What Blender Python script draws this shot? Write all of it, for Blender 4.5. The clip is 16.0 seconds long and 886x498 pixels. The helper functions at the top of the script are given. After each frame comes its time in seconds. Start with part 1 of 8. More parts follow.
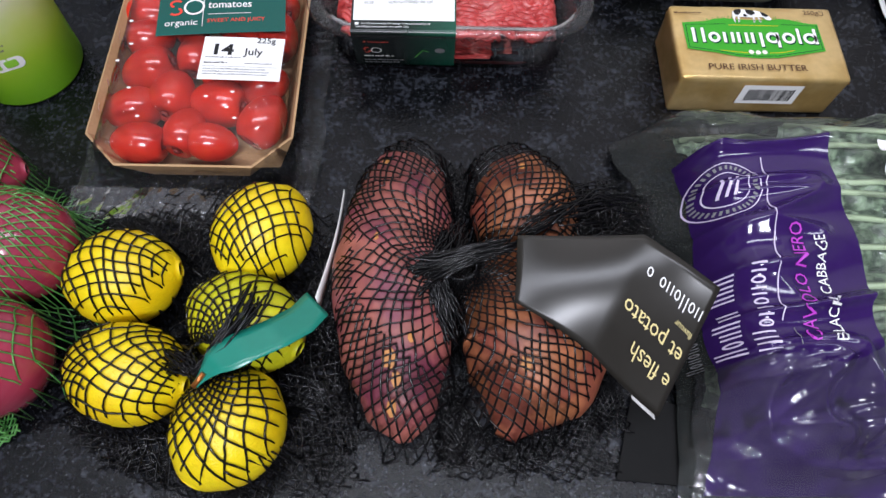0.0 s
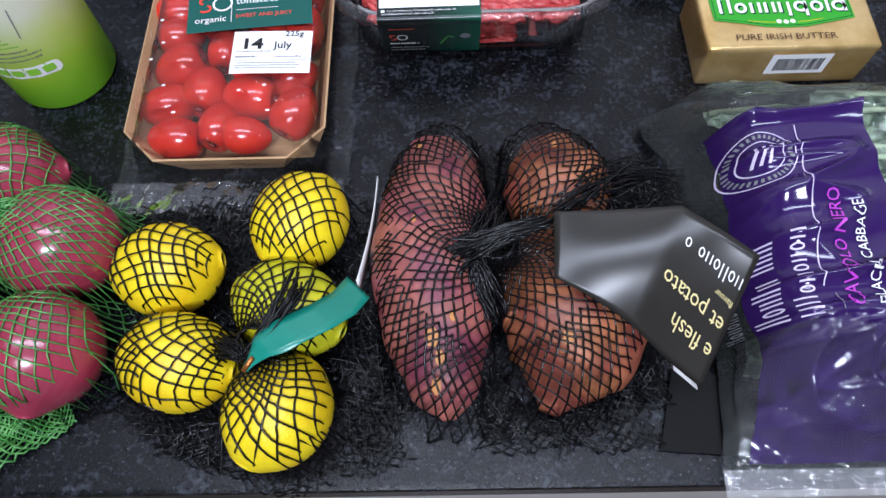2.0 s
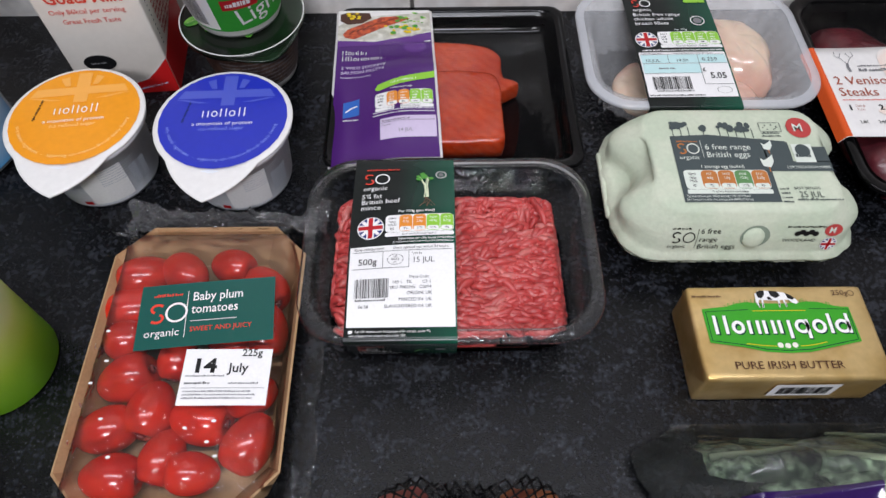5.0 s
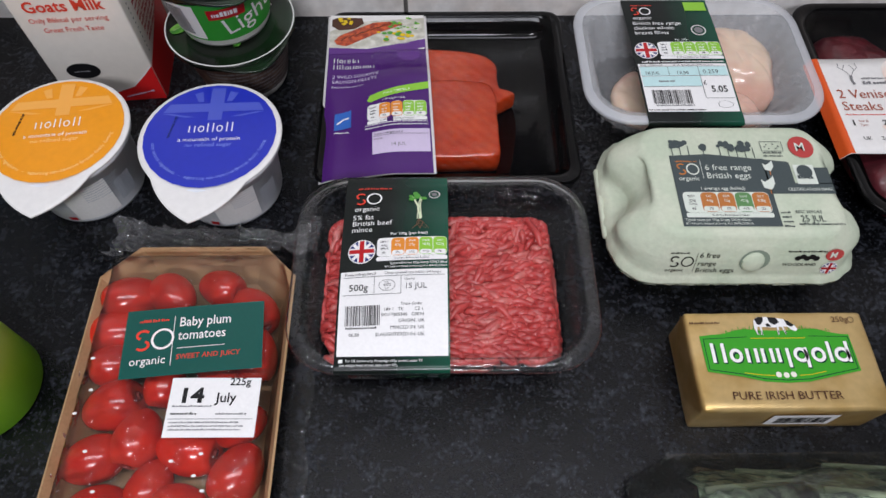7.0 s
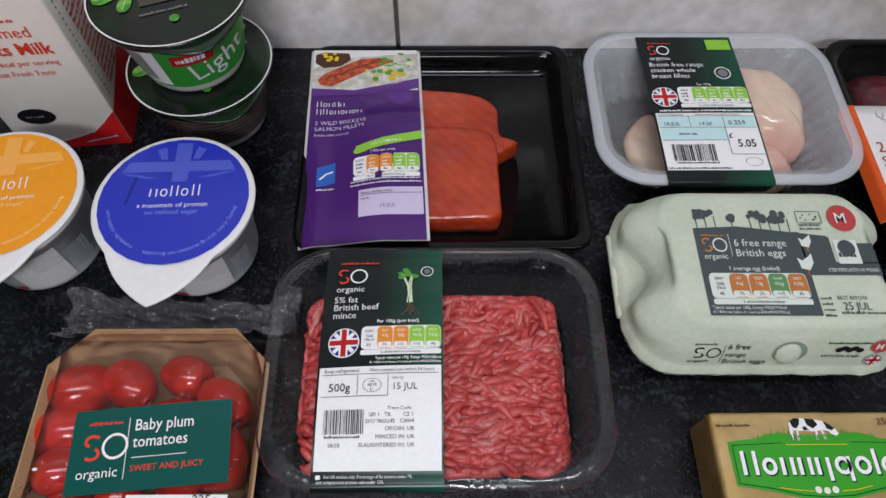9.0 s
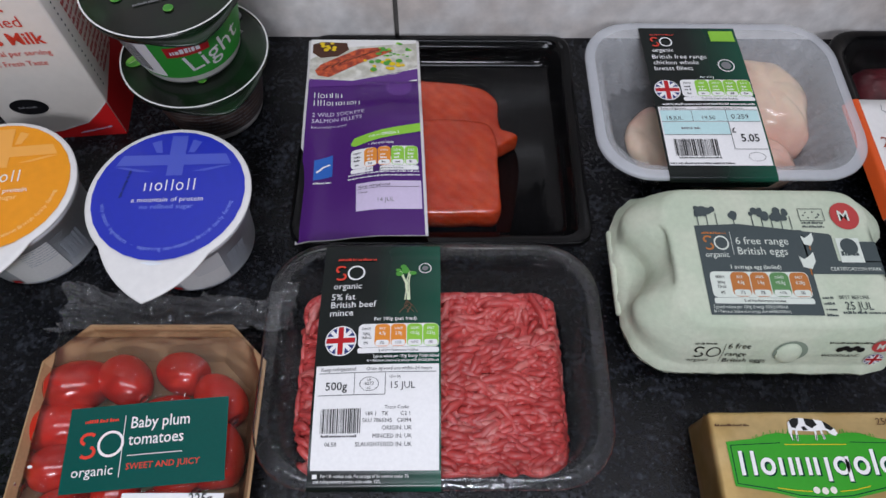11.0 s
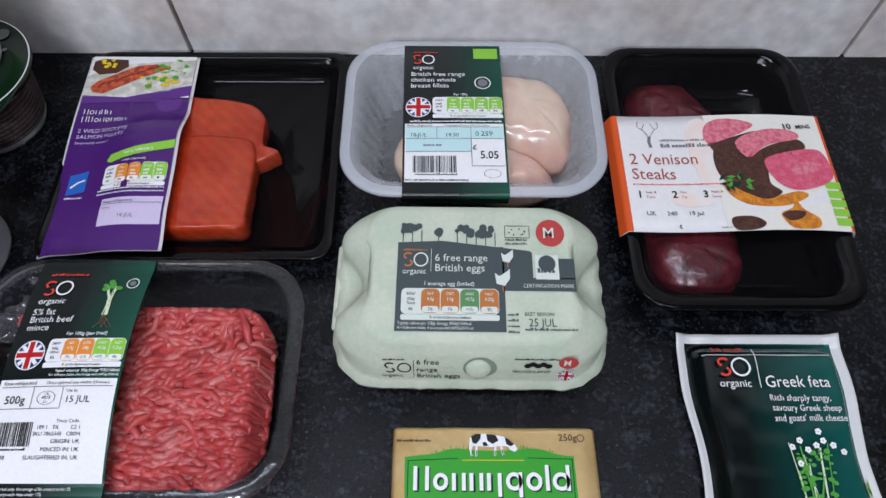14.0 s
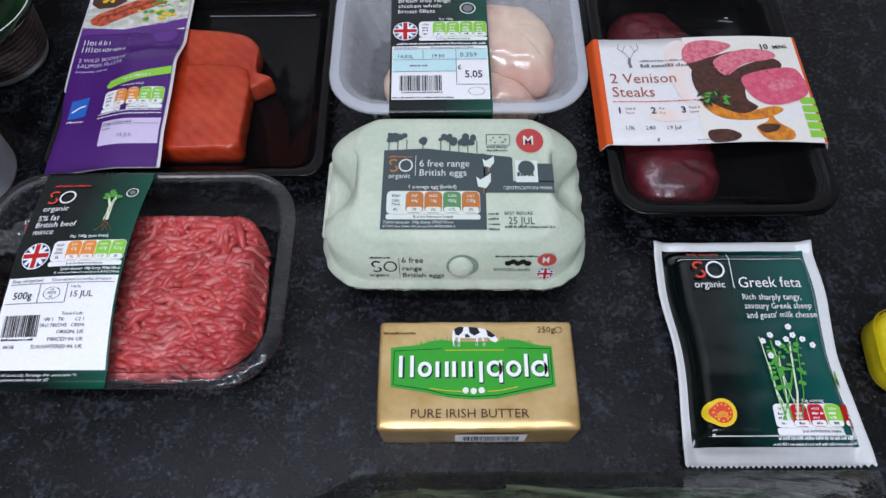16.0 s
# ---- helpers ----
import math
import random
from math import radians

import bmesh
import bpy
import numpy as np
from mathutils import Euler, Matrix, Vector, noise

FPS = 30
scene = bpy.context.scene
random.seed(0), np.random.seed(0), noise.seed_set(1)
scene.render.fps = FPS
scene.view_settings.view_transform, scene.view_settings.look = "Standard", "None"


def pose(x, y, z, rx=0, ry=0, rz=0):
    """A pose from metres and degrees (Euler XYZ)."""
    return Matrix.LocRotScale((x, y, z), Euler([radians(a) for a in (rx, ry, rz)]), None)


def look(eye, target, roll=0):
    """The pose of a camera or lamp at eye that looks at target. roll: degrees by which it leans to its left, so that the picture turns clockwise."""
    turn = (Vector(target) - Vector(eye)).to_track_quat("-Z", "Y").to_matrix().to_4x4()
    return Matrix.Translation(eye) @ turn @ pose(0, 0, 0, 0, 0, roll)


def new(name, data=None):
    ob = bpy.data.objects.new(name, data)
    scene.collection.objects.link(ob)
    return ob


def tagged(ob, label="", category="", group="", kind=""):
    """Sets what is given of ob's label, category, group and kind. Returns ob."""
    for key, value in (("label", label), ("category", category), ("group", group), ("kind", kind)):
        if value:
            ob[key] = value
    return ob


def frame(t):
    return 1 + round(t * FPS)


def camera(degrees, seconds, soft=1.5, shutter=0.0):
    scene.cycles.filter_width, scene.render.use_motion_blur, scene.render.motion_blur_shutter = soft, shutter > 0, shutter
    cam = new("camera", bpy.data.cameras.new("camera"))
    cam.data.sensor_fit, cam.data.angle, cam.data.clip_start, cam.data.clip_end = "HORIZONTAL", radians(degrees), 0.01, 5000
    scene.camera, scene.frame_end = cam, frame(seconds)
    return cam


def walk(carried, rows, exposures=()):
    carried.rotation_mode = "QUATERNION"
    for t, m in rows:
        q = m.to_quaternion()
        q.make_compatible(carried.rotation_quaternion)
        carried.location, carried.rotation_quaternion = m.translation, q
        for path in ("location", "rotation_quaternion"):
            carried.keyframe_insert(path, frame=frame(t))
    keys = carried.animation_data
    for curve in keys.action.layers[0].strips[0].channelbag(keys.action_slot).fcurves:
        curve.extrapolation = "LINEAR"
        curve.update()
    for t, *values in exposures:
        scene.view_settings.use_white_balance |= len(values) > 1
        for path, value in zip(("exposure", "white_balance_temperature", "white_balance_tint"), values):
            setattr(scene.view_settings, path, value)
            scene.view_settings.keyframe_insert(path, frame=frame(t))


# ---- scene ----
cam = camera(68.1, 16.0)
PATH = [
    (0, (0.016, 0.048, 0.379), (0.043, 0.896, -1.433), 2.6),
    (0.5, (0.015, 0.048, 0.381), (-0.008, 0.885, -1.435), -0.8),
    (1, (0.009, 0.041, 0.376), (-0.029, 0.886, -1.436), -2.8),
    (1.5, (0.006, 0.038, 0.378), (-0.03, 0.879, -1.436), -3.2),
    (2, (0.006, 0.039, 0.38), (-0.025, 0.872, -1.438), -3.2),
    (2.5, (0.02, 0.086, 0.413), (-0.011, 0.95, -1.39), -2.0),
    (3, (0.027, 0.142, 0.425), (-0.004, 1.145, -1.305), -0.8),
    (3.5, (0.019, 0.171, 0.42), (-0.005, 1.237, -1.272), -0.9),
    (3.7, (0.019, 0.177, 0.42), (-0.001, 1.253, -1.266), -1.0),
    (6, (0.019, 0.199, 0.41), (0.034, 1.237, -1.299), 0.1),
    (6.5, (0.02, 0.202, 0.409), (0.036, 1.229, -1.307), 0.1),
    (7, (0.021, 0.226, 0.421), (0.037, 1.233, -1.308), 0.4),
    (7.5, (0.02, 0.271, 0.425), (0.042, 1.296, -1.292), 1.0),
    (8, (0.023, 0.296, 0.413), (0.048, 1.328, -1.3), 1.0),
    (8.5, (0.024, 0.301, 0.411), (0.05, 1.296, -1.324), 1.2),
    (9, (0.024, 0.303, 0.405), (0.047, 1.275, -1.343), 1.0),
    (11.5, (0.025, 0.313, 0.405), (0.051, 1.236, -1.369), 1.5),
    (12, (0.069, 0.31, 0.417), (0.088, 1.239, -1.354), 0.6),
    (12.5, (0.146, 0.31, 0.415), (0.177, 1.249, -1.35), 1.3),
    (13, (0.185, 0.309, 0.417), (0.219, 1.252, -1.347), 1.9),
    (13.5, (0.199, 0.315, 0.412), (0.215, 1.264, -1.348), 0.9),
    (14, (0.205, 0.314, 0.414), (0.212, 1.26, -1.348), 0.6),
    (14.5, (0.209, 0.315, 0.414), (0.206, 1.261, -1.348), 0.3),
    (15, (0.211, 0.295, 0.411), (0.201, 1.252, -1.346), 0.1),
    (15.5, (0.215, 0.266, 0.404), (0.202, 1.198, -1.366), -0.6),
    (16, (0.219, 0.26, 0.406), (0.205, 1.175, -1.372), -1.1),
]
walk(cam, [(t, look(eye, target, roll)) for t, eye, target, roll in PATH], [(0, -0.02, 6600, 10), (1.0, 0.08, 6150, 10), (2.0, 0.12, 6050, 10), (3.0, -0.1, 6700, 10), (6.0, -0.38, 6900, 10), (9.0, -0.68, 6850, 10), (11.5, -0.68, 6550, 10), (12.5, -0.54, 6450, 10), (14.5, -0.5, 6300, 10), (16.0, -0.42, 6200, 10)])

# ---- world and light ----
world = bpy.data.worlds.new("room_dark")
scene.world = world
world.use_nodes = True
world.node_tree.nodes["Background"].inputs[0].default_value = (0.9, 0.95, 1.0, 1)
world.node_tree.nodes["Background"].inputs[1].default_value = 0.05


def area_lamp(name, x, y, z, size_x, size_y, watts, colour, target):
    lamp = bpy.data.lights.new(name, "AREA")
    lamp.shape, lamp.size, lamp.size_y, lamp.energy, lamp.color = "RECTANGLE", size_x, size_y, watts, colour
    ob = new(name, lamp)
    ob.matrix_world = look((x, y, z), target)
    return ob


area_lamp("unseen_ceiling_lamp", 0.06, 0.15, 1.44, 1.5, 0.16, 15.5, (0.92, 0.97, 1.13), (0.06, 0.16, 0))
# Unseen front fill, added to brighten faces turned towards the camera.
area_lamp("unseen_ceiling_lamp", 0.0, -0.85, 1.44, 0.55, 0.22, 26.0, (0.93, 0.97, 1.11), (0.0, -0.4, 0))

# ---- helpers ----
def lin(code, k=1.0):
    """A linear colour from a hex sRGB code."""
    c = [int(code[i : i + 2], 16) / 255 for i in (0, 2, 4)]
    return tuple(k * (v / 12.92 if v < 0.04045 else ((v + 0.055) / 1.055) ** 2.4) for v in c)


def material(name, colour, rough=0.5, metal=0.0, grain=0.0, grain_scale=200.0, bump=0.0, bump_scale=400.0, spread=0.0, coat=0.0, second=None, second_scale=40.0, sss=0.0, spec=0.5):
    """A surface: base colour varied by fine grain and, with second, by patches of another colour."""
    m = bpy.data.materials.new(name)
    m.use_nodes = True
    t = m.node_tree
    b = t.nodes["Principled BSDF"]
    b.inputs["Roughness"].default_value = rough
    b.inputs["Metallic"].default_value = metal
    b.inputs["Coat Weight"].default_value = coat
    b.inputs["Specular IOR Level"].default_value = spec
    if sss:
        b.inputs["Subsurface Weight"].default_value = sss
        b.inputs["Subsurface Radius"].default_value = (0.004, 0.0015, 0.0008)
        b.inputs["Subsurface Scale"].default_value = 1.0
    base = (*colour, 1)
    b.inputs["Base Color"].default_value = base
    co = t.nodes.new("ShaderNodeTexCoord")
    out = None
    if second:
        n = t.nodes.new("ShaderNodeTexNoise")
        n.inputs["Scale"].default_value, n.inputs["Detail"].default_value = second_scale, 4
        t.links.new(co.outputs["Object"], n.inputs["Vector"])
        r = t.nodes.new("ShaderNodeValToRGB")
        r.color_ramp.elements[0].position, r.color_ramp.elements[1].position = 0.42, 0.62
        r.color_ramp.elements[0].color, r.color_ramp.elements[1].color = base, (*second, 1)
        t.links.new(n.outputs["Fac"], r.inputs["Fac"])
        out = r.outputs["Color"]
    if grain or spread:
        n = t.nodes.new("ShaderNodeTexNoise")
        n.inputs["Scale"].default_value, n.inputs["Detail"].default_value = grain_scale, 5
        t.links.new(co.outputs["Object"], n.inputs["Vector"])
        k = t.nodes.new("ShaderNodeMapRange")
        k.inputs["From Min"].default_value, k.inputs["From Max"].default_value = 0.3, 0.7
        k.inputs["To Min"].default_value, k.inputs["To Max"].default_value = 1 - grain, 1 + grain
        t.links.new(n.outputs["Fac"], k.inputs["Value"])
        value = k.outputs["Result"]
        if spread:
            info = t.nodes.new("ShaderNodeObjectInfo")
            q = t.nodes.new("ShaderNodeMapRange")
            q.inputs["To Min"].default_value, q.inputs["To Max"].default_value = 1 - spread, 1 + spread
            t.links.new(info.outputs["Random"], q.inputs["Value"])
            p = t.nodes.new("ShaderNodeMath")
            p.operation = "MULTIPLY"
            t.links.new(value, p.inputs[0]), t.links.new(q.outputs["Result"], p.inputs[1])
            value = p.outputs["Value"]
        v = t.nodes.new("ShaderNodeVectorMath")
        v.operation = "SCALE"
        v.inputs[0].default_value = colour
        if out:
            t.links.new(out, v.inputs[0])
        t.links.new(value, v.inputs["Scale"])
        out = v.outputs["Vector"]
    if out:
        t.links.new(out, b.inputs["Base Color"])
    if bump:
        n = t.nodes.new("ShaderNodeTexNoise")
        n.inputs["Scale"].default_value, n.inputs["Detail"].default_value = bump_scale, 4
        t.links.new(co.outputs["Object"], n.inputs["Vector"])
        u = t.nodes.new("ShaderNodeBump")
        u.inputs["Strength"].default_value, u.inputs["Distance"].default_value = bump, 0.001
        t.links.new(n.outputs["Fac"], u.inputs["Height"])
        t.links.new(u.outputs["Normal"], b.inputs["Normal"])
    return m


def clear_film(name, haze=0.04, haze_colour=(0.8, 0.82, 0.85), gloss=1.45, rough=0.08, wrinkle=0.4, wrinkle_scale=60.0, tint=(1, 1, 1)):
    """Thin clear plastic: see-through with a sheen and a little haze."""
    m = bpy.data.materials.new(name)
    m.use_nodes = True
    t = m.node_tree
    t.nodes.remove(t.nodes["Principled BSDF"])
    co, n, u = t.nodes.new("ShaderNodeTexCoord"), t.nodes.new("ShaderNodeTexNoise"), t.nodes.new("ShaderNodeBump")
    n.inputs["Scale"].default_value, n.inputs["Detail"].default_value, n.inputs["Distortion"].default_value = wrinkle_scale, 3, 0.8
    u.inputs["Strength"].default_value, u.inputs["Distance"].default_value = wrinkle, 0.004
    t.links.new(co.outputs["Object"], n.inputs["Vector"]), t.links.new(n.outputs["Fac"], u.inputs["Height"])
    clear, shine, milk = t.nodes.new("ShaderNodeBsdfTransparent"), t.nodes.new("ShaderNodeBsdfGlossy"), t.nodes.new("ShaderNodeBsdfDiffuse")
    clear.inputs["Color"].default_value = (*tint, 1)
    shine.inputs["Roughness"].default_value = rough
    milk.inputs["Color"].default_value = (*haze_colour, 1)
    t.links.new(u.outputs["Normal"], shine.inputs["Normal"])
    f = t.nodes.new("ShaderNodeFresnel")
    f.inputs["IOR"].default_value = gloss
    t.links.new(u.outputs["Normal"], f.inputs["Normal"])
    a, b = t.nodes.new("ShaderNodeMixShader"), t.nodes.new("ShaderNodeMixShader")
    a.inputs["Fac"].default_value = haze
    t.links.new(clear.outputs[0], a.inputs[1]), t.links.new(milk.outputs[0], a.inputs[2])
    t.links.new(f.outputs[0], b.inputs["Fac"])
    t.links.new(a.outputs[0], b.inputs[1]), t.links.new(shine.outputs[0], b.inputs[2])
    t.links.new(b.outputs[0], t.nodes["Material Output"].inputs["Surface"])
    return m


def thing(name, x, y, z, turn, label, category, group=""):
    """An Empty at the base of a thing, that parents its parts."""
    ob = new(name)
    ob.empty_display_size = 0.01
    ob.matrix_world = pose(x, y, z, 0, 0, turn)
    return tagged(ob, label, category, group)


def part(name, bm, mat, parent=None, label="", smooth=True, kind=""):
    """One mesh object out of a bmesh, under a thing or a part."""
    me = bpy.data.meshes.new(name)
    bm.normal_update()
    bm.to_mesh(me)
    bm.free()
    for p in me.polygons:
        p.use_smooth = smooth
    me.materials.append(mat)
    ob = new(name, me)
    ob.parent = parent
    return tagged(ob, label, kind=kind)


def rings(bm, loops, cap_first=True, cap_last=True, closed=True):
    """Skins rings of points, all of one length, one after another."""
    rows = [[bm.verts.new(p) for p in ring] for ring in loops]
    n = len(rows[0])
    for a, b in zip(rows, rows[1:]):
        for i in range(n if closed else n - 1):
            j = (i + 1) % n
            bm.faces.new((a[i], a[j], b[j], b[i]))
    if cap_first:
        bm.faces.new(rows[0][::-1])
    if cap_last:
        bm.faces.new(rows[-1])
    return bm


def rounded(w, d, r, z=0.0, n=6, cx=0.0, cy=0.0):
    """A rectangle w by d with corners of radius r, anticlockwise, at height z."""
    out = []
    for sx, sy, a0 in ((1, 1, 0), (-1, 1, 90), (-1, -1, 180), (1, -1, 270)):
        for k in range(n + 1):
            a = radians(a0 + 90 * k / n)
            out.append((cx + sx * (w / 2 - r) + r * math.cos(a), cy + sy * (d / 2 - r) + r * math.sin(a), z))
    return out


def circle(r, z=0.0, n=48, cx=0.0, cy=0.0, squash=1.0):
    return [(cx + r * math.cos(2 * math.pi * k / n), cy + squash * r * math.sin(2 * math.pi * k / n), z) for k in range(n)]


def lathe(profile, n=48):
    """A turned body from rows of radius and height."""
    return rings(bmesh.new(), [circle(r, z, n) for r, z in profile])


def box(w, d, h, r=0.002, cx=0.0, cy=0.0, cz=0.0):
    """A box with rounded edges, its base at cz."""
    bm = bmesh.new()
    bmesh.ops.create_cube(bm, size=1)
    for v in bm.verts:
        v.co = (v.co.x * w + cx, v.co.y * d + cy, v.co.z * h + cz + h / 2)
    if r:
        bmesh.ops.bevel(bm, geom=bm.edges[:], offset=r, segments=2, affect="EDGES", profile=0.5)
    return bm


def sheet(fn, u0, u1, v0, v1, nu, nv, thick=0.0):
    """A surface fn(u, v) laid over a grid; thick gives it a back."""
    bm = bmesh.new()
    rows = [[bm.verts.new(fn(u0 + (u1 - u0) * i / nu, v0 + (v1 - v0) * j / nv)) for i in range(nu + 1)] for j in range(nv + 1)]
    for a, b in zip(rows, rows[1:]):
        for i in range(nu):
            bm.faces.new((a[i], a[i + 1], b[i + 1], b[i]))
    if thick:
        bm.normal_update()
        bmesh.ops.solidify(bm, geom=bm.faces[:], thickness=thick)
    return bm


def tube(bm, points, r, sides=5, taper=None):
    """A round cord along points, joined into bm."""
    pts = [Vector(p) for p in points]
    rows = []
    for i, p in enumerate(pts):
        way = (pts[min(i + 1, len(pts) - 1)] - pts[max(i - 1, 0)])
        way = way.normalized() if way.length > 1e-9 else Vector((0, 0, 1))
        side = way.cross(Vector((0.13, 0.21, 0.97))).normalized()
        up = side.cross(way)
        rr = r * (taper(i / (len(pts) - 1)) if taper else 1)
        rows.append([bm.verts.new(p + rr * (side * math.cos(2 * math.pi * k / sides) + up * math.sin(2 * math.pi * k / sides))) for k in range(sides)])
    for a, b in zip(rows, rows[1:]):
        for i in range(sides):
            j = (i + 1) % sides
            bm.faces.new((a[i], a[j], b[j], b[i]))
    bm.faces.new(rows[0][::-1]), bm.faces.new(rows[-1])


class Print:
    """Flat print on a surface fn(u, v), in metres: each piece is laid a hair above the one before."""

    def __init__(self, parent, fn):
        self.parent, self.fn = parent, fn

    def at(self, u, v, lift):
        p = Vector(self.fn(u, v))
        e = 0.0005
        n = (Vector(self.fn(u + e, v)) - Vector(self.fn(u - e, v))).cross(Vector(self.fn(u, v + e)) - Vector(self.fn(u, v - e)))
        n = n.normalized() if n.length > 1e-14 else Vector((0, 0, 1))
        return p + n * lift

    def rect(self, name, u0, v0, u1, v1, mat, lift=0.0002, nu=8, nv=8, label="", parent=None):
        bm = sheet(lambda u, v: self.at(u, v, lift), u0, u1, v0, v1, nu, nv)
        return part(name, bm, mat, parent or self.parent, label)

    def shape(self, name, points, mat, lift=0.0003, label="", parent=None):
        bm = bmesh.new()
        bm.faces.new([bm.verts.new((u, v, 0)) for u, v in points])
        bmesh.ops.triangulate(bm, faces=bm.faces[:])
        for _ in range(2):
            long = [e for e in bm.edges if e.calc_length() > 0.004]
            if long:
                bmesh.ops.subdivide_edges(bm, edges=long, cuts=1)
                bmesh.ops.triangulate(bm, faces=bm.faces[:])
        for v in bm.verts:
            v.co = self.at(v.co.x, v.co.y, lift)
        return part(name, bm, mat, parent or self.parent, label)

    def pill(self, name, u0, v0, u1, v1, r, mat, lift=0.0003, label="", parent=None):
        pts = [(p[0], p[1]) for p in rounded(u1 - u0, v1 - v0, r, 0, 4, (u0 + u1) / 2, (v0 + v1) / 2)]
        return self.shape(name, pts, mat, lift, label, parent)

    def disc(self, name, u, v, r, mat, lift=0.0003, label="", squash=1.0, parent=None):
        return self.shape(name, [(p[0], p[1]) for p in circle(r, 0, 28, u, v, squash)], mat, lift, label, parent)

    def ring(self, name, u, v, r, width, mat, lift=0.0003, label="", squash=1.0, n=32):
        bm = bmesh.new()
        a = [bm.verts.new(self.at(p[0], p[1], lift)) for p in circle(r, 0, n, u, v, squash)]
        b = [bm.verts.new(self.at(p[0], p[1], lift)) for p in circle(r - width, 0, n, u, v, squash)]
        for i in range(n):
            j = (i + 1) % n
            bm.faces.new((a[i], a[j], b[j], b[i]))
        return part(name, bm, mat, self.parent, label)

    def line(self, name, points, width, mat, lift=0.0003, label="", parent=None):
        """A stroke of even width along points."""
        fine = [points[0]]
        for a, b in zip(points, points[1:]):
            n = max(1, int(math.hypot(b[0] - a[0], b[1] - a[1]) / 0.0025))
            fine += [(a[0] + (b[0] - a[0]) * k / n, a[1] + (b[1] - a[1]) * k / n) for k in range(1, n + 1)]
        points = fine
        bm = bmesh.new()
        rows = []
        for i, p in enumerate(points):
            a, b = points[max(i - 1, 0)], points[min(i + 1, len(points) - 1)]
            d = Vector((b[0] - a[0], b[1] - a[1])).normalized()
            rows.append([bm.verts.new(self.at(p[0] + s * -d.y * width / 2, p[1] + s * d.x * width / 2, lift)) for s in (-1, 1)])
        for a, b in zip(rows, rows[1:]):
            bm.faces.new((a[0], b[0], b[1], a[1]))
        return part(name, bm, mat, parent or self.parent, label)

    def text(self, words, u, v, size, mat, lift=0.0004, align="LEFT", bold=0.0, squeeze=1.0, angle=0.0, name="lettering", parent=None):
        """Words in the built-in font; size is the height of a capital."""
        cu = bpy.data.curves.new("words", "FONT")
        cu.body, cu.size, cu.align_x, cu.resolution_u, cu.offset = words, size / 0.7, align, 2, bold * size
        ob = bpy.data.objects.new("words", cu)
        scene.collection.objects.link(ob)
        dg = bpy.context.evaluated_depsgraph_get()
        me = bpy.data.meshes.new_from_object(ob.evaluated_get(dg))
        bpy.data.objects.remove(ob), bpy.data.curves.remove(cu)
        c, s = math.cos(radians(angle)), math.sin(radians(angle))
        for p in me.vertices:
            x, y = p.co.x * squeeze, p.co.y
            p.co = self.at(u + c * x - s * y, v + s * x + c * y, lift)
        me.materials.clear()
        me.materials.append(mat)
        me.name = name
        made = new(name, me)
        made.parent = parent or self.parent
        return made

    def bars(self, u, v, width, size, mat, lift=0.0004, seed=1, lines=1, gap=1.8, angle=0.0, name="print_line", fill=0.82):
        """Lines of plain bars the size of words, downwards from v."""
        rnd = random.Random(seed)
        bm = bmesh.new()
        c, s = math.cos(radians(angle)), math.sin(radians(angle))
        for k in range(lines):
            x, end = 0.0, width * (rnd.uniform(0.8, 1.0) if lines > 1 else 1.0)
            y = -k * gap * size
            while x < end - size * 0.4:
                for _ in range(rnd.randint(2, 8)):
                    w = size * rnd.choice((0.18, 0.38, 0.45, 0.5, 0.55)) * (0.6 + 0.5 * fill)
                    if x + w > end:
                        break
                    tall = size * rnd.choice((0.62, 0.62, 0.66, 0.9, 0.95))
                    q = [(x, y), (x + w, y), (x + w, y + tall), (x, y + tall)]
                    bm.faces.new([bm.verts.new(self.at(u + c * a - s * b, v + s * a + c * b, lift)) for a, b in q])
                    x += w + 0.13 * size
                x += 0.34 * size
        return part(name, bm, mat, self.parent, kind="stuff")

    def glyph(self, u, v, w, h, kind, stroke, mat, lift, angle=0.0, name="wordmark_stroke", parent=None):
        """A plain shape in place of a letter of a wordmark: o a hollow oval, 2 two bars, T a tall bar, y, g and D with one long bar."""
        c, s = math.cos(radians(angle)), math.sin(radians(angle))

        def put(points):
            self.line(name, [(u + c * a - s * b, v + s * a + c * b) for a, b in points], stroke, mat, lift, parent=parent)

        e = stroke / 2
        if kind == "o":
            put([(w / 2 + (w / 2 - e) * math.cos(k * math.pi / 10), h / 2 + (h / 2 - e) * math.sin(k * math.pi / 10)) for k in range(21)])
        elif kind == "2":
            put([(e, 0), (e, h)]), put([(w - e, 0), (w - e, h)])
        elif kind == "T":
            put([(w / 2, 0), (w / 2, 1.4 * h)])
        elif kind == "y":
            put([(e, 0), (e, h)]), put([(w - e, -0.35 * h), (w - e, h)])
        if kind in "gD":
            put([(w / 2 + (w / 2 - e) * math.cos(k * math.pi / 10), h / 2 + (h / 2 - e) * math.sin(k * math.pi / 10)) for k in range(21)])
            put([(w - e, -0.35 * h if kind == "g" else 0), (w - e, h if kind == "g" else 1.4 * h)])

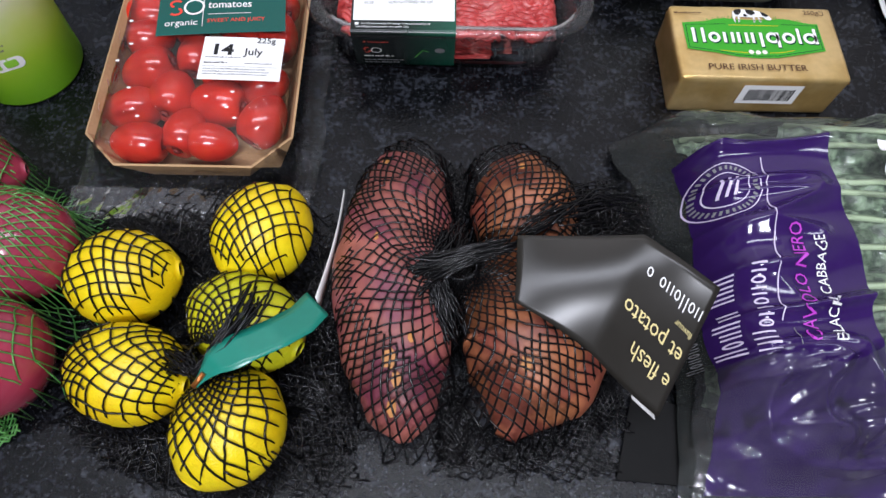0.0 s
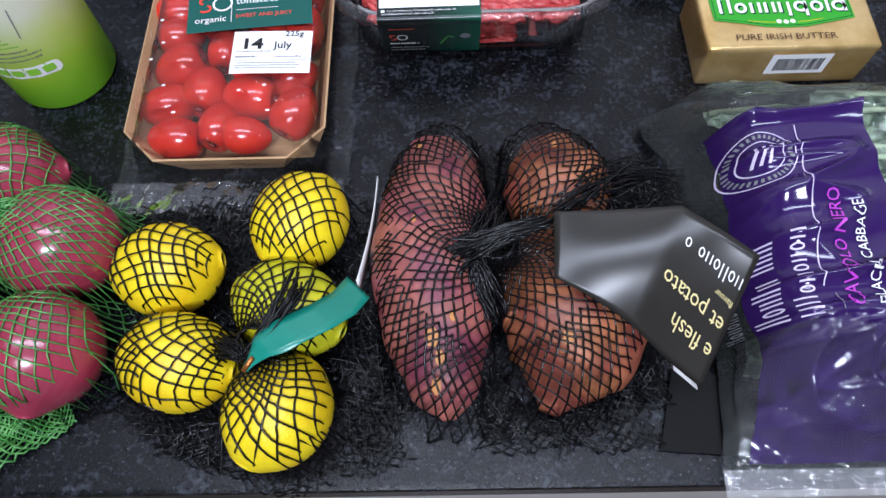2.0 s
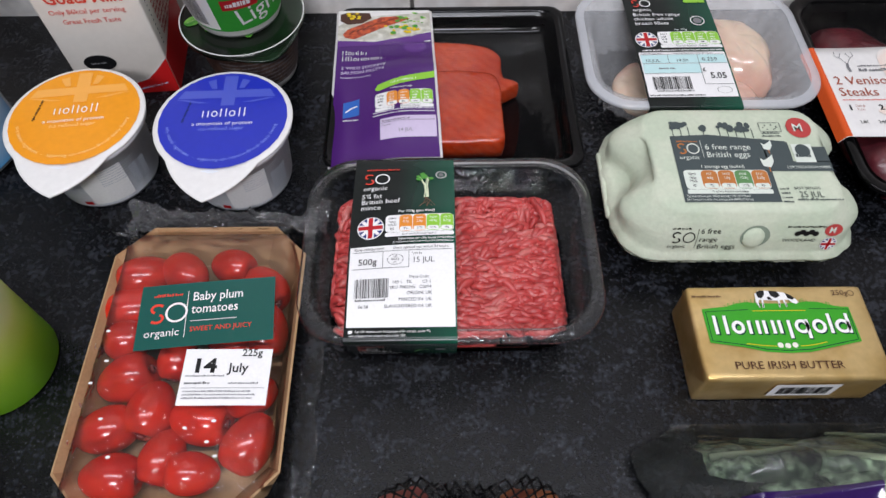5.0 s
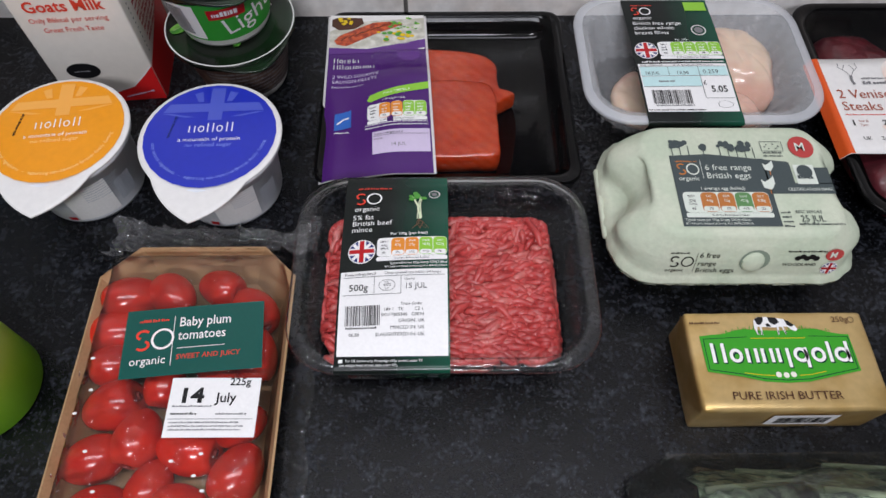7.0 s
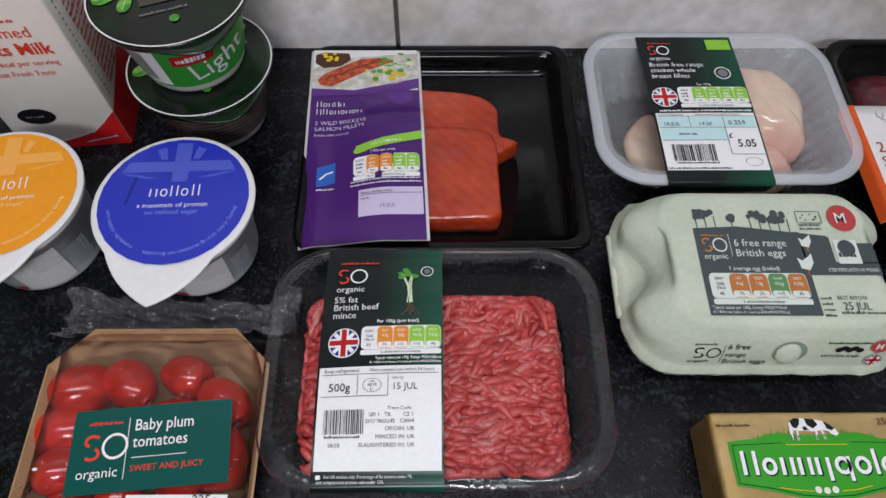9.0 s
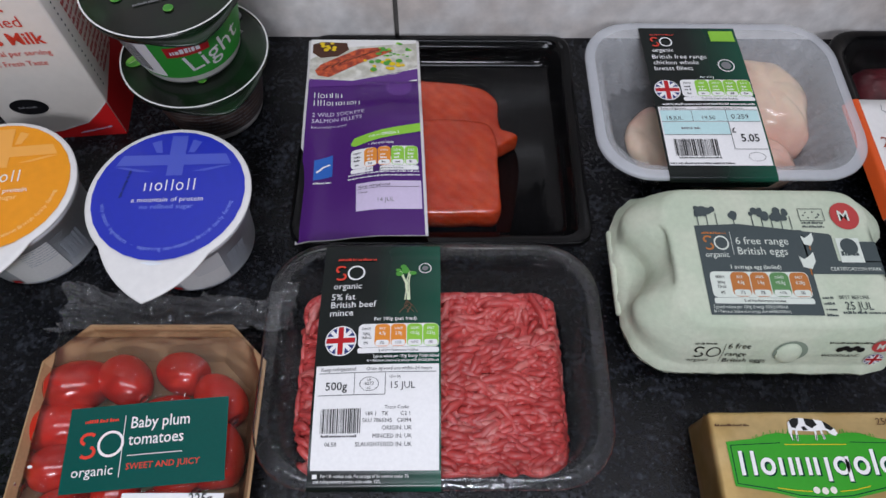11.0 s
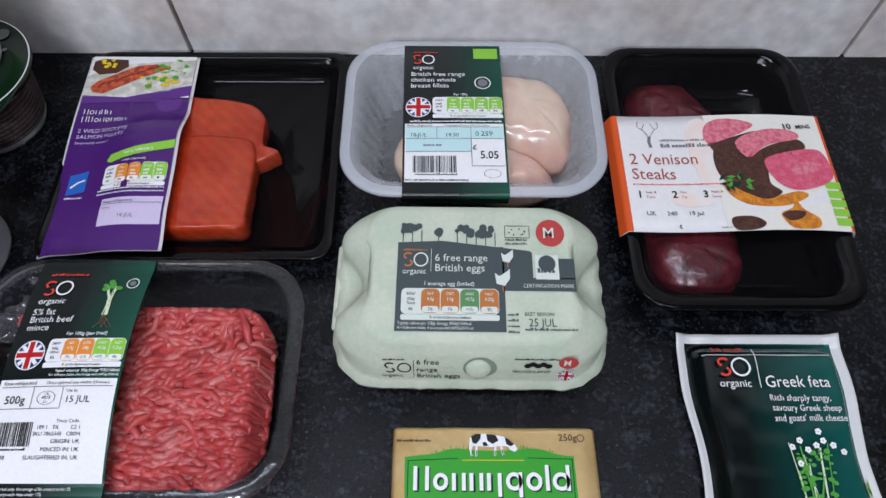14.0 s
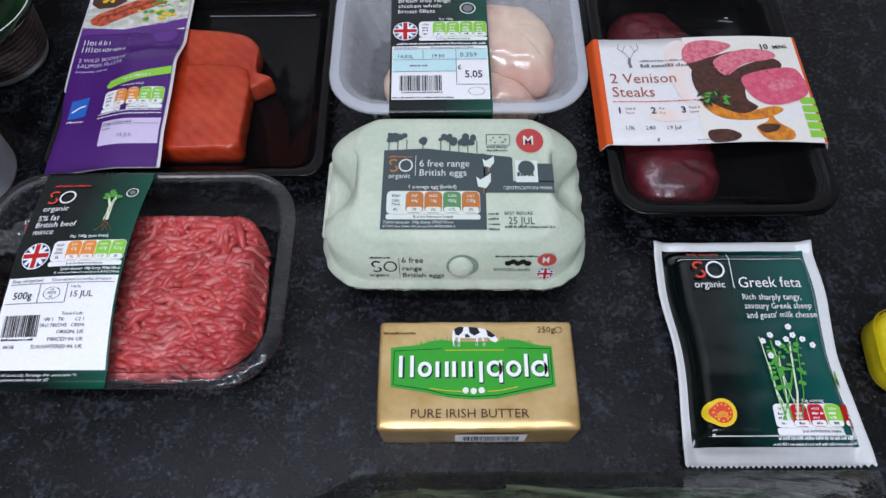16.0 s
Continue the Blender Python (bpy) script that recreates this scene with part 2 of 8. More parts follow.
    def blocks(self, u, v, heights, size, mat, lift=0.0006, angle=0.0, wide=0.62, gap=0.2, parent=None):
        """A wordmark as plain shapes, one a letter, of the given heights."""
        c, s = math.cos(radians(angle)), math.sin(radians(angle))
        x = 0.0
        for k, h in enumerate(heights):
            if not h:
                x += 0.5 * size
                continue
            kind = "T" if h > 1.05 else "o" if h <= 0.75 and k % 2 else "2"
            w = wide * size * (0.4 if kind == "T" else 1.0)
            self.glyph(u + c * x, v + s * x, w, h * size if kind != "T" else 0.72 * size, kind, 0.10 * size, mat, lift, angle, parent=parent)
            x += w + gap * size

    def barcode(self, u, v, w, h, mat, lift=0.0004, seed=3, name="barcode"):
        rnd = random.Random(seed)
        bm = bmesh.new()
        x = 0.0
        while x < w:
            t = rnd.choice((1, 1, 2, 3)) * w / 90
            bm.faces.new([bm.verts.new(self.at(u + a, v + b, lift)) for a, b in ((x, 0), (x + t, 0), (x + t, h), (x, h))])
            x += t + rnd.choice((1, 1, 2)) * w / 80
        return part(name, bm, mat, self.parent, kind="stuff")

# ---- the room ----
WALL_Y, EDGE_Y = 0.724, 0.068
def worktop_material():
    m = material("worktop_laminate", (0.012, 0.0125, 0.014), rough=0.24, spec=0.25)
    t = m.node_tree
    b = t.nodes["Principled BSDF"]
    co = t.nodes.new("ShaderNodeTexCoord")
    n1, n2, n3 = (t.nodes.new("ShaderNodeTexNoise") for _ in range(3))
    for n, sc, de in ((n1, 270, 7), (n2, 60, 6), (n3, 1100, 3)):
        n.inputs["Scale"].default_value, n.inputs["Detail"].default_value = sc, de
        t.links.new(co.outputs["Object"], n.inputs["Vector"])
    r = t.nodes.new("ShaderNodeValToRGB")
    e = r.color_ramp.elements
    e[0].position, e[0].color = 0.42, (0.0012, 0.0014, 0.002, 1)
    e[1].position, e[1].color = 0.68, (0.028, 0.031, 0.039, 1)
    k = r.color_ramp.elements.new(0.53)
    k.color = (0.004, 0.0044, 0.0056, 1)
    add = t.nodes.new("ShaderNodeMath")
    add.operation, add.inputs[1].default_value = "MULTIPLY_ADD", 0.55
    half = t.nodes.new("ShaderNodeMath")
    half.operation, half.inputs[1].default_value = "MULTIPLY", 0.48
    t.links.new(n2.outputs["Fac"], half.inputs[0])
    t.links.new(n1.outputs["Fac"], add.inputs[0]), t.links.new(half.outputs[0], add.inputs[2])
    t.links.new(add.outputs[0], r.inputs["Fac"])
    n4, cut, mix = t.nodes.new("ShaderNodeTexNoise"), t.nodes.new("ShaderNodeMapRange"), t.nodes.new("ShaderNodeMix")
    n4.inputs["Scale"].default_value, n4.inputs["Detail"].default_value = 520, 3
    cut.inputs["From Min"].default_value, cut.inputs["From Max"].default_value = 0.60, 0.80
    cut.inputs["To Max"].default_value = 0.6
    mix.data_type = "RGBA"
    mix.inputs["B"].default_value = (0.12, 0.125, 0.14, 1)
    t.links.new(co.outputs["Object"], n4.inputs["Vector"]), t.links.new(n4.outputs["Fac"], cut.inputs["Value"])
    t.links.new(cut.outputs["Result"], mix.inputs["Factor"]), t.links.new(r.outputs["Color"], mix.inputs["A"])
    t.links.new(mix.outputs["Result"], b.inputs["Base Color"])
    u = t.nodes.new("ShaderNodeBump")
    u.inputs["Strength"].default_value, u.inputs["Distance"].default_value = 0.6, 0.0005
    t.links.new(n3.outputs["Fac"], u.inputs["Height"]), t.links.new(u.outputs["Normal"], b.inputs["Normal"])
    return m


def tile_material():
    m = material("wall_tile_glaze", lin("f4f1ee"), rough=0.2, second=lin("e2d9d2"), second_scale=16, grain=0.13, grain_scale=75, bump=0.12, bump_scale=40, spread=0.04)
    return m


TOP = worktop_material()
PAINT = material("white_paint", (0.42, 0.415, 0.41), rough=0.6, grain=0.04, grain_scale=30, bump=0.1, bump_scale=300)
GROUT = material("grey_grout", lin("6d6a66"), rough=0.85, grain=0.15, grain_scale=300)
TILE = tile_material()
FLOOR = material("floor_vinyl", lin("5a4f45"), rough=0.4, second=lin("4c433b"), second_scale=9, grain=0.06)
UNIT = material("cabinet_board", lin("d8d4cc"), rough=0.4, grain=0.03)


def slab(name, x0, x1, y0, y1, z0, z1, mat, bevel=0.0):
    ob = part(name, box(x1 - x0, y1 - y0, z1 - z0, bevel, (x0 + x1) / 2, (y0 + y1) / 2, z0), mat, smooth=False)
    return tagged(ob, kind="structure")


slab("wall_north", -1.6, 2.0, WALL_Y + 0.008, WALL_Y + 0.12, -0.9, 1.5, GROUT)
slab("wall_south", -1.6, 2.0, -1.92, -1.8, -0.9, 1.5, PAINT)
slab("wall_west", -1.72, -1.6, -1.8, WALL_Y + 0.12, -0.9, 1.5, PAINT)
slab("wall_east", 2.0, 2.12, -1.8, WALL_Y + 0.12, -0.9, 1.5, PAINT)
slab("ceiling", -1.72, 2.12, -1.92, WALL_Y + 0.12, 1.5, 1.6, PAINT)
slab("floor", -1.72, 2.12, -1.92, WALL_Y + 0.12, -1.0, -0.9, FLOOR)
worktop = slab("worktop", -1.6, 2.0, EDGE_Y, WALL_Y + 0.006, -0.038, 0.0, TOP, 0.003)
tagged(worktop, "black speckled granite-effect laminate kitchen worktop", "worktop", kind="structure")
slab("cabinet_front", -1.6, 2.0, EDGE_Y + 0.02, EDGE_Y + 0.04, -0.9, -0.039, UNIT)

# ---- inks and packing materials ----
def ink(name, code, rough=0.42, k=1.0):
    return material("ink_" + name, lin(code, k), rough=rough, grain=0.03, grain_scale=500, spec=0.35)


WHITE = ink("white", "ecebea")
CREAM = ink("cream", "e6e2d6")
BLACK = ink("black", "141416")
GREY = ink("grey", "77777a")
RED = ink("red", "d8402f")
DEEPRED = ink("deep_red", "b5121b")
GREEN_DARK = ink("dark_green", "0c3a30", 0.25)
GREEN_TEAL = ink("teal_green", "0d5048", 0.22)
GREEN_BRIGHT = ink("bright_green", "339a24")
GREEN_LIME = ink("lime", "8cc63f")
ORANGE = ink("orange", "e08a2c")
FLAG_BLUE = ink("flag_blue", "1c2f6e")
PURPLE = ink("purple", "4a1f6b", 0.25)
PURPLE_MID = ink("mid_purple", "5d2f80", 0.25)
MAGENTA = ink("magenta", "b23cb8")
LILAC = ink("lilac", "cdbfd9")
SKY = ink("sky", "7fb6e0")
PALE_GREY = ink("pale_grey", "b9bfc8")
MSC_BLUE = ink("logo_blue", "2a62b5")
PALE_BLUE = ink("pale_blue", "bfe0e0")
LEAF = ink("leaf", "4f9a3c")
STEM = ink("stem", "d6e0bd")
ROOT = ink("root", "6b4a35")
BROWN = ink("brown", "4a2a1c")
SLATE = ink("slate", "434d4e", 0.6)
EGG_ORANGE = ink("dull_orange", "b9733a", 0.6)
EGG_GREEN = ink("dull_green", "5c8a55", 0.6)
EGG_RED = ink("dull_red", "b5413f", 0.6)
EGG_WHITE = ink("dull_white", "d6ddd2", 0.7)
ORANGE_SLEEVE = ink("sleeve_orange", "d8551f")
YELLOW_PRINT = ink("print_yellow", "e3c21f")

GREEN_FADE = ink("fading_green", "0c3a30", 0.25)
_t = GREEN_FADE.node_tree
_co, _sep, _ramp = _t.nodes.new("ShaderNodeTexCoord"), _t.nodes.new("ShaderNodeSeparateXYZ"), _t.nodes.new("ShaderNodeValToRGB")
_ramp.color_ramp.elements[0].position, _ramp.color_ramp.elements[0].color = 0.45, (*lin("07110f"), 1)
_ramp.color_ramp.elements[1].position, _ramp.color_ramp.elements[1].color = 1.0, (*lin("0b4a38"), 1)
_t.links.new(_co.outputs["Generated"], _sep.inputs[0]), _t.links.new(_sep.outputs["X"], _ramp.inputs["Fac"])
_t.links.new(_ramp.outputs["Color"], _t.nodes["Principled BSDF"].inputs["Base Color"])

FILM = clear_film("clear_film", 0.012, gloss=1.4, rough=0.05, wrinkle=1.0, wrinkle_scale=58)
FILM_TIGHT = clear_film("tight_film", 0.001, gloss=1.08, wrinkle=0.25, wrinkle_scale=24, rough=0.07)
CLEAR_TRAY = clear_film("clear_tray_plastic", 0.002, (0.7, 0.7, 0.72), 1.13, 0.06, 0.3, 30)
CLEAR_RIM = clear_film("clear_rim_plastic", 0.018, (0.7, 0.7, 0.72), 1.5, 0.1, 0.3, 60)
BAG = clear_film("bag_film", 0.035, (0.75, 0.82, 0.78), 1.42, 0.04, 0.8, 46)
CRINKLE = clear_film("crinkled_film_end", 0.08, (0.8, 0.8, 0.82), 1.8, 0.06, 0.9, 70)
SEAM = clear_film("flat_bag_seam", 0.22, (0.8, 0.8, 0.82), 1.7, 0.08, 0.9, 60)
CRINKLE_LOW = clear_film("flat_film_end", 0.07, (0.8, 0.8, 0.82), 1.32, 0.14, 0.5, 60)
FROSTED = material("frosted_plastic", lin("eff1f3"), rough=0.22, grain=0.03, bump=0.1, bump_scale=250)
FROSTED.node_tree.nodes["Principled BSDF"].inputs["Alpha"].default_value = 0.22
FROSTED_RIM = material("frosted_rim", lin("e6e9ee"), rough=0.2, grain=0.03)
FROSTED_RIM.node_tree.nodes["Principled BSDF"].inputs["Alpha"].default_value = 0.38
KRAFT = material("kraft_card", lin("b3906a"), rough=0.75, second=lin("a6845d"), second_scale=30, grain=0.08, grain_scale=600, bump=0.2, bump_scale=700)
BLACK_PLASTIC = material("black_plastic", (0.002, 0.002, 0.0022), rough=0.09, spec=0.2, bump=0.12, bump_scale=60)
CARD_EDGE = material("white_card", lin("e4e2df"), rough=0.5, grain=0.03)


class Label(Print):
    """Print on a label that covers u0..u1, v0..v1 of a surface; places are shares of it, from the upper left."""

    def __init__(self, parent, fn, u0, v0, u1, v1):
        self.parent, self.fn = parent, fn
        self.area = (u0, v0, u1, v1)

    def f(self, x, y):
        u0, v0, u1, v1 = self.area
        return u0 + x * (u1 - u0), v1 - y * (v1 - v0)

    def block(self, name, x0, y0, x1, y1, mat, lift=0.0002, label="", n=8):
        (a, b), (c, d) = self.f(x0, y1), self.f(x1, y0)
        return self.rect(name, a, b, c, d, mat, lift, n, n, label)

    def words(self, text, x, y, size, mat, lift=0.0006, **more):
        return self.text(text, *self.f(x, y), size, mat, lift, **more)

    def dashes(self, x, y, w, size, mat, lift=0.0006, **more):
        return self.bars(*self.f(x, y), w * (self.area[2] - self.area[0]), size, mat, lift, **more)

    def poly(self, name, pts, mat, lift=0.0004, label=""):
        return self.shape(name, [self.f(x, y) for x, y in pts][::-1], mat, lift, label)

    def stroke(self, name, pts, width, mat, lift=0.0005):
        return self.line(name, [self.f(x, y) for x, y in pts], width, mat, lift)

    def emblem(self, x, y, size, first=RED, second=WHITE, lift=0.0006):
        """A two-coloured emblem: two open arcs beside a ring."""
        u, v = self.f(x, y)
        for cy, a0 in ((0.745, 35), (0.255, 215)):
            pts = [(u + size * (0.36 + 0.27 * math.cos(radians(a0 + 21 * k))), v + size * (cy + 0.2 * math.sin(radians(a0 + 21 * k)))) for k in range(11)]
            self.line("emblem_arc", pts, 0.12 * size, first, lift)
        self.ring("emblem_ring", u + size * 1.22, v + size * 0.5, size * 0.5, size * 0.1, second, lift)

    def flag(self, x, y, r, lift=0.0005):
        u, v = self.f(x, y)
        self.disc("flag_rim", u, v, r * 1.08, WHITE, lift)
        self.disc("flag_field", u, v, r, FLAG_BLUE, lift + 0.0001)
        for a in (45, 135):
            c, s = math.cos(radians(a)) * r * 0.95, math.sin(radians(a)) * r * 0.95
            self.line("flag_band", [(u - c, v - s), (u + c, v + s)], r * 0.26, WHITE, lift + 0.0002)
        for a in (0, 90):
            c, s = math.cos(radians(a)) * r * 0.97, math.sin(radians(a)) * r * 0.97
            self.line("flag_band", [(u - c, v - s), (u + c, v + s)], r * 0.62, WHITE, lift + 0.0003)
        for a in (0, 90):
            c, s = math.cos(radians(a)) * r * 0.97, math.sin(radians(a)) * r * 0.97
            self.line("flag_band", [(u - c, v - s), (u + c, v + s)], r * 0.36, DEEPRED, lift + 0.0004)

    def nutrition(self, x0, y0, x1, y1, colours, seed=1, white=WHITE, base=True, up=0.0, values=(), shares=()):
        """A row of rounded traffic-light fields over a white strip."""
        (a, b), (c, d) = self.f(x0, y1), self.f(x1, y0)
        w, h = c - a, d - b
        n = len(colours)
        self.pill("nutrition_backing", a, b + 0.17 * h, c, d, 0.16 * h, white, 0.00042 + up)
        if base:
            self.pill("nutrition_strip", a, b - 0.02 * h, c, b + 0.16 * h, 0.06 * h, white, 0.0005 + up)
            self.text("% of the Reference Intakes", (a + c) / 2, b + 0.025 * h, 0.085 * h, BLACK, 0.0008 + up, "CENTER", bold=0.01)
        for k, mat in enumerate(colours):
            u0, u1 = a + w * k / n + 0.004 * w, a + w * (k + 1) / n - 0.004 * w
            mid, wide = (u0 + u1) / 2, u1 - u0
            self.pill("nutrition_field", u0, b + 0.2 * h, u1, d - 0.02 * h, min(0.28 * wide, 0.28 * h), mat, 0.0005 + up)
            self.pill("nutrition_share", u0 + 0.07 * wide, b + 0.22 * h, u1 - 0.07 * wide, b + 0.42 * h, 0.07 * h, white, 0.0006 + up)
            pen = BLACK if mat is white else white
            word = ("ENERGY", "FAT", "SATURATES", "SUGARS", "SALT")[k]
            self.text(word, mid, b + 0.78 * h, 0.085 * h, pen, 0.0007 + up, "CENTER", bold=0.012, squeeze=min(0.95, 6.2 / len(word) * 0.62))
            if values:
                for j, line in enumerate(values[k].split()):
                    self.text(line, mid, b + (0.60 - 0.13 * j) * h, 0.09 * h if k == 0 else 0.11 * h, pen, 0.0007 + up, "CENTER", bold=0.01, squeeze=0.85)
                self.text(shares[k], mid, b + 0.275 * h, 0.1 * h, BLACK, 0.0008 + up, "CENTER", bold=0.01, squeeze=0.9)
            else:
                self.bars(u0 + 0.22 * wide, b + 0.62 * h, 0.56 * wide, 0.09 * h, pen, 0.0006 + up, seed + k, lines=2, gap=1.6)
                self.bars(u0 + 0.33 * wide, b + 0.28 * h, 0.34 * wide, 0.09 * h, BLACK, 0.0008 + up, seed + k)


def smooth01(x):
    x = min(1.0, max(0.0, x))
    return x * x * (3 - 2 * x)


def dense(w, d, r, z, n=120, waves=0, amp=0.0, shift=None):
    """A rounded rectangle of n even points, with waves of height amp along it."""
    pts = rounded(w, d, r, z, 8)
    loop = [Vector(p) for p in pts] + [Vector(pts[0])]
    run = [0.0]
    for a, b in zip(loop, loop[1:]):
        run.append(run[-1] + (b - a).length)
    out, k = [], 0
    for i in range(n):
        s = run[-1] * i / n
        while run[k + 1] < s:
            k += 1
        q = (s - run[k]) / max(1e-9, run[k + 1] - run[k])
        p = loop[k].lerp(loop[k + 1], q)
        t = (loop[k + 1] - loop[k]).normalized()
        o = amp * math.cos(2 * math.pi * waves * i / n)
        p = p + Vector((t.y, -t.x, 0)) * o
        out.append(shift(p) if shift else p)
    return out


def tray_mesh(w, d, h, rim, r, taper, floor=0.0025, waves=0, amp=0.0, lip=0.002, step=0.0):
    """An open tray with a flat rim, sloping walls and thickness."""
    o, g = 2 * rim, 2 * (rim + taper)
    loops = [dense(w - g, d - g, r * 0.7, 0.0, waves=waves, amp=amp), dense(w - o, d - o, r * 0.85, h - 0.0015, waves=waves, amp=amp * 0.5)]
    loops += [dense(w - 0.001, d - 0.001, r, h - 0.0015), dense(w, d, r, h - lip - 0.0012), dense(w + 0.0012, d + 0.0012, r, h - lip - 0.001)]
    loops += [dense(w + 0.0008, d + 0.0008, r, h - 0.0006), dense(w - 0.001, d - 0.001, r, h), dense(w - o + 0.001, d - o + 0.001, r * 0.85, h - 0.0002)]
    if step:
        loops += [dense(w - o - 0.001, d - o - 0.001, r * 0.85, h - step), dense(w - o - 0.009, d - o - 0.009, r * 0.8, h - step - 0.001)]
    loops += [dense(w - o - 0.0012 - 0.5 * taper, d - o - 0.0012 - 0.5 * taper, r * 0.82, h - 0.25 * h if not step else h - step - 0.004, waves=waves, amp=amp * 0.5)]
    loops += [dense(w - g - 0.001, d - g - 0.001, r * 0.7, floor + 0.004, waves=waves, amp=amp), dense(w - g - 0.007, d - g - 0.007, r * 0.65, floor)]
    return rings(bmesh.new(), loops)

# ---- packs of tomatoes, meat and fish ----
def oval(rx, ry, rz, nu=20, nv=12, squash=None):
    """A closed egg-like body; squash(p) may reshape its points."""
    loops = []
    for j in range(1, nv):
        a = math.pi * j / nv
        loops.append([(rx * -math.cos(a), ry * math.sin(a) * math.cos(2 * math.pi * k / nu), rz * math.sin(a) * math.sin(2 * math.pi * k / nu)) for k in range(nu)])
    bm = bmesh.new()
    rings(bm, loops, False, False)
    bm.verts.ensure_lookup_table()
    for k, (x, row) in enumerate(((-rx, 0), (rx, nv - 2))):
        tip = bm.verts.new((x, 0, 0))
        bm.verts.ensure_lookup_table()
        for i in range(nu):
            a, b = bm.verts[row * nu + i], bm.verts[row * nu + (i + 1) % nu]
            bm.faces.new((a, tip, b) if k else (b, tip, a))
    if squash:
        for v in bm.verts:
            v.co = squash(v.co.copy())
    return bm


def placed(name, mesh, m, parent, label=""):
    ob = new(name, mesh)
    ob.parent = parent
    ob.matrix_local = m
    return tagged(ob, label)


def make_tomatoes():
    root = thing("tomato_pack", -0.14, 0.36, 0, 0, "kraft card tray of red baby plum tomatoes in clear film", "tomatoes")

    def eight(w, d, c, z):
        return [(w / 2, d / 2 - c, z), (w / 2 - c, d / 2, z), (-w / 2 + c, d / 2, z), (-w / 2, d / 2 - c, z), (-w / 2, -d / 2 + c, z), (-w / 2 + c, -d / 2, z), (w / 2 - c, -d / 2, z), (w / 2, -d / 2 + c, z)]

    bm = rings(bmesh.new(), [eight(0.104, 0.166, 0.02, 0), eight(0.131, 0.192, 0.023, 0.031), eight(0.1285, 0.1895, 0.0225, 0.0315), eight(0.102, 0.164, 0.0195, 0.0015)])
    part("tray", bm, KRAFT, root, "brown kraft card tray with cut corners", smooth=False)
    for sx in (-1, 1):
        for sy in (-1, 1):
            a, b, c = (sx * 0.0655, sy * 0.073, 0.0312), (sx * 0.0425, sy * 0.096, 0.0312), (sx * 0.054, sy * 0.081, 0.0085)
            bm = bmesh.new()
            for o in (0, 0.0008):
                bm.faces.new([bm.verts.new((p[0] * (1 - o * 12), p[1] * (1 - o * 12), p[2] + o)) for p in (a, b, c)])
            part("corner_fold", bm, KRAFT, root, smooth=False)
    red = material("tomato_skin", lin("cc2c1a"), rough=0.2, second=lin("ba1e14"), second_scale=60, grain=0.08, grain_scale=90, spread=0.12, coat=0.25, sss=0.06)
    scar = material("tomato_scar", lin("7a1a10"), rough=0.6)

    def plum(p):
        k = p.x / 0.0195
        p.y *= 1 - 0.10 * k
        p.z *= 1 - 0.10 * k
        if k < -0.8:
            p.x += 0.004 * smooth01((-k - 0.8) / 0.2)
        return p

    bm = oval(0.0195, 0.0148, 0.0146, 24, 16, plum)
    first = part("tomato", bm, red, root)
    mesh = first.data
    spots = ((-0.058, 0.066, 20), (-0.026, 0.069, -40), (0.012, 0.074, 160), (0.04, 0.056, 130), (-0.062, 0.041, 10), (-0.058, 0.016, 15), (0.044, 0.022, 95), (-0.052, -0.012, 200), (-0.03, -0.035, 80), (0.008, -0.041, 170), (0.041, -0.026, 20), (-0.058, -0.047, 200), (-0.015, -0.066, 75), (-0.045, -0.078, 180), (0.008, -0.076, 0), (0.044, -0.058, 60), (-0.018, 0.002, 85), (0.008, -0.012, 30), (0.02, 0.012, 140), (-0.028, 0.035, 45), (0.008, 0.043, 15))
    rnd = random.Random(5)
    for n, (x, y, a) in enumerate(spots):
        m = pose(x * 0.86 + 0.004, y * 0.93, 0.0175 + rnd.uniform(0, 0.004), rnd.uniform(0, 360), rnd.uniform(-12, 12), a) @ Matrix.Scale(rnd.uniform(0.86, 1.08), 4)
        if n == 0:
            first.matrix_local = m
            ob = first
        else:
            ob = placed("tomato", mesh, m, root)
        e = part("stem_scar", oval(0.0012, 0.0028, 0.0028, 8, 5), scar, ob)
        e.matrix_local = pose(-0.0157, 0, 0)

    def film(u, v):
        k = smooth01((0.066 - abs(u)) / 0.012) * smooth01((0.098 - abs(v)) / 0.014)
        return (u, v, 0.003 + 0.034 * k + 0.002 * math.cos(u * 20) * k)

    def crumpled(u, v):
        x, y, z = film(u, v)
        w = noise.noise(Vector((u * 70, v * 45, 3)))
        w2 = abs(noise.noise(Vector((u * 150 + 40 * v, v * 60, 9))))
        return (x + 0.004 * w * (abs(u) > 0.064), y, z + 0.0008 * w + 0.0012 * w2)

    part("film", sheet(crumpled, -0.078, 0.078, -0.1, 0.1, 70, 80), FILM, root, "clear film wrapper")

    def back_end(u, v):
        w = noise.noise(Vector((u * 30, v * 50, 5)))
        fold = (1 - abs(noise.noise(Vector((u * 55 + 20 * v, v * 90, 2))))) ** 5
        crease = (1 - abs(noise.noise(Vector((u * 20 - 10 * v, v * 160, 8))))) ** 6
        far = 0.031 + 0.006 * noise.noise(Vector((u * 28, 3, 1))) + 0.008 * smooth01((abs(u) - 0.05) / 0.02)
        y = 0.094 + v / 0.038 * far
        return (u * (1 + 0.8 * v), y, max(0.0012, 0.004 + 0.004 * w + 0.009 * fold + 0.006 * crease + 0.018 * smooth01((0.012 - v) / 0.014)))

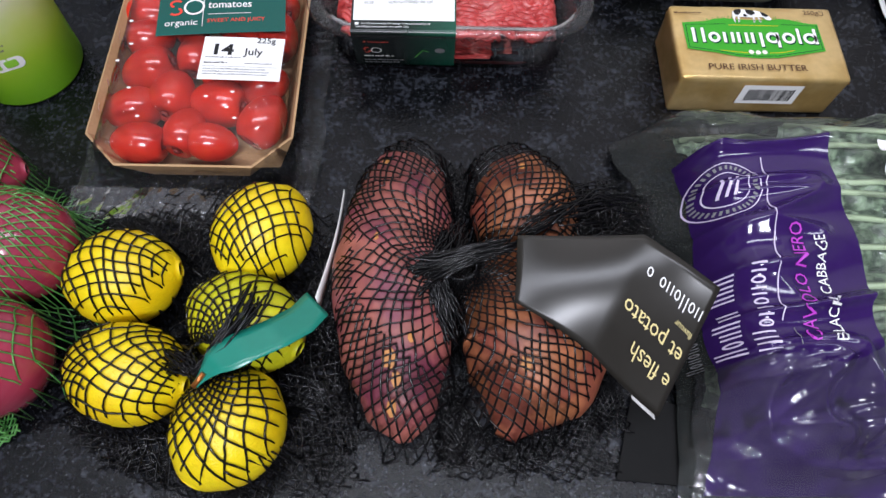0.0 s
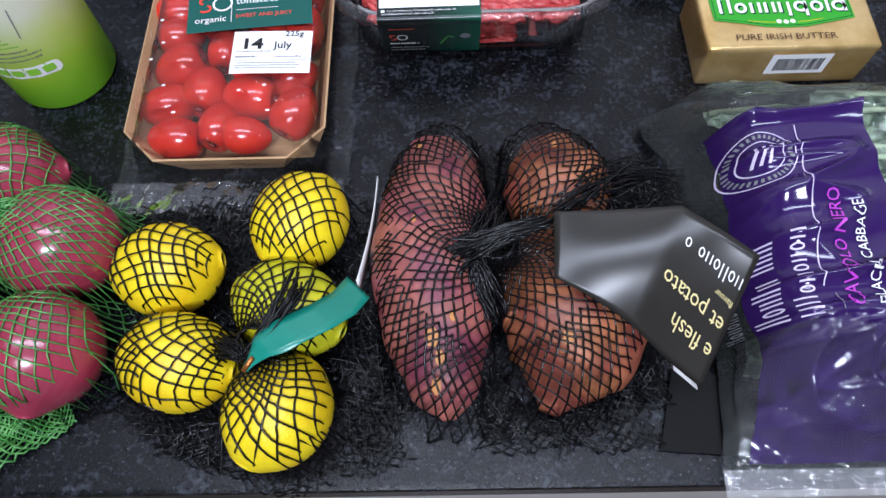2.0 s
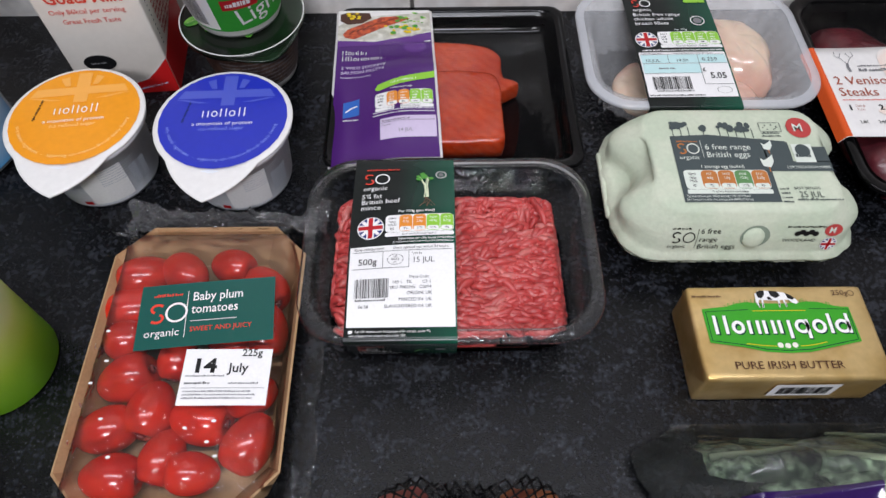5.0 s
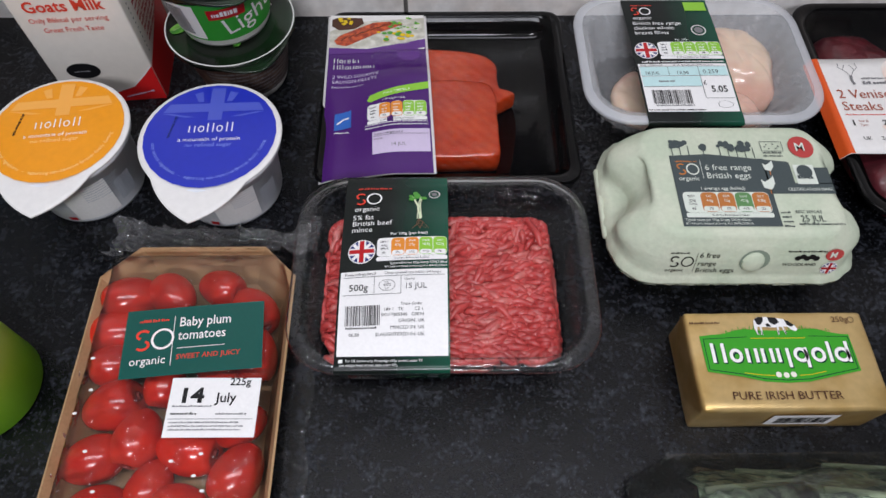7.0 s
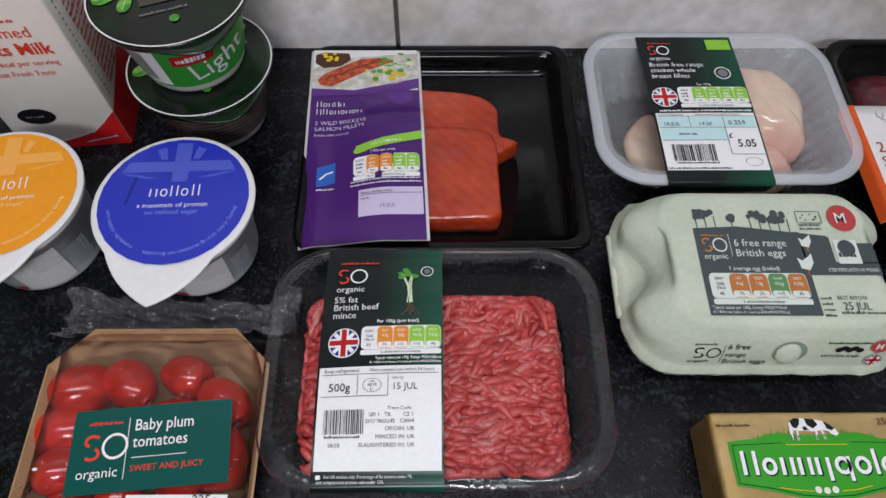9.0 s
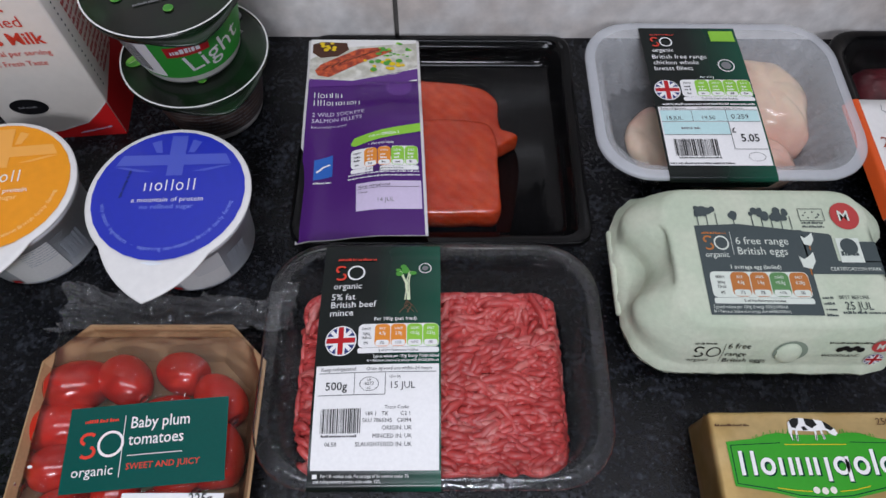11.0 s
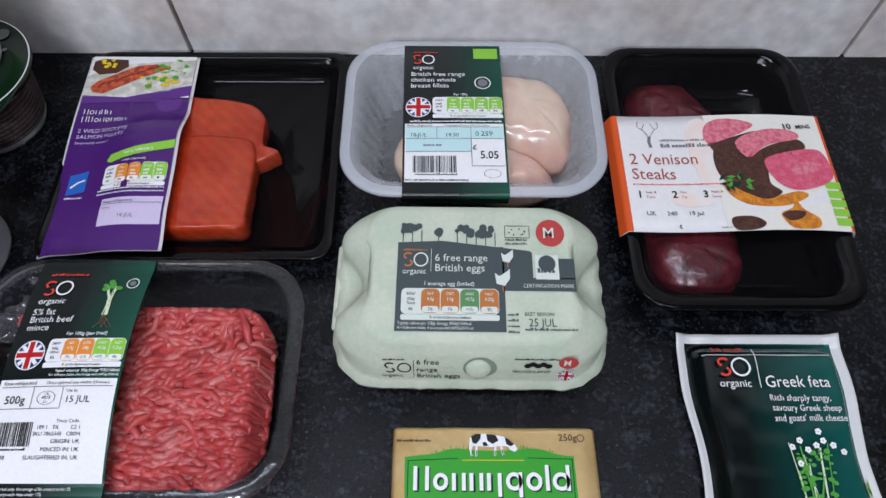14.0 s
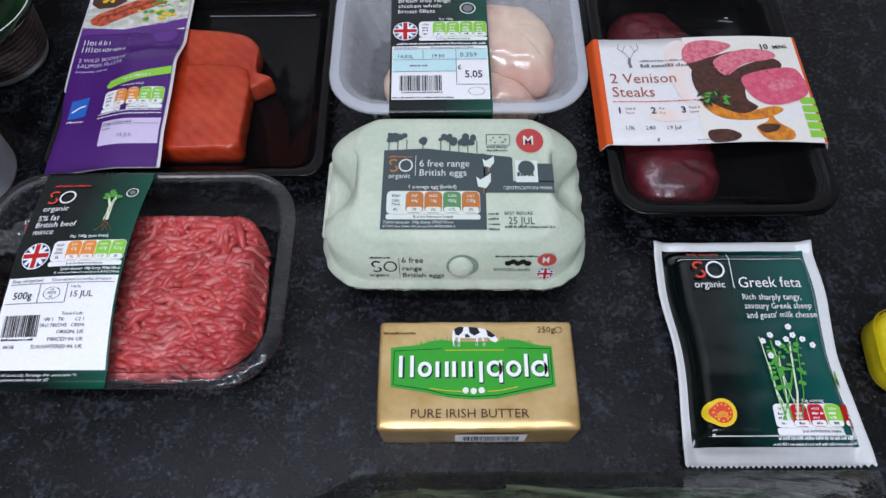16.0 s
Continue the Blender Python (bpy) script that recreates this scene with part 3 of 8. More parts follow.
    def front_end(u, v):
        w = noise.noise(Vector((u * 45, v * 70, 7)))
        fold = abs(noise.noise(Vector((u * 160 + 30 * v, v * 40, 2))))
        return (u * (1 + 1.5 * v), -0.096 - v + 0.002 * w, max(0.0012, 0.0035 + 0.003 * w + 0.005 * fold))

    part("film_end", sheet(back_end, -0.074, 0.073, 0, 0.038, 110, 40), CRINKLE, root, "crinkled sealed end of the film")
    part("film_end", sheet(front_end, -0.080, 0.074, 0, 0.024, 70, 16), CRINKLE_LOW, root, "crinkled sealed end of the film")
    def turned(cx, cy, angle):
        c, q = math.cos(radians(angle)), math.sin(radians(angle))
        return lambda u, v: film(cx + c * (u - cx) - q * (v - cy), cy + q * (u - cx) + c * (v - cy))

    lab = Label(root, turned(0.0095, 0.0235, 5), -0.033, 0.001, 0.052, 0.046)
    lab.parent = lab.block("label", 0, 0, 1, 1, GREEN_TEAL, 0.0035, "dark green printed label")
    lift = 0.0038
    lab.emblem(0.08, 0.62, 0.014, lift=lift)
    lab.dashes(0.1, 0.2, 0.22, 0.002, RED, lift, seed=2)
    lab.words("organic", 0.06, 0.82, 0.0052, WHITE, lift)
    lab.stroke("rule", [(0.355, 0.14), (0.355, 0.86)], 0.0004, WHITE, lift)
    lab.words("Baby plum", 0.39, 0.30, 0.0062, WHITE, lift, bold=0.01, squeeze=0.86)
    lab.words("tomatoes", 0.39, 0.50, 0.0062, WHITE, lift, bold=0.01, squeeze=0.86)
    lab.stroke("rule", [(0.39, 0.62), (0.73, 0.62)], 0.0004, WHITE, lift)
    lab.words("SWEET AND JUICY", 0.39, 0.78, 0.0032, RED, lift, bold=0.01)
    lab = Label(root, film, 0.002, -0.037, 0.054, -0.0015)
    lab.parent = lab.block("price_label", 0, 0, 1, 1, WHITE, 0.0030, "white date label")
    lift = 0.0033
    lab.words("14", 0.10, 0.42, 0.0085, BLACK, lift, bold=0.05, squeeze=1.25)
    lab.words("July", 0.53, 0.42, 0.0058, BLACK, lift, bold=0.02)
    lab.words("225g", 0.66, 0.13, 0.0045, BLACK, lift, bold=0.02)
    lab.dashes(0.05, 0.5, 0.45, 0.0012, GREY, lift, seed=4)
    lab.dashes(0.05, 0.63, 0.3, 0.0016, BLACK, lift, seed=5)
    lab.dashes(0.55, 0.63, 0.35, 0.0012, GREY, lift, seed=6)
    lab.stroke("rule", [(0.03, 0.7), (0.97, 0.7)], 0.0003, GREY, lift)
    lab.dashes(0.05, 0.77, 0.9, 0.0011, GREY, lift, seed=7, lines=3, gap=1.9)
    # Small solid white ovals dotted over the film.
    film_spots = Print(root, film)
    for x, y in ((-0.060, 0.020), (-0.050, 0.012), (-0.056, 0.004), (-0.052, -0.022), (-0.058, -0.032), (-0.040, -0.044), (-0.056, -0.056), (0.010, -0.050), (0.026, -0.046), (0.030, -0.036), (0.024, -0.058), (0.030, -0.066), (-0.030, -0.066), (-0.046, -0.008)):
        film_spots.disc("white_oval", x, y, 0.0014, CARD_EDGE, 0.0026, squash=0.6)


make_tomatoes()


def make_mince():
    root = thing("mince_pack", 0.0245, 0.4305, 0, 0, "clear plastic tray of red minced beef with a green sleeve label", "mince")
    part("tray", tray_mesh(0.194, 0.142, 0.047, 0.009, 0.034, 0.0045), CLEAR_TRAY, root, "clear plastic tray")
    bm = rings(bmesh.new(), [dense(0.1955, 0.1435, 0.034, 0.0445), dense(0.1965, 0.1445, 0.034, 0.0465), dense(0.194, 0.142, 0.033, 0.0485), dense(0.18, 0.128, 0.03, 0.0478)], False, False)
    part("rim", bm, CLEAR_RIM, root)
    meat = material("minced_beef", lin("c04a47"), rough=0.38, second=lin("ab3a39"), second_scale=55, grain=0.18, grain_scale=220, bump=0.2, bump_scale=500, sss=0.1)
    t = meat.node_tree
    b = t.nodes["Principled BSDF"]
    was = b.inputs["Base Color"].links[0].from_socket
    geo, mix, cut = t.nodes.new("ShaderNodeNewGeometry"), t.nodes.new("ShaderNodeMix"), t.nodes.new("ShaderNodeMapRange")
    mix.data_type = "RGBA"
    cut.inputs["From Min"].default_value, cut.inputs["From Max"].default_value = 0.72, 1.0
    cut.inputs["To Min"].default_value, cut.inputs["To Max"].default_value = 0.0, 0.36
    t.links.new(geo.outputs["Random Per Island"], cut.inputs["Value"])
    t.links.new(cut.outputs["Result"], mix.inputs["Factor"])
    t.links.new(was, mix.inputs["A"])
    mix.inputs["B"].default_value = (*lin("e0a096"), 1)
    t.links.new(mix.outputs["Result"], b.inputs["Base Color"])

    def top(x, y):
        e = smooth01((0.079 - abs(x - -0.003)) / 0.008) * smooth01((0.058 - abs(y + 0.0105)) / 0.008)
        return 0.016 + 0.0225 * e

    bm = bmesh.new()
    rings(bm, [dense(0.146, 0.094, 0.022, 0.003, 60), dense(0.150, 0.098, 0.022, 0.02, 60), dense(0.150, 0.098, 0.022, 0.033, 60), dense(0.136, 0.086, 0.016, 0.0378, 60)])
    for v in bm.verts:
        v.co.x -= 0.003
        v.co.y -= 0.0095
    base = material("minced_beef_inside", lin("bb4443"), rough=0.4, second=lin("c65450"), second_scale=150, grain=0.25, grain_scale=260, bump=0.5, bump_scale=400)
    part("meat_block", bm, base, root)
    rnd = random.Random(11)
    bm = bmesh.new()
    for k in range(960):
        x, y = rnd.uniform(-0.080, 0.074), rnd.uniform(-0.064, 0.042)
        a = rnd.gauss(0.05, 0.28) if y < 0.014 else rnd.gauss(1.1, 0.7)
        length, bend = rnd.uniform(0.012, 0.034), rnd.uniform(-28, 28)
        up = rnd.uniform(-0.0008, 0.0012) + 0.0022 * noise.noise(Vector((x * 38, y * 38, 6)))
        pts = []
        p = Vector((x, y))
        n = 9
        for i in range(n):
            w = Vector((math.cos(a), math.sin(a)))
            p = p + w * length / n
            a += bend * length / n + rnd.uniform(-0.22, 0.22)
            cx, cy = min(0.055, max(-0.060, p.x)), min(0.020, max(-0.0415, p.y))
            off = Vector((p.x - cx, p.y - cy))
            off *= min(1.0, 0.0205 / max(off.length, 1e-6))
            q = (cx + off.x, cy + off.y)
            pts.append((q[0], q[1], top(*q) + up + 0.0012 * math.sin(i * 1.1 + k) - 0.003 * (i in (0, n - 1))))
        tube(bm, pts, rnd.uniform(0.0021, 0.0030), 6, lambda s: 0.55 + 0.45 * math.sin(math.pi * min(0.92, max(0.08, s))))
    for k in range(150):
        side = rnd.choice((0, 1, 1, 2))
        z = rnd.uniform(0.010, 0.034)
        s = rnd.uniform(-0.055, 0.035)
        o = rnd.uniform(0.006, 0.016)
        if side == 0:
            pts = [(-0.0765, s * 0.6 - 0.008, z), (-0.0775, s * 0.6 - 0.008 + o / 2, z + 0.001), (-0.0765, s * 0.6 - 0.008 + o, z)]
        elif side == 1:
            pts = [(s, -0.0572, z), (s + o / 2, -0.0580, z + 0.001), (s + o, -0.0572, z)]
        else:
            pts = [(0.0705, s * 0.6 - 0.008, z), (0.0715, s * 0.6 - 0.008 + o / 2, z + 0.001), (0.0705, s * 0.6 - 0.008 + o, z)]
        tube(bm, pts, 0.0016, 5)
    part("mince_strand", bm, meat, root, "minced strands with pale fat", kind="stuff")

    def lid(u, v):
        k = max(0.0, 1 - (u / 0.092) ** 2) * max(0.0, 1 - (v / 0.066) ** 2)
        return (u, v, 0.0478 + 0.0115 * k)

    part("lid_film", sheet(lid, -0.089, 0.089, -0.063, 0.063, 40, 30), FILM_TIGHT, root, "stretched clear lid film")

    def sleeve(u, v):
        v1 = -0.0715
        if v > 0.0705:
            return (u, 0.0705, lid(u, 0.063)[2] + 0.001 - (v - 0.0705))
        if v >= v1:
            return (u, v, lid(u, max(-0.063, min(0.063, v)))[2] + 0.001)
        d = v1 - v
        return (u, v1 - 0.0012 + 0.27 * d, 0.0488 - 0.96 * d)

    bm = sheet(sleeve, -0.066, 0.0035, -0.117, 0.078, 10, 60)
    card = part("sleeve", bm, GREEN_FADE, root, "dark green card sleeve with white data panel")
    lab = Label(card, sleeve, -0.066, -0.0725, 0.0035, 0.0625)
    lab.dashes(0.12, 0.03, 0.33, 0.0018, RED, seed=1)
    lab.emblem(0.10, 0.135, 0.0105)
    lab.words("organic", 0.10, 0.178, 0.0040, WHITE)
    for k, s in enumerate(("5% fat", "British beef", "mince")):
        lab.words(s, 0.09, 0.232 + 0.038 * k, 0.0040, WHITE)
    rnd = random.Random(2)
    for k in range(7):
        x = 0.72 + rnd.uniform(-0.02, 0.02)
        lab.stroke("stalk", [(0.72 + rnd.uniform(-0.03, 0.03), 0.24), (x, 0.17), (0.70 + rnd.uniform(-0.05, 0.07), 0.09)], 0.0006, STEM)
        u = 0.70 + rnd.uniform(-0.06, 0.08)
        v = 0.08 + rnd.uniform(-0.02, 0.035)
        lab.disc("leaf", *lab.f(u, v), rnd.uniform(0.0013, 0.0024), LEAF, 0.0007, squash=rnd.uniform(0.5, 0.9))
        lab.stroke("rootlet", [(0.72, 0.24), (0.72 + rnd.uniform(-0.05, 0.05), 0.265), (0.72 + rnd.uniform(-0.10, 0.10), 0.30)], 0.0003, ROOT)
    lab.ring("seal", *lab.f(0.87, 0.075), 0.0038, 0.0006, WHITE, 0.0006)
    lab.disc("seal_mark", *lab.f(0.87, 0.075), 0.0018, GREY, 0.0006)
    lab.words("Per 100g (pan fried)", 0.46, 0.335, 0.0021, WHITE, bold=0.01)
    lab.flag(0.20, 0.42, 0.0082)
    lab.nutrition(0.34, 0.35, 0.985, 0.475, (WHITE, ORANGE, ORANGE, GREEN_LIME, GREEN_LIME), 3, values=("705kJ 168kcal", "4.7g", "2.0g", "<0.5g", "0.21g"), shares=("8%", "7%", "11%", "<1%", "4%"))
    lab.words("Typical values per 100g: Energy 705kJ/168kcal", 0.985, 0.497, 0.0016, WHITE, bold=0.01, squeeze=0.86, align="RIGHT")
    lab.words("RI = Reference Intakes of an average adult (8400kJ/2000kcal)", 0.985, 0.514, 0.0014, WHITE, squeeze=0.80, align="RIGHT")
    lab.block("data_panel", 0.02, 0.525, 0.985, 0.925, WHITE, 0.0004, "white data panel")
    lab.words("Keep refrigerated", 0.06, 0.548, 0.0019, BLACK, 0.0008)
    lab.words("Once opened use within 24 hours", 0.42, 0.548, 0.0018, BLACK, 0.0008)
    lab.stroke("rule", [(0.05, 0.557), (0.96, 0.557)], 0.0003, BLACK, 0.0008)
    lab.words("500g", 0.10, 0.625, 0.0044, BLACK, 0.0008, bold=0.01)
    lab.words("15 JUL", 0.60, 0.622, 0.0036, BLACK, 0.0008)
    lab.stroke("rule", [(0.05, 0.645), (0.57, 0.645)], 0.0003, BLACK, 0.0008)
    lab.stroke("rule", [(0.33, 0.56), (0.33, 0.645)], 0.0003, BLACK, 0.0008)
    lab.stroke("rule", [(0.57, 0.56), (0.57, 0.645)], 0.0003, BLACK, 0.0008)
    lab.ring("approval_oval", *lab.f(0.445, 0.603), 0.0052, 0.0003, BLACK, 0.0008, squash=0.72)
    lab.words("UK", 0.445, 0.591, 0.0013, BLACK, 0.0008, align="CENTER")
    lab.words("4073", 0.445, 0.608, 0.0018, BLACK, 0.0008, align="CENTER")
    lab.words("EC", 0.445, 0.624, 0.0013, BLACK, 0.0008, align="CENTER")
    lab.words("Use by", 0.60, 0.580, 0.0016, BLACK, 0.0008)
    lab.barcode(*lab.f(0.08, 0.79), 0.021, 0.0125, BLACK, 0.0008)
    lab.dashes(0.09, 0.805, 0.28, 0.0014, BLACK, 0.0008, seed=12)
    lab.words("Trace Code:", 0.57, 0.70, 0.0018, BLACK, 0.0008)
    lab.words("189 1   TK        C2 1", 0.42, 0.725, 0.0020, BLACK, 0.0008)
    lab.words("SKU 7865345   C0094", 0.40, 0.750, 0.0020, BLACK, 0.0008)
    for k, s in enumerate(("ORIGIN: UK", "MINCED IN: UK", "SLAUGHTERED IN: UK")):
        lab.words(s, 0.78, 0.778 + 0.03 * k, 0.0021, BLACK, 0.0008, align="RIGHT")
    lab.words("06:58", 0.12, 0.838, 0.0020, BLACK, 0.0008)
    lab.words("For UK market only. Percentage of fat content under 7%", 0.10, 0.952, 0.0017, WHITE, squeeze=0.82)
    lab.words("and collagen/meat protein ratio under 12%.", 0.05, 0.972, 0.0017, WHITE, squeeze=0.82)
    lab.block("tick_box", 0.04, 0.940, 0.075, 0.956, WHITE, 0.0006)
    low = Label(card, sleeve, -0.066, -0.117, 0.0035, -0.0745)
    low.dashes(0.1, 0.2, 0.25, 0.0015, RED, seed=4)
    low.emblem(0.09, 0.55, 0.0075)
    low.dashes(0.09, 0.68, 0.3, 0.0022, WHITE, seed=5)
    low.dashes(0.09, 0.82, 0.42, 0.002, GREY, seed=6, lines=2)
    low.stroke("stalk", [(0.60, 0.7), (0.68, 0.45), (0.74, 0.5)], 0.0009, LEAF)
    low.disc("seal", *low.f(0.85, 0.45), 0.0036, GREY, 0.0005)


make_mince()


def make_salmon():
    root = thing("salmon_pack", 0.029, 0.611, 0, 0, "black plastic tray of orange salmon fillets with a purple card sleeve", "salmon")
    part("tray", tray_mesh(0.203, 0.188, 0.021, 0.007, 0.012, 0.006, 0.0035, step=0.004), BLACK_PLASTIC, root, "glossy black plastic tray")
    flesh = material("salmon_flesh", lin("a42a06"), rough=0.16, second=lin("b23a12"), second_scale=30, grain=0.14, grain_scale=140, bump=0.55, bump_scale=150, sss=0.12)
    t = flesh.node_tree
    b = t.nodes["Principled BSDF"]
    was = b.inputs["Base Color"].links[0].from_socket
    co, wave, mix, gain = t.nodes.new("ShaderNodeTexCoord"), t.nodes.new("ShaderNodeTexWave"), t.nodes.new("ShaderNodeMix"), t.nodes.new("ShaderNodeMath")
    wave.bands_direction = "DIAGONAL"
    wave.inputs["Scale"].default_value, wave.inputs["Distortion"].default_value, wave.inputs["Detail Scale"].default_value = 55, 3.0, 2.0
    mix.data_type, gain.operation, gain.inputs[1].default_value = "RGBA", "MULTIPLY", 0.04
    t.links.new(co.outputs["Object"], wave.inputs["Vector"]), t.links.new(wave.outputs["Fac"], gain.inputs[0])
    t.links.new(gain.outputs[0], mix.inputs["Factor"]), t.links.new(was, mix.inputs["A"])
    mix.inputs["B"].default_value = (*lin("eda17c"), 1)
    t.links.new(mix.outputs["Result"], b.inputs["Base Color"])

    def fillet(name, outline, height, seed, slope=0.0):
        n = len(outline)
        cx, cy = sum(p[0] for p in outline) / n, sum(p[1] for p in outline) / n
        loops = []
        for s, z in ((0.95, 0.0), (0.99, 0.12), (1.0, 0.4), (1.0, 0.72), (0.99, 0.88), (0.968, 0.965), (0.92, 0.995), (0.8, 1.0), (0.6, 1.01), (0.35, 1.015), (0.12, 1.01)):
            row = []
            for x, y in outline:
                px, py = cx + s * (x - cx), cy + s * (y - cy)
                top = height + slope * (py - cy)
                row.append((px + 0.0012 * noise.noise(Vector((px * 70, py * 70, seed))), py + 0.001 * noise.noise(Vector((py * 70, px * 70, seed + 2))), 0.004 + (top - 0.004) * z + 0.0016 * z * noise.noise(Vector((px * 45, py * 45, seed)))))
            loops.append(row)
        return part(name, rings(bmesh.new(), loops), flesh, root, "raw orange salmon fillet")

    def smooth_loop(pts, n=6):
        out = []
        k = len(pts)
        for i in range(k):
            p0, p1, p2, p3 = (Vector(pts[(i + d) % k]) for d in (-1, 0, 1, 2))
            for j in range(n):
                s = j / n
                out.append(tuple(0.5 * ((2 * p1) + (p2 - p0) * s + (2 * p0 - 5 * p1 + 4 * p2 - p3) * s * s + (3 * p1 - p0 - 3 * p2 + p3) * s ** 3)))
        return out

    fillet("fillet", smooth_loop([(-0.05, 0.046), (-0.005, 0.047), (0.026, 0.042), (0.041, 0.030), (0.0425, 0.014), (0.0435, 0.004), (0.047, -0.001), (0.054, -0.002), (0.0565, -0.005), (0.052, -0.008), (0.047, -0.0115), (0.040, -0.015), (0.030, -0.022), (-0.02, -0.024), (-0.05, -0.02)]), 0.0212, 1)
    fillet("fillet", smooth_loop([(-0.05, 0.006), (-0.01, 0.009), (0.030, 0.007), (0.040, -0.006), (0.0405, -0.03), (0.041, -0.055), (0.039, -0.071), (0.02, -0.0735), (-0.02, -0.0735), (-0.05, -0.07)]), 0.0248, 3, -0.03)
    fillet("fillet", smooth_loop([(-0.085, 0.03), (-0.06, 0.045), (-0.056, 0.0), (-0.06, -0.06), (-0.085, -0.05)]), 0.017, 7)

    def film(u, v):
        k = smooth01((0.062 - abs(u + 0.012)) / 0.02) * smooth01((0.068 - abs(v + 0.014)) / 0.02)
        return (u, v, 0.0192 + 0.0100 * k + 0.0012 * k * noise.noise(Vector((u * 80, v * 80, 4))))

    part("lid_film", sheet(film, -0.098, 0.098, -0.09, 0.09, 60, 56), clear_film("fish_film", 0.001, gloss=1.1, wrinkle=0.8, wrinkle_scale=40, rough=0.05), root, "clear vacuum film")

    def sleeve(u, v):
        over = smooth01((0.06 - v) / 0.12) * smooth01((-0.085 - u) / 0.0165)
        x = u - 0.0090 * (v + 0.092) / 0.184 + 0.0070 - 0.0030 * over
        y = v - 0.0005
        bulge = smooth01((x + 0.085) / 0.05) * smooth01((0.034 - v) / 0.036) * (1 - 0.3 * smooth01((-0.06 - v) / 0.03))
        dip = 0.002 * math.sin(v * 50)
        return (x, y, 0.0232 + 0.0110 * bulge + dip * 0.4 - 0.005 * over ** 3)

    card = part("sleeve", sheet(sleeve, -0.1015, -0.0155, -0.0935, 0.0865, 20, 60, 0.0005), CARD_EDGE, root, "white-edged purple card sleeve")
    lab = Label(card, lambda u, v: (sleeve(u, v)[0], sleeve(u, v)[1], sleeve(u, v)[2] + 0.0006), -0.0995, -0.0935, -0.0175, 0.0865)
    lab.block("purple_field", 0, 0, 1, 1, PURPLE, 0.0003, n=30)
    lab.block("light_field", 0, 0, 1, 0.24, CARD_EDGE, 0.0005, n=10)
    lab.poly("light_sweep", [(0, 0.23), (0.4, 0.24), (1, 0.17), (1, 0.42), (0.99, 0.23), (0.7, 0.26), (0, 0.275)], PURPLE_MID, 0.0006)
    rnd = random.Random(3)
    grill = material("pictured_grilled_fish", lin("c9562c"), rough=0.35, second=lin("8e2f1c"), second_scale=240, grain=0.25, grain_scale=600)
    plate = material("pictured_plate", lin("b9b7a8"), rough=0.35, second=lin("d8d6cc"), second_scale=120, grain=0.1)
    lab.poly("pictured_plate", [(0.0, 0.12), (0.2, 0.05), (1, 0.02), (1, 0.16), (0.8, 0.2), (0.4, 0.235), (0, 0.235)], plate, 0.0006)
    lab.poly("pictured_bowl", [(0.02, 0.03), (0.10, 0.015), (0.34, 0.02), (0.36, 0.06), (0.26, 0.10), (0.10, 0.11), (0.02, 0.08)], BROWN, 0.0007)
    lab.poly("pictured_fish", [(0.05, 0.185), (0.10, 0.15), (0.30, 0.095), (0.46, 0.055), (0.66, 0.045), (0.78, 0.065), (0.66, 0.095), (0.52, 0.125), (0.38, 0.165), (0.18, 0.222), (0.08, 0.212)], grill, 0.0008)
    for k in range(7):
        lab.stroke("pictured_bar", [(0.12 + 0.075 * k, 0.185 - 0.018 * k), (0.20 + 0.075 * k, 0.150 - 0.015 * k)], 0.0007, BROWN, 0.0010)
    for k in range(22):
        lab.disc("pictured_mango", *lab.f(0.48 + rnd.uniform(0, 0.40), 0.155 - 0.03 * rnd.random() + rnd.uniform(-0.03, 0.035)), rnd.uniform(0.0013, 0.0026), YELLOW_PRINT if k % 4 else LEAF, 0.0010 + 0.00002 * k, squash=0.8)
    for k in range(9):
        lab.disc("pictured_mango", *lab.f(0.07 + rnd.uniform(0, 0.24), 0.035 + rnd.uniform(-0.01, 0.03)), rnd.uniform(0.0012, 0.0022), YELLOW_PRINT, 0.0009 + 0.00002 * k, squash=0.8)
    for k in range(22):
        lab.disc("pictured_herb", *lab.f(0.62 + rnd.uniform(0, 0.36), 0.055 + rnd.uniform(-0.035, 0.06)), rnd.uniform(0.001, 0.0024), LEAF if k % 3 else GREEN_LIME, 0.0008 + 0.00001 * k, squash=0.6)
    lab.disc("roundel", *lab.f(0.82, 0.27), 0.0098, PURPLE_MID, 0.0008)
    lab.blocks(*lab.f(0.06, 0.335), (1, 0.7, 0.7, 0.9, 0.7), 0.0052, WHITE, 0.0008)
    lab.blocks(*lab.f(0.06, 0.375), (1, 1.1, 1.1, 0.7, 0.7, 0.7, 0.7, 0.7, 0.7), 0.0052, WHITE, 0.0008)
    lab.words("2 WILD SOCKEYE", 0.05, 0.43, 0.0034, LILAC, 0.0008)
    lab.words("SALMON FILLETS", 0.05, 0.46, 0.0034, LILAC, 0.0008)
    lab.words("Responsibly sourced", 0.05, 0.487, 0.0021, LILAC, 0.0008)
    lab.poly("green_flash", [(0.40, 0.582), (0.43, 0.557), (0.55, 0.545), (1, 0.505), (1, 0.545), (0.55, 0.584), (0.44, 0.597), (0.41, 0.592)], GREEN_LIME, 0.0008)
    lab.words("1 fillet (pan fried)", 0.55, 0.60, 0.0018, WHITE, 0.0008)
    lab.nutrition(0.40, 0.612, 0.97, 0.722, (WHITE, ORANGE, ORANGE, GREEN_LIME, GREEN_LIME), 6)
    lab.words("rich in OMEGA 3", 0.56, 0.567, 0.0021, WHITE, 0.0011, bold=0.01, angle=6)
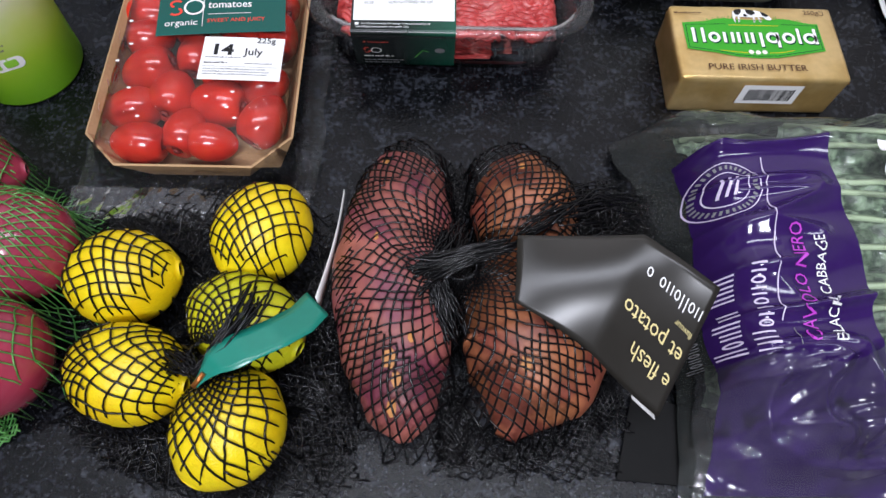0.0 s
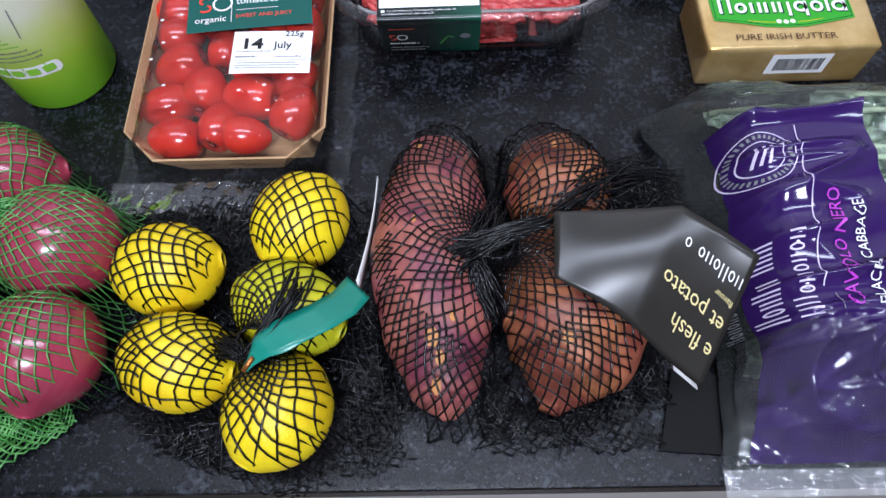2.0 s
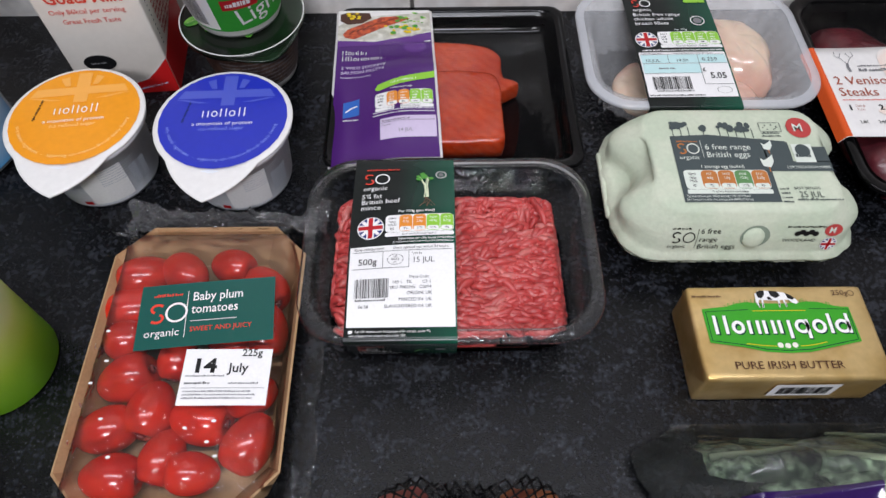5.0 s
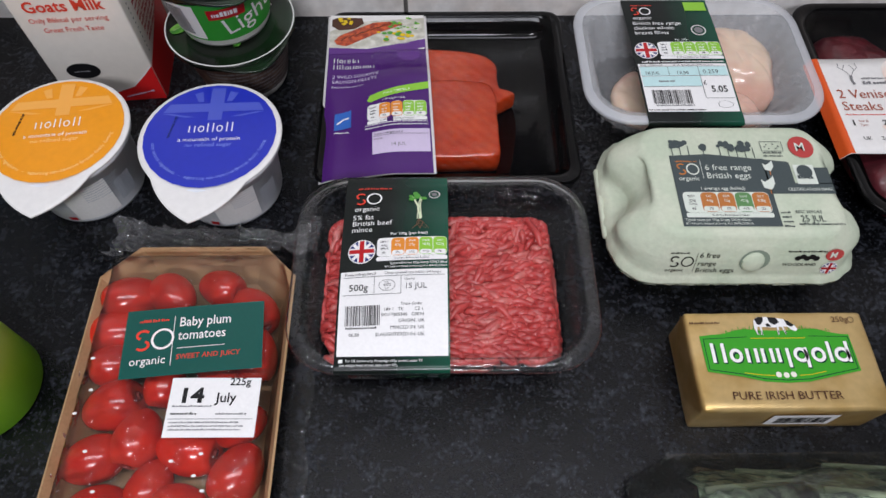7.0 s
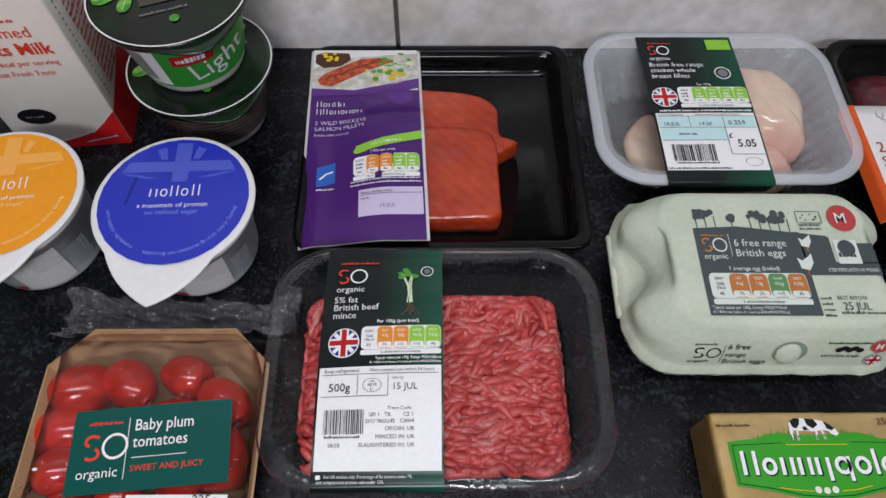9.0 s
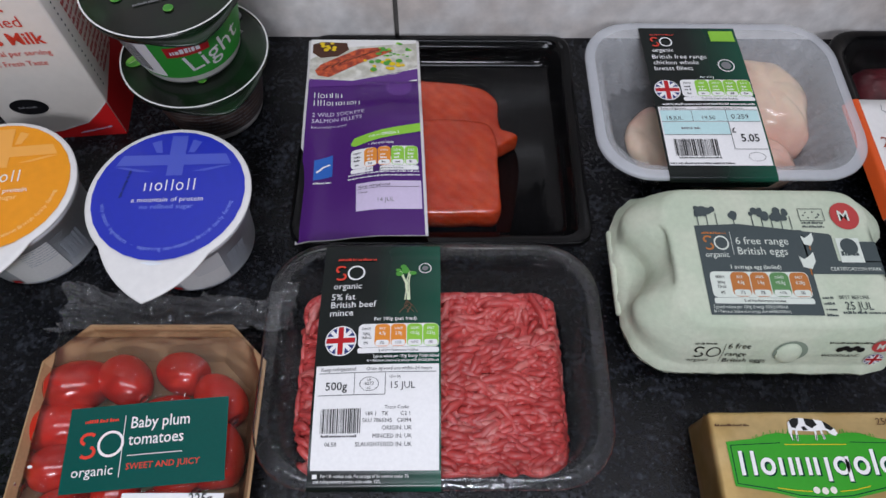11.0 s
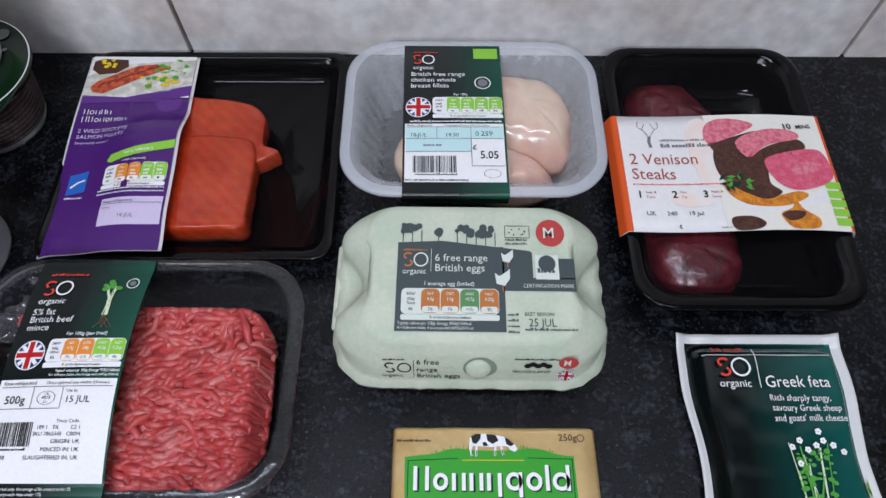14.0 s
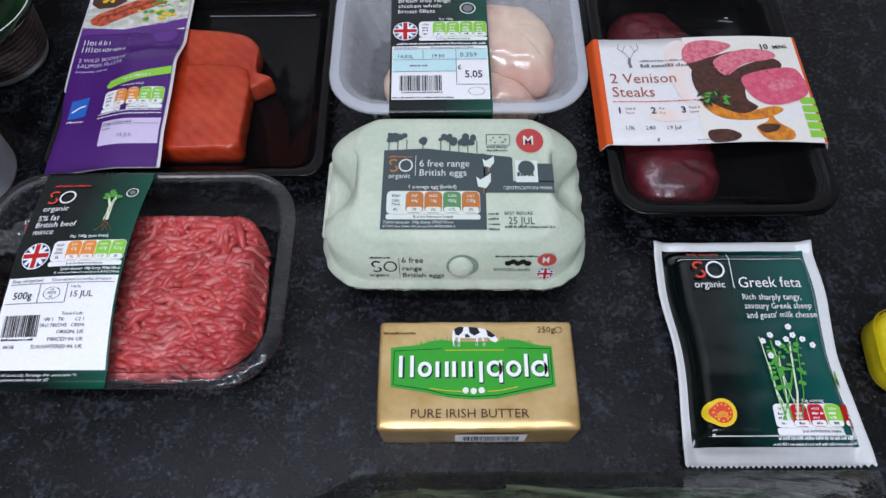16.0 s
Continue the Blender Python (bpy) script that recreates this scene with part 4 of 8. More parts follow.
    lab.words("Use by", 0.47, 0.822, 0.0016, BLACK, 0.001)
    lab.dashes(0.38, 0.735, 0.6, 0.0015, WHITE, 0.0008, seed=20)
    lab.dashes(0.38, 0.752, 0.6, 0.0013, WHITE, 0.0008, seed=21)
    lab.poly("blue_mark", [(0.09, 0.64), (0.24, 0.62), (0.24, 0.72), (0.09, 0.735)], MSC_BLUE, 0.0008)
    lab.stroke("fish_mark", [(0.11, 0.70), (0.16, 0.675), (0.22, 0.665)], 0.0012, WHITE, 0.001)
    lab.dashes(0.09, 0.752, 0.15, 0.0015, WHITE, 0.0008, seed=23)
    lab.block("data_panel", 0.45, 0.775, 0.985, 0.895, LILAC, 0.0007)
    lab.words("Keep refrigerated", 0.47, 0.797, 0.0021, BLACK, 0.001)
    lab.stroke("rule", [(0.46, 0.803), (0.97, 0.803)], 0.0003, BLACK, 0.001)
    lab.words("14 JUL", 0.62, 0.865, 0.003, GREY, 0.001)


make_salmon()


def lump(outline, height, mat, parent, name, label, seed, base=0.003, rough=0.004):
    """A soft piece of meat over an outline."""
    n = len(outline)
    cx, cy = sum(p[0] for p in outline) / n, sum(p[1] for p in outline) / n
    fine = []
    for i in range(n):
        p0, p1, p2, p3 = (Vector(outline[(i + d) % n]) for d in (-1, 0, 1, 2))
        for j in range(8):
            s = j / 8
            fine.append(0.5 * ((2 * p1) + (p2 - p0) * s + (2 * p0 - 5 * p1 + 4 * p2 - p3) * s * s + (3 * p1 - p0 - 3 * p2 + p3) * s ** 3))
    loops = []
    for k in range(11):
        a = math.pi / 2 * k / 10
        s, z = max(0.05, math.cos(a)) ** 0.6, base + height * math.sin(a)
        row = []
        for p in fine:
            x, y = cx + s * (p.x - cx), cy + s * (p.y - cy)
            low = noise.noise(Vector((30 * x, 30 * y, seed)))
            fold = abs(noise.noise(Vector((70 * x + 25 * y, 55 * y, seed + 3))))
            row.append((x + 0.0018 * noise.noise(Vector((90 * x, 90 * y, z * 60))), y + 0.0018 * low, z + rough * low - 0.55 * rough * (1 - fold) ** 6 * math.sin(a)))
        loops.append(row)
    return part(name, rings(bmesh.new(), loops), mat, parent, label)


def make_chicken():
    root = thing("chicken_pack", 0.2275, 0.6225, 0, 0, "frosted plastic tray of pale chicken breast fillets with a green label", "chicken")
    part("tray", tray_mesh(0.184, 0.139, 0.046, 0.010, 0.036, 0.013, waves=40, amp=0.0028), FROSTED, root, "translucent ribbed plastic tray")
    rim = rings(bmesh.new(), [dense(0.1852, 0.1402, 0.036, 0.0432), dense(0.1862, 0.1412, 0.036, 0.0452), dense(0.184, 0.139, 0.035, 0.0468), dense(0.172, 0.127, 0.031, 0.0462)], False, False)
    part("rim", rim, FROSTED_RIM, root, "whiter folded tray rim")
    flesh = material("chicken_flesh", lin("dcc4ae"), rough=0.2, second=lin("d4ab9a"), second_scale=20, grain=0.06, grain_scale=90, bump=0.5, bump_scale=90, coat=0.3, sss=0.15)
    lump([(-0.012, 0.048), (0.016, 0.058), (0.046, 0.056), (0.068, 0.046), (0.078, 0.020), (0.075, -0.012), (0.062, -0.026), (0.02, -0.018), (-0.01, -0.004)], 0.038, flesh, root, "fillet", "pale raw chicken breast", 3, rough=0.0042)
    lump([(-0.010, -0.010), (0.026, -0.012), (0.046, -0.020), (0.058, -0.028), (0.060, -0.042), (0.046, -0.051), (0.015, -0.052), (-0.02, -0.046)], 0.028, flesh, root, "fillet", "pinkish raw chicken breast", 5, rough=0.0038)
    lump([(-0.058, -0.002), (-0.048, 0.016), (-0.03, 0.022), (-0.022, -0.036), (-0.044, -0.038), (-0.056, -0.022)], 0.009, flesh, root, "fillet", "thin end of a raw chicken breast", 8, rough=0.002)

    def lid(u, v):
        return (u, v, 0.0462 + 0.0016 * max(0.0, 1 - (u / 0.085) ** 2) * max(0.0, 1 - (v / 0.06) ** 2))

    part("lid_film", sheet(lid, -0.084, 0.084, -0.061, 0.061, 24, 20), FILM_TIGHT, root, "clear lid film")

    def sleeve(u, v):
        v1 = -0.0715
        if v >= v1:
            y = max(-0.061, min(0.061, v))
            return (u + 0.002 * (0.06 - v) / 0.13, v, lid(u, y)[2] + 0.001)
        d = v1 - v
        return (u + 0.002, v1 - 0.001 + 0.3 * d, 0.0472 - 0.95 * d)

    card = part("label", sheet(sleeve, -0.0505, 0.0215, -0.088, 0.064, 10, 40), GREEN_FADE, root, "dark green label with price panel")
    lab = Label(card, sleeve, -0.0505, -0.071, 0.0215, 0.064)
    lab.dashes(0.10, 0.06, 0.25, 0.0014, RED, seed=1)
    lab.emblem(0.09, 0.145, 0.0095)
    lab.words("organic", 0.09, 0.185, 0.0037, WHITE)
    for k, s in enumerate(("British free range", "chicken whole", "breast fillets")):
        lab.words(s, 0.07, 0.235 + 0.042 * k, 0.0040, WHITE)
    lab.block("green_mark", 0.72, 0.025, 0.97, 0.105, GREEN_LIME, 0.0005)
    lab.ring("seal", *lab.f(0.80, 0.285), 0.006, 0.0008, WHITE, 0.0006)
    lab.disc("seal_mark", *lab.f(0.80, 0.285), 0.0036, GREY, 0.0006)
    lab.flag(0.15, 0.455, 0.0085)
    lab.words("Per 100g", 0.5, 0.375, 0.002, WHITE)
    lab.nutrition(0.29, 0.385, 0.985, 0.525, (WHITE, GREEN_LIME, GREEN_LIME, GREEN_LIME, GREEN_LIME), 30)
    lab.words("Keep refrigerated", 0.04, 0.583, 0.0017, BLACK, 0.0008)
    lab.words("Once opened use within 24 hours", 0.40, 0.583, 0.0016, BLACK, 0.0008)
    lab.dashes(0.07, 0.555, 0.9, 0.0017, WHITE, seed=9)
    lab.block("price_panel", 0.02, 0.565, 0.98, 0.925, WHITE, 0.0004, "white price panel")
    lab.block("blue_field", 0.03, 0.59, 0.97, 0.66, PALE_BLUE, 0.0006)
    lab.block("blue_field", 0.03, 0.665, 0.66, 0.74, PALE_BLUE, 0.0006)
    for y in (0.588, 0.662, 0.743):
        lab.stroke("rule", [(0.03, y), (0.97 if y < 0.7 else 0.66, y)], 0.0003, BLACK, 0.0008)
    for x in (0.33, 0.66):
        lab.stroke("rule", [(x, 0.588), (x, 0.662)], 0.0003, BLACK, 0.0008)
    lab.words("18.JUL", 0.07, 0.65, 0.0031, BLACK, 0.0008)
    lab.words("19.50", 0.41, 0.65, 0.0031, BLACK, 0.0008)
    lab.words("0.259", 0.70, 0.645, 0.0039, BLACK, 0.0008)
    lab.stroke("rule", [(0.66, 0.662), (0.66, 0.83), (0.97, 0.83)], 0.0004, BLACK, 0.0008)
    lab.words("£", 0.67, 0.73, 0.004, BLACK, 0.0008, bold=0.02)
    lab.words("5.05", 0.74, 0.785, 0.0062, BLACK, 0.0008, bold=0.02, squeeze=0.85)
    lab.dashes(0.20, 0.71, 0.18, 0.0025, GREY, 0.0008, seed=5)
    lab.barcode(*lab.f(0.10, 0.87), 0.029, 0.0135, BLACK, 0.0008, 8)
    lab.dashes(0.12, 0.885, 0.4, 0.0013, BLACK, 0.0008, seed=6)
    lab.ring("approval_oval", *lab.f(0.85, 0.875), 0.0058, 0.0003, BLACK, 0.0008, squash=0.6)
    lab.dashes(0.03, 0.918, 0.6, 0.0014, BLACK, 0.0008, seed=7)


make_chicken()


def make_venison():
    root = thing("venison_pack", 0.4065, 0.590, 0, 0, "black plastic tray of dark red venison steaks with a picture sleeve", "venison")
    part("tray", tray_mesh(0.152, 0.224, 0.031, 0.009, 0.024, 0.010, 0.003, step=0.005), BLACK_PLASTIC, root, "glossy black ridged plastic tray")
    for y in (0.083, 0.07, -0.085):
        part("tray_ridge", box(0.09, 0.004, 0.004, 0.0015, 0.0, y, 0.003), BLACK_PLASTIC, root)
    flesh = material("venison_flesh", lin("5a1a22"), rough=0.32, second=lin("421018"), second_scale=60, grain=0.25, grain_scale=180, bump=0.7, bump_scale=170, coat=0.15, sss=0.04)
    lump([(-0.055, 0.07), (-0.045, 0.09), (-0.015, 0.092), (0.0, 0.075), (0.012, 0.05), (0.0, 0.03), (-0.05, 0.03)], 0.022, flesh, root, "steak", "dark red raw venison steak", 2)
    lump([(-0.058, -0.03), (-0.03, -0.025), (0.005, -0.03), (0.008, -0.07), (-0.008, -0.094), (-0.04, -0.095), (-0.056, -0.075)], 0.022, flesh, root, "steak", "dark red raw venison steak", 4)

    def film(u, v):
        k = smooth01((0.06 - abs(u)) / 0.03) * smooth01((0.1 - abs(v)) / 0.03)
        return (u, v, 0.030 - 0.004 * k + 0.0012 * k * noise.noise(Vector((u * 60, v * 60, 1))))

    part("lid_film", sheet(film, -0.07, 0.07, -0.105, 0.105, 40, 50), clear_film("vacuum_film", 0.002, gloss=1.12, wrinkle=1.0, wrinkle_scale=36, rough=0.06), root, "clear wrinkled vacuum film")

    def sleeve(u, v):
        e = max(0.0, abs(u) - 0.076)
        return (u - math.copysign(0.6 * e, u), v + 0.0012 * math.sin(u * 40), 0.0345 + 0.001 * math.cos(u * 25) - 0.9 * e)

    card = part("sleeve", sheet(sleeve, -0.085, 0.085, -0.058, 0.040, 50, 10, 0.0005), CARD_EDGE, root, "white and orange picture sleeve")
    lab = Label(card, sleeve, -0.085, -0.058, 0.085, 0.040)
    lab.block("orange_band", 0.0, 0, 0.075, 1, ORANGE_SLEEVE, 0.0003)
    lab.block("orange_band", 0.935, 0, 1, 1, ORANGE_SLEEVE, 0.0003)
    lab.block("photo_ground", 0.445, 0, 0.935, 1, CREAM, 0.0004)
    def soft(name, pts, mat, lift):
        n = len(pts)
        out = []
        for i in range(n):
            p0, p1, p2, p3 = (Vector(pts[(i + d) % n]) for d in (-1, 0, 1, 2))
            for j in range(5):
                t = j / 5
                out.append(tuple(0.5 * ((2 * p1) + (p2 - p0) * t + (2 * p0 - 5 * p1 + 4 * p2 - p3) * t * t + (3 * p1 - p0 - 3 * p2 + p3) * t ** 3)))
        return lab.poly(name, out, mat, lift)

    seared = material("pictured_sear", lin("3d2018"), rough=0.35, second=lin("54301f"), second_scale=350, grain=0.3, grain_scale=900)
    rare = material("pictured_rare", lin("cf4f6a"), rough=0.35, second=lin("d8667c"), second_scale=260, grain=0.15, grain_scale=800)
    crust = material("pictured_toast", lin("d98a1f"), rough=0.35, second=lin("b8691c"), second_scale=200, grain=0.2, grain_scale=700)
    haze = material("pictured_blush", lin("ecd9cd"), rough=0.35, second=lin("e9e2dc"), second_scale=60)
    pale = material("pictured_pale_rare", lin("dd7f8c"), rough=0.35, second=lin("c95a6c"), second_scale=300, grain=0.12, grain_scale=900)
    soft("pictured_onion_haze", [(0.36, 0.10), (0.44, 0.04), (0.46, 0.3), (0.46, 0.6), (0.40, 0.62), (0.36, 0.4)], haze, 0.0005)
    soft("pictured_onion_haze", [(0.24, 0.74), (0.30, 0.68), (0.37, 0.70), (0.41, 0.78), (0.30, 0.80)], haze, 0.0005)
    soft("pictured_shadow", [(0.47, 0.66), (0.60, 0.80), (0.78, 0.74), (0.93, 0.62), (0.90, 0.74), (0.72, 0.84), (0.54, 0.84)], CARD_EDGE, 0.0005)
    soft("pictured_toast", [(0.475, 0.60), (0.61, 0.74), (0.766, 0.69), (0.80, 0.73), (0.70, 0.81), (0.56, 0.80), (0.485, 0.71)], crust, 0.0006)
    soft("pictured_crust", [(0.44, 0.24), (0.53, 0.22), (0.66, 0.16), (0.62, 0.28), (0.50, 0.40)], seared, 0.0006)
    soft("pictured_slice", [(0.43, 0.15), (0.47, 0.06), (0.56, 0.04), (0.65, 0.09), (0.62, 0.15), (0.52, 0.23), (0.44, 0.26)], pale, 0.0007)
    soft("pictured_crust", [(0.455, 0.34), (0.53, 0.27), (0.60, 0.38), (0.69, 0.30), (0.82, 0.23), (0.845, 0.32), (0.70, 0.40), (0.66, 0.61), (0.70, 0.70), (0.61, 0.75), (0.47, 0.58)], seared, 0.0008)
    soft("pictured_slice", [(0.555, 0.28), (0.60, 0.20), (0.715, 0.14), (0.82, 0.16), (0.825, 0.23), (0.69, 0.29), (0.60, 0.40)], pale, 0.0009)
    soft("pictured_slice", [(0.657, 0.46), (0.70, 0.385), (0.857, 0.32), (0.917, 0.36), (0.925, 0.57), (0.79, 0.68), (0.70, 0.63)], rare, 0.0011)
    soft("pictured_marbling", [(0.76, 0.50), (0.82, 0.44), (0.89, 0.44), (0.88, 0.50), (0.80, 0.55)], pale, 0.0012)
    rnd = random.Random(12)
    for k in range(30):
        lab.disc("pictured_pepper", *lab.f(0.53 + rnd.uniform(0, 0.26), 0.36 + rnd.uniform(-0.03, 0.05)), rnd.uniform(0.0003, 0.0007), BLACK if k % 3 else ROOT, 0.0012 + 0.000004 * k)
    for k in range(16):
        x, y, a = 0.465 + rnd.uniform(0, 0.11), 0.53 + rnd.uniform(0, 0.15), rnd.uniform(0, 3.1)
        lab.poly("pictured_herb", [(x + 0.020 * math.cos(a), y + 0.034 * math.sin(a)), (x - 0.008 * math.sin(a), y + 0.014 * math.cos(a)), (x - 0.020 * math.cos(a), y - 0.034 * math.sin(a)), (x + 0.008 * math.sin(a), y - 0.014 * math.cos(a))], LEAF if k % 2 else GREEN_DARK, 0.0013 + 0.00002 * k)
    soft("pictured_onion", [(0.67, 0.88), (0.72, 0.83), (0.745, 0.77), (0.77, 0.84), (0.82, 0.91), (0.81, 0.98), (0.75, 0.995), (0.70, 0.98)], crust, 0.0007)
    soft("pictured_onion", [(0.675, 0.88), (0.72, 0.85), (0.77, 0.86), (0.75, 0.91), (0.70, 0.93)], seared, 0.0008)
    soft("pictured_sauce", [(0.47, 0.90), (0.55, 0.89), (0.60, 0.94), (0.57, 0.99), (0.48, 0.995)], seared, 0.0007)
    for k in range(5):
        lab.block("nutrition_field", 0.885, 0.60 + 0.075 * k, 0.945, 0.66 + 0.075 * k, GREEN_LIME, 0.0009)
    for s in (-1, 1):
        lab.stroke("antler", [(0.20, 0.20), (0.20 + s * 0.02, 0.14), (0.20 + s * 0.045, 0.10), (0.20 + s * 0.04, 0.05)], 0.0005, GREY)
        lab.stroke("antler", [(0.20 + s * 0.028, 0.13), (0.20 + s * 0.012, 0.07)], 0.0005, GREY)
    lab.stroke("stag_head", [(0.20, 0.19), (0.195, 0.24), (0.20, 0.29)], 0.0022, GREY)
    lab.dashes(0.24, 0.235, 0.2, 0.002, GREY, seed=2)
    lab.dashes(0.24, 0.29, 0.22, 0.0035, GREY, seed=3, fill=0.95)
    russet = ink("russet", "a04a32")
    lab.words("2 Venison", 0.10, 0.44, 0.0092, russet, squeeze=0.92)
    lab.words("Steaks", 0.10, 0.57, 0.0092, russet, squeeze=0.92)
    lab.dashes(0.10, 0.62, 0.4, 0.0014, RED, seed=4)
    for k, x in enumerate((0.11, 0.25, 0.375)):
        lab.words(str(k + 1), x, 0.725, 0.0055, BLACK, bold=0.03)
        for j, word in enumerate((("Seal &", "Turn"), ("Pan", "Fry"), ("Rest &", "Serve"))[k]):
            lab.words(word, x + 0.035, 0.69 + 0.04 * j, 0.0021, russet)
    lab.words("UK", 0.135, 0.87, 0.0033, BLACK)
    lab.words("240", 0.215, 0.87, 0.0033, BLACK)
    lab.words("19 Jul", 0.30, 0.87, 0.0033, BLACK)
    lab.words("g", 0.255, 0.965, 0.003, BLACK)
    lab.words("10", 0.775, 0.145, 0.005, BLACK, bold=0.03, angle=6, lift=0.0012)
    lab.words("MINS", 0.835, 0.135, 0.0034, BLACK, bold=0.02, angle=6, lift=0.0012)
    lab.dashes(0.42, 0.975, 0.08, 0.001, GREY, seed=14)


make_venison()

# ---- eggs, butter, feta ----
EGG_LEVELS = ((0.0, 0.136, 0.080, 0.022), (0.024, 0.158, 0.102, 0.026), (0.0255, 0.171, 0.113, 0.030), (0.0300, 0.172, 0.114, 0.030), (0.0325, 0.166, 0.108, 0.030), (0.047, 0.158, 0.101, 0.030), (0.057, 0.144, 0.093, 0.027), (0.063, 0.130, 0.086, 0.020), (0.0655, 0.124, 0.082, 0.016), (0.0660, 0.116, 0.074, 0.012))


def make_eggs():
    root = thing("egg_box", 0.2235, 0.4865, 0, -0.5, "pale green moulded pulp box of six eggs, closed", "egg box")
    root.matrix_world = root.matrix_world @ Matrix.Diagonal((0.985, 1.065, 1, 1))
    pulp = material("moulded_pulp", lin("bcc7b0"), rough=0.85, second=lin("c8ceb9"), second_scale=30, grain=0.04, grain_scale=320, bump=0.45, bump_scale=300)

    def dent(p):
        k = smooth01((p.z - 0.031) / 0.004) * smooth01((0.0655 - p.z) / 0.003)
        if abs(p.x) > 0.05:
            notch = smooth01(1 - abs(p.y) / 0.021) ** 0.6 if abs(p.y) < 0.021 else 0.0
            p.x -= math.copysign(0.0125 * notch * k, p.x)
            swell = math.exp(-((abs(p.y) - 0.032) / 0.014) ** 2) * math.exp(-((p.z - 0.050) / 0.010) ** 2)
            p.x += math.copysign(0.0055 * swell, p.x)
        torn = smooth01((p.z - 0.023) / 0.002) * smooth01((0.0335 - p.z) / 0.002)
        w = noise.noise(Vector((p.x * 120, p.y * 120, 4)))
        return Vector((p.x * (1 + 0.014 * w * torn), p.y * (1 + 0.018 * w * torn), p.z + 0.0012 * w * torn))

    fine = []
    for a, b in zip(EGG_LEVELS, EGG_LEVELS[1:]):
        steps = 4 if b[0] - a[0] > 0.004 else 1
        fine += [[a[i] + (b[i] - a[i]) * s / steps for i in range(4)] for s in range(steps)]
    fine.append(EGG_LEVELS[-1])
    low = [q for q in fine if q[0] <= 0.0262]
    high = [q for q in fine if q[0] >= 0.0268]
    part("base", rings(bmesh.new(), [dense(w, d, r, z, 200, shift=dent) for z, w, d, r in low]), pulp, root, "lower pulp tray")
    lid = part("lid", rings(bmesh.new(), [dense(w, d, r, z, 200, shift=dent) for z, w, d, r in [(0.0265, 0.1705, 0.1125, 0.03)] + high]), pulp, root, "moulded lid with egg bumps")
    part("hinge_flap", box(0.004, 0.056, 0.005, 0.0018, -0.0858, 0.005, 0.0255), pulp, root, "torn pulp edge")
    def half(z):
        for (z0, _, d0, _), (z1, _, d1, _) in zip(EGG_LEVELS, EGG_LEVELS[1:]):
            if z0 <= z <= z1:
                return (d0 + (d1 - d0) * (z - z0) / (z1 - z0)) / 2
        return EGG_LEVELS[-1][2] / 2

    def front(u, v):
        return (u, -half(v) - 0.0002, v)

    def flat(u, v):
        return (u, v, 0.0662)

    tab = [(0.008 * math.cos(a), 0.0475 + 0.0085 * math.sin(a)) for a in [2 * math.pi * k / 20 for k in range(20)]]
    pf = Print(lid, front)
    # No opening is cut: the hole's shade is put into a darker flat patch.
    hole_shade = material("pulp_hole_shade", lin("7f8c7c"), rough=0.9)
    pf.shape("tab_hole_shade", [(0.005 + x * 1.25, z) for x, z in tab], hole_shade, 0.0003)
    bm = oval(0.0075, 0.003, 0.0080, 20, 12)
    ob = part("tab", bm, pulp, root, "rounded closing tab")
    ob.matrix_local = pose(0.004, -half(0.0475) - 0.0005, 0.047, -20, 0, 0)
    pf.bars(-0.052, 0.0533, 0.013, 0.0013, BLACK, seed=1)
    for cy, a0 in ((0.0491, 35), (0.0449, 215)):
        pf.line("emblem_arc", [(-0.0480 + 0.0026 * math.cos(radians(a0 + 21 * k)), cy + 0.0019 * math.sin(radians(a0 + 21 * k))) for k in range(11)], 0.001, BLACK)
    pf.ring("emblem_ring", -0.0395, 0.047, 0.0042, 0.0008, BLACK)
    pf.text("organic", -0.053, 0.0385, 0.0030, BLACK)
    pf.line("rule", [(-0.034, 0.038), (-0.034, 0.0535)], 0.0003, BLACK)
    for k, s in enumerate(("6 free", "range", "British eggs")):
        pf.text(s, -0.0325, 0.0502 - 0.0062 * k, 0.0040, BLACK)
    pf.bars(0.025, 0.0545, 0.026, 0.0013, BLACK, seed=3)
    for k in range(5):
        pf.disc("tree_mark", 0.033 + 0.003 * k, 0.050 + 0.0012 * (k % 2), 0.0022, BLACK, 0.0004 + 0.00002 * k, squash=0.8)
    pf.text("WOODLAND", 0.024, 0.0438, 0.0026, BLACK)
    pf.disc("size_mark", 0.0565, 0.0525, 0.0058, EGG_RED, squash=0.75)
    pf.text("M", 0.0535, 0.0505, 0.0042, EGG_WHITE, bold=0.02)
    lab = Label(lid, front, 0.050, 0.036, 0.064, 0.048)
    lab.flag(0.45, 0.5, 0.005)
    top = Label(lid, flat, -0.0450, -0.0365, 0.0625, 0.0305)
    top.block("grey_panel", 0, 0.235, 0.60, 1.0, SLATE, 0.0003, "slate grey printed panel")
    top.poly("grey_hill", [(0, 0.24), (0, 0.20), (0.25, 0.18), (0.75, 0.27), (0.76, 0.64), (0.59, 0.64), (0.59, 0.3)], SLATE, 0.00025)
    top.block("grey_panel", 0.59, 0.28, 0.76, 0.64, SLATE, 0.0003)
    top.block("grey_panel", 0.76, 0.52, 0.995, 0.64, SLATE, 0.0003)
    top.block("grey_panel", 0.90, 0.34, 0.995, 0.53, SLATE, 0.0003)
    rnd = random.Random(7)
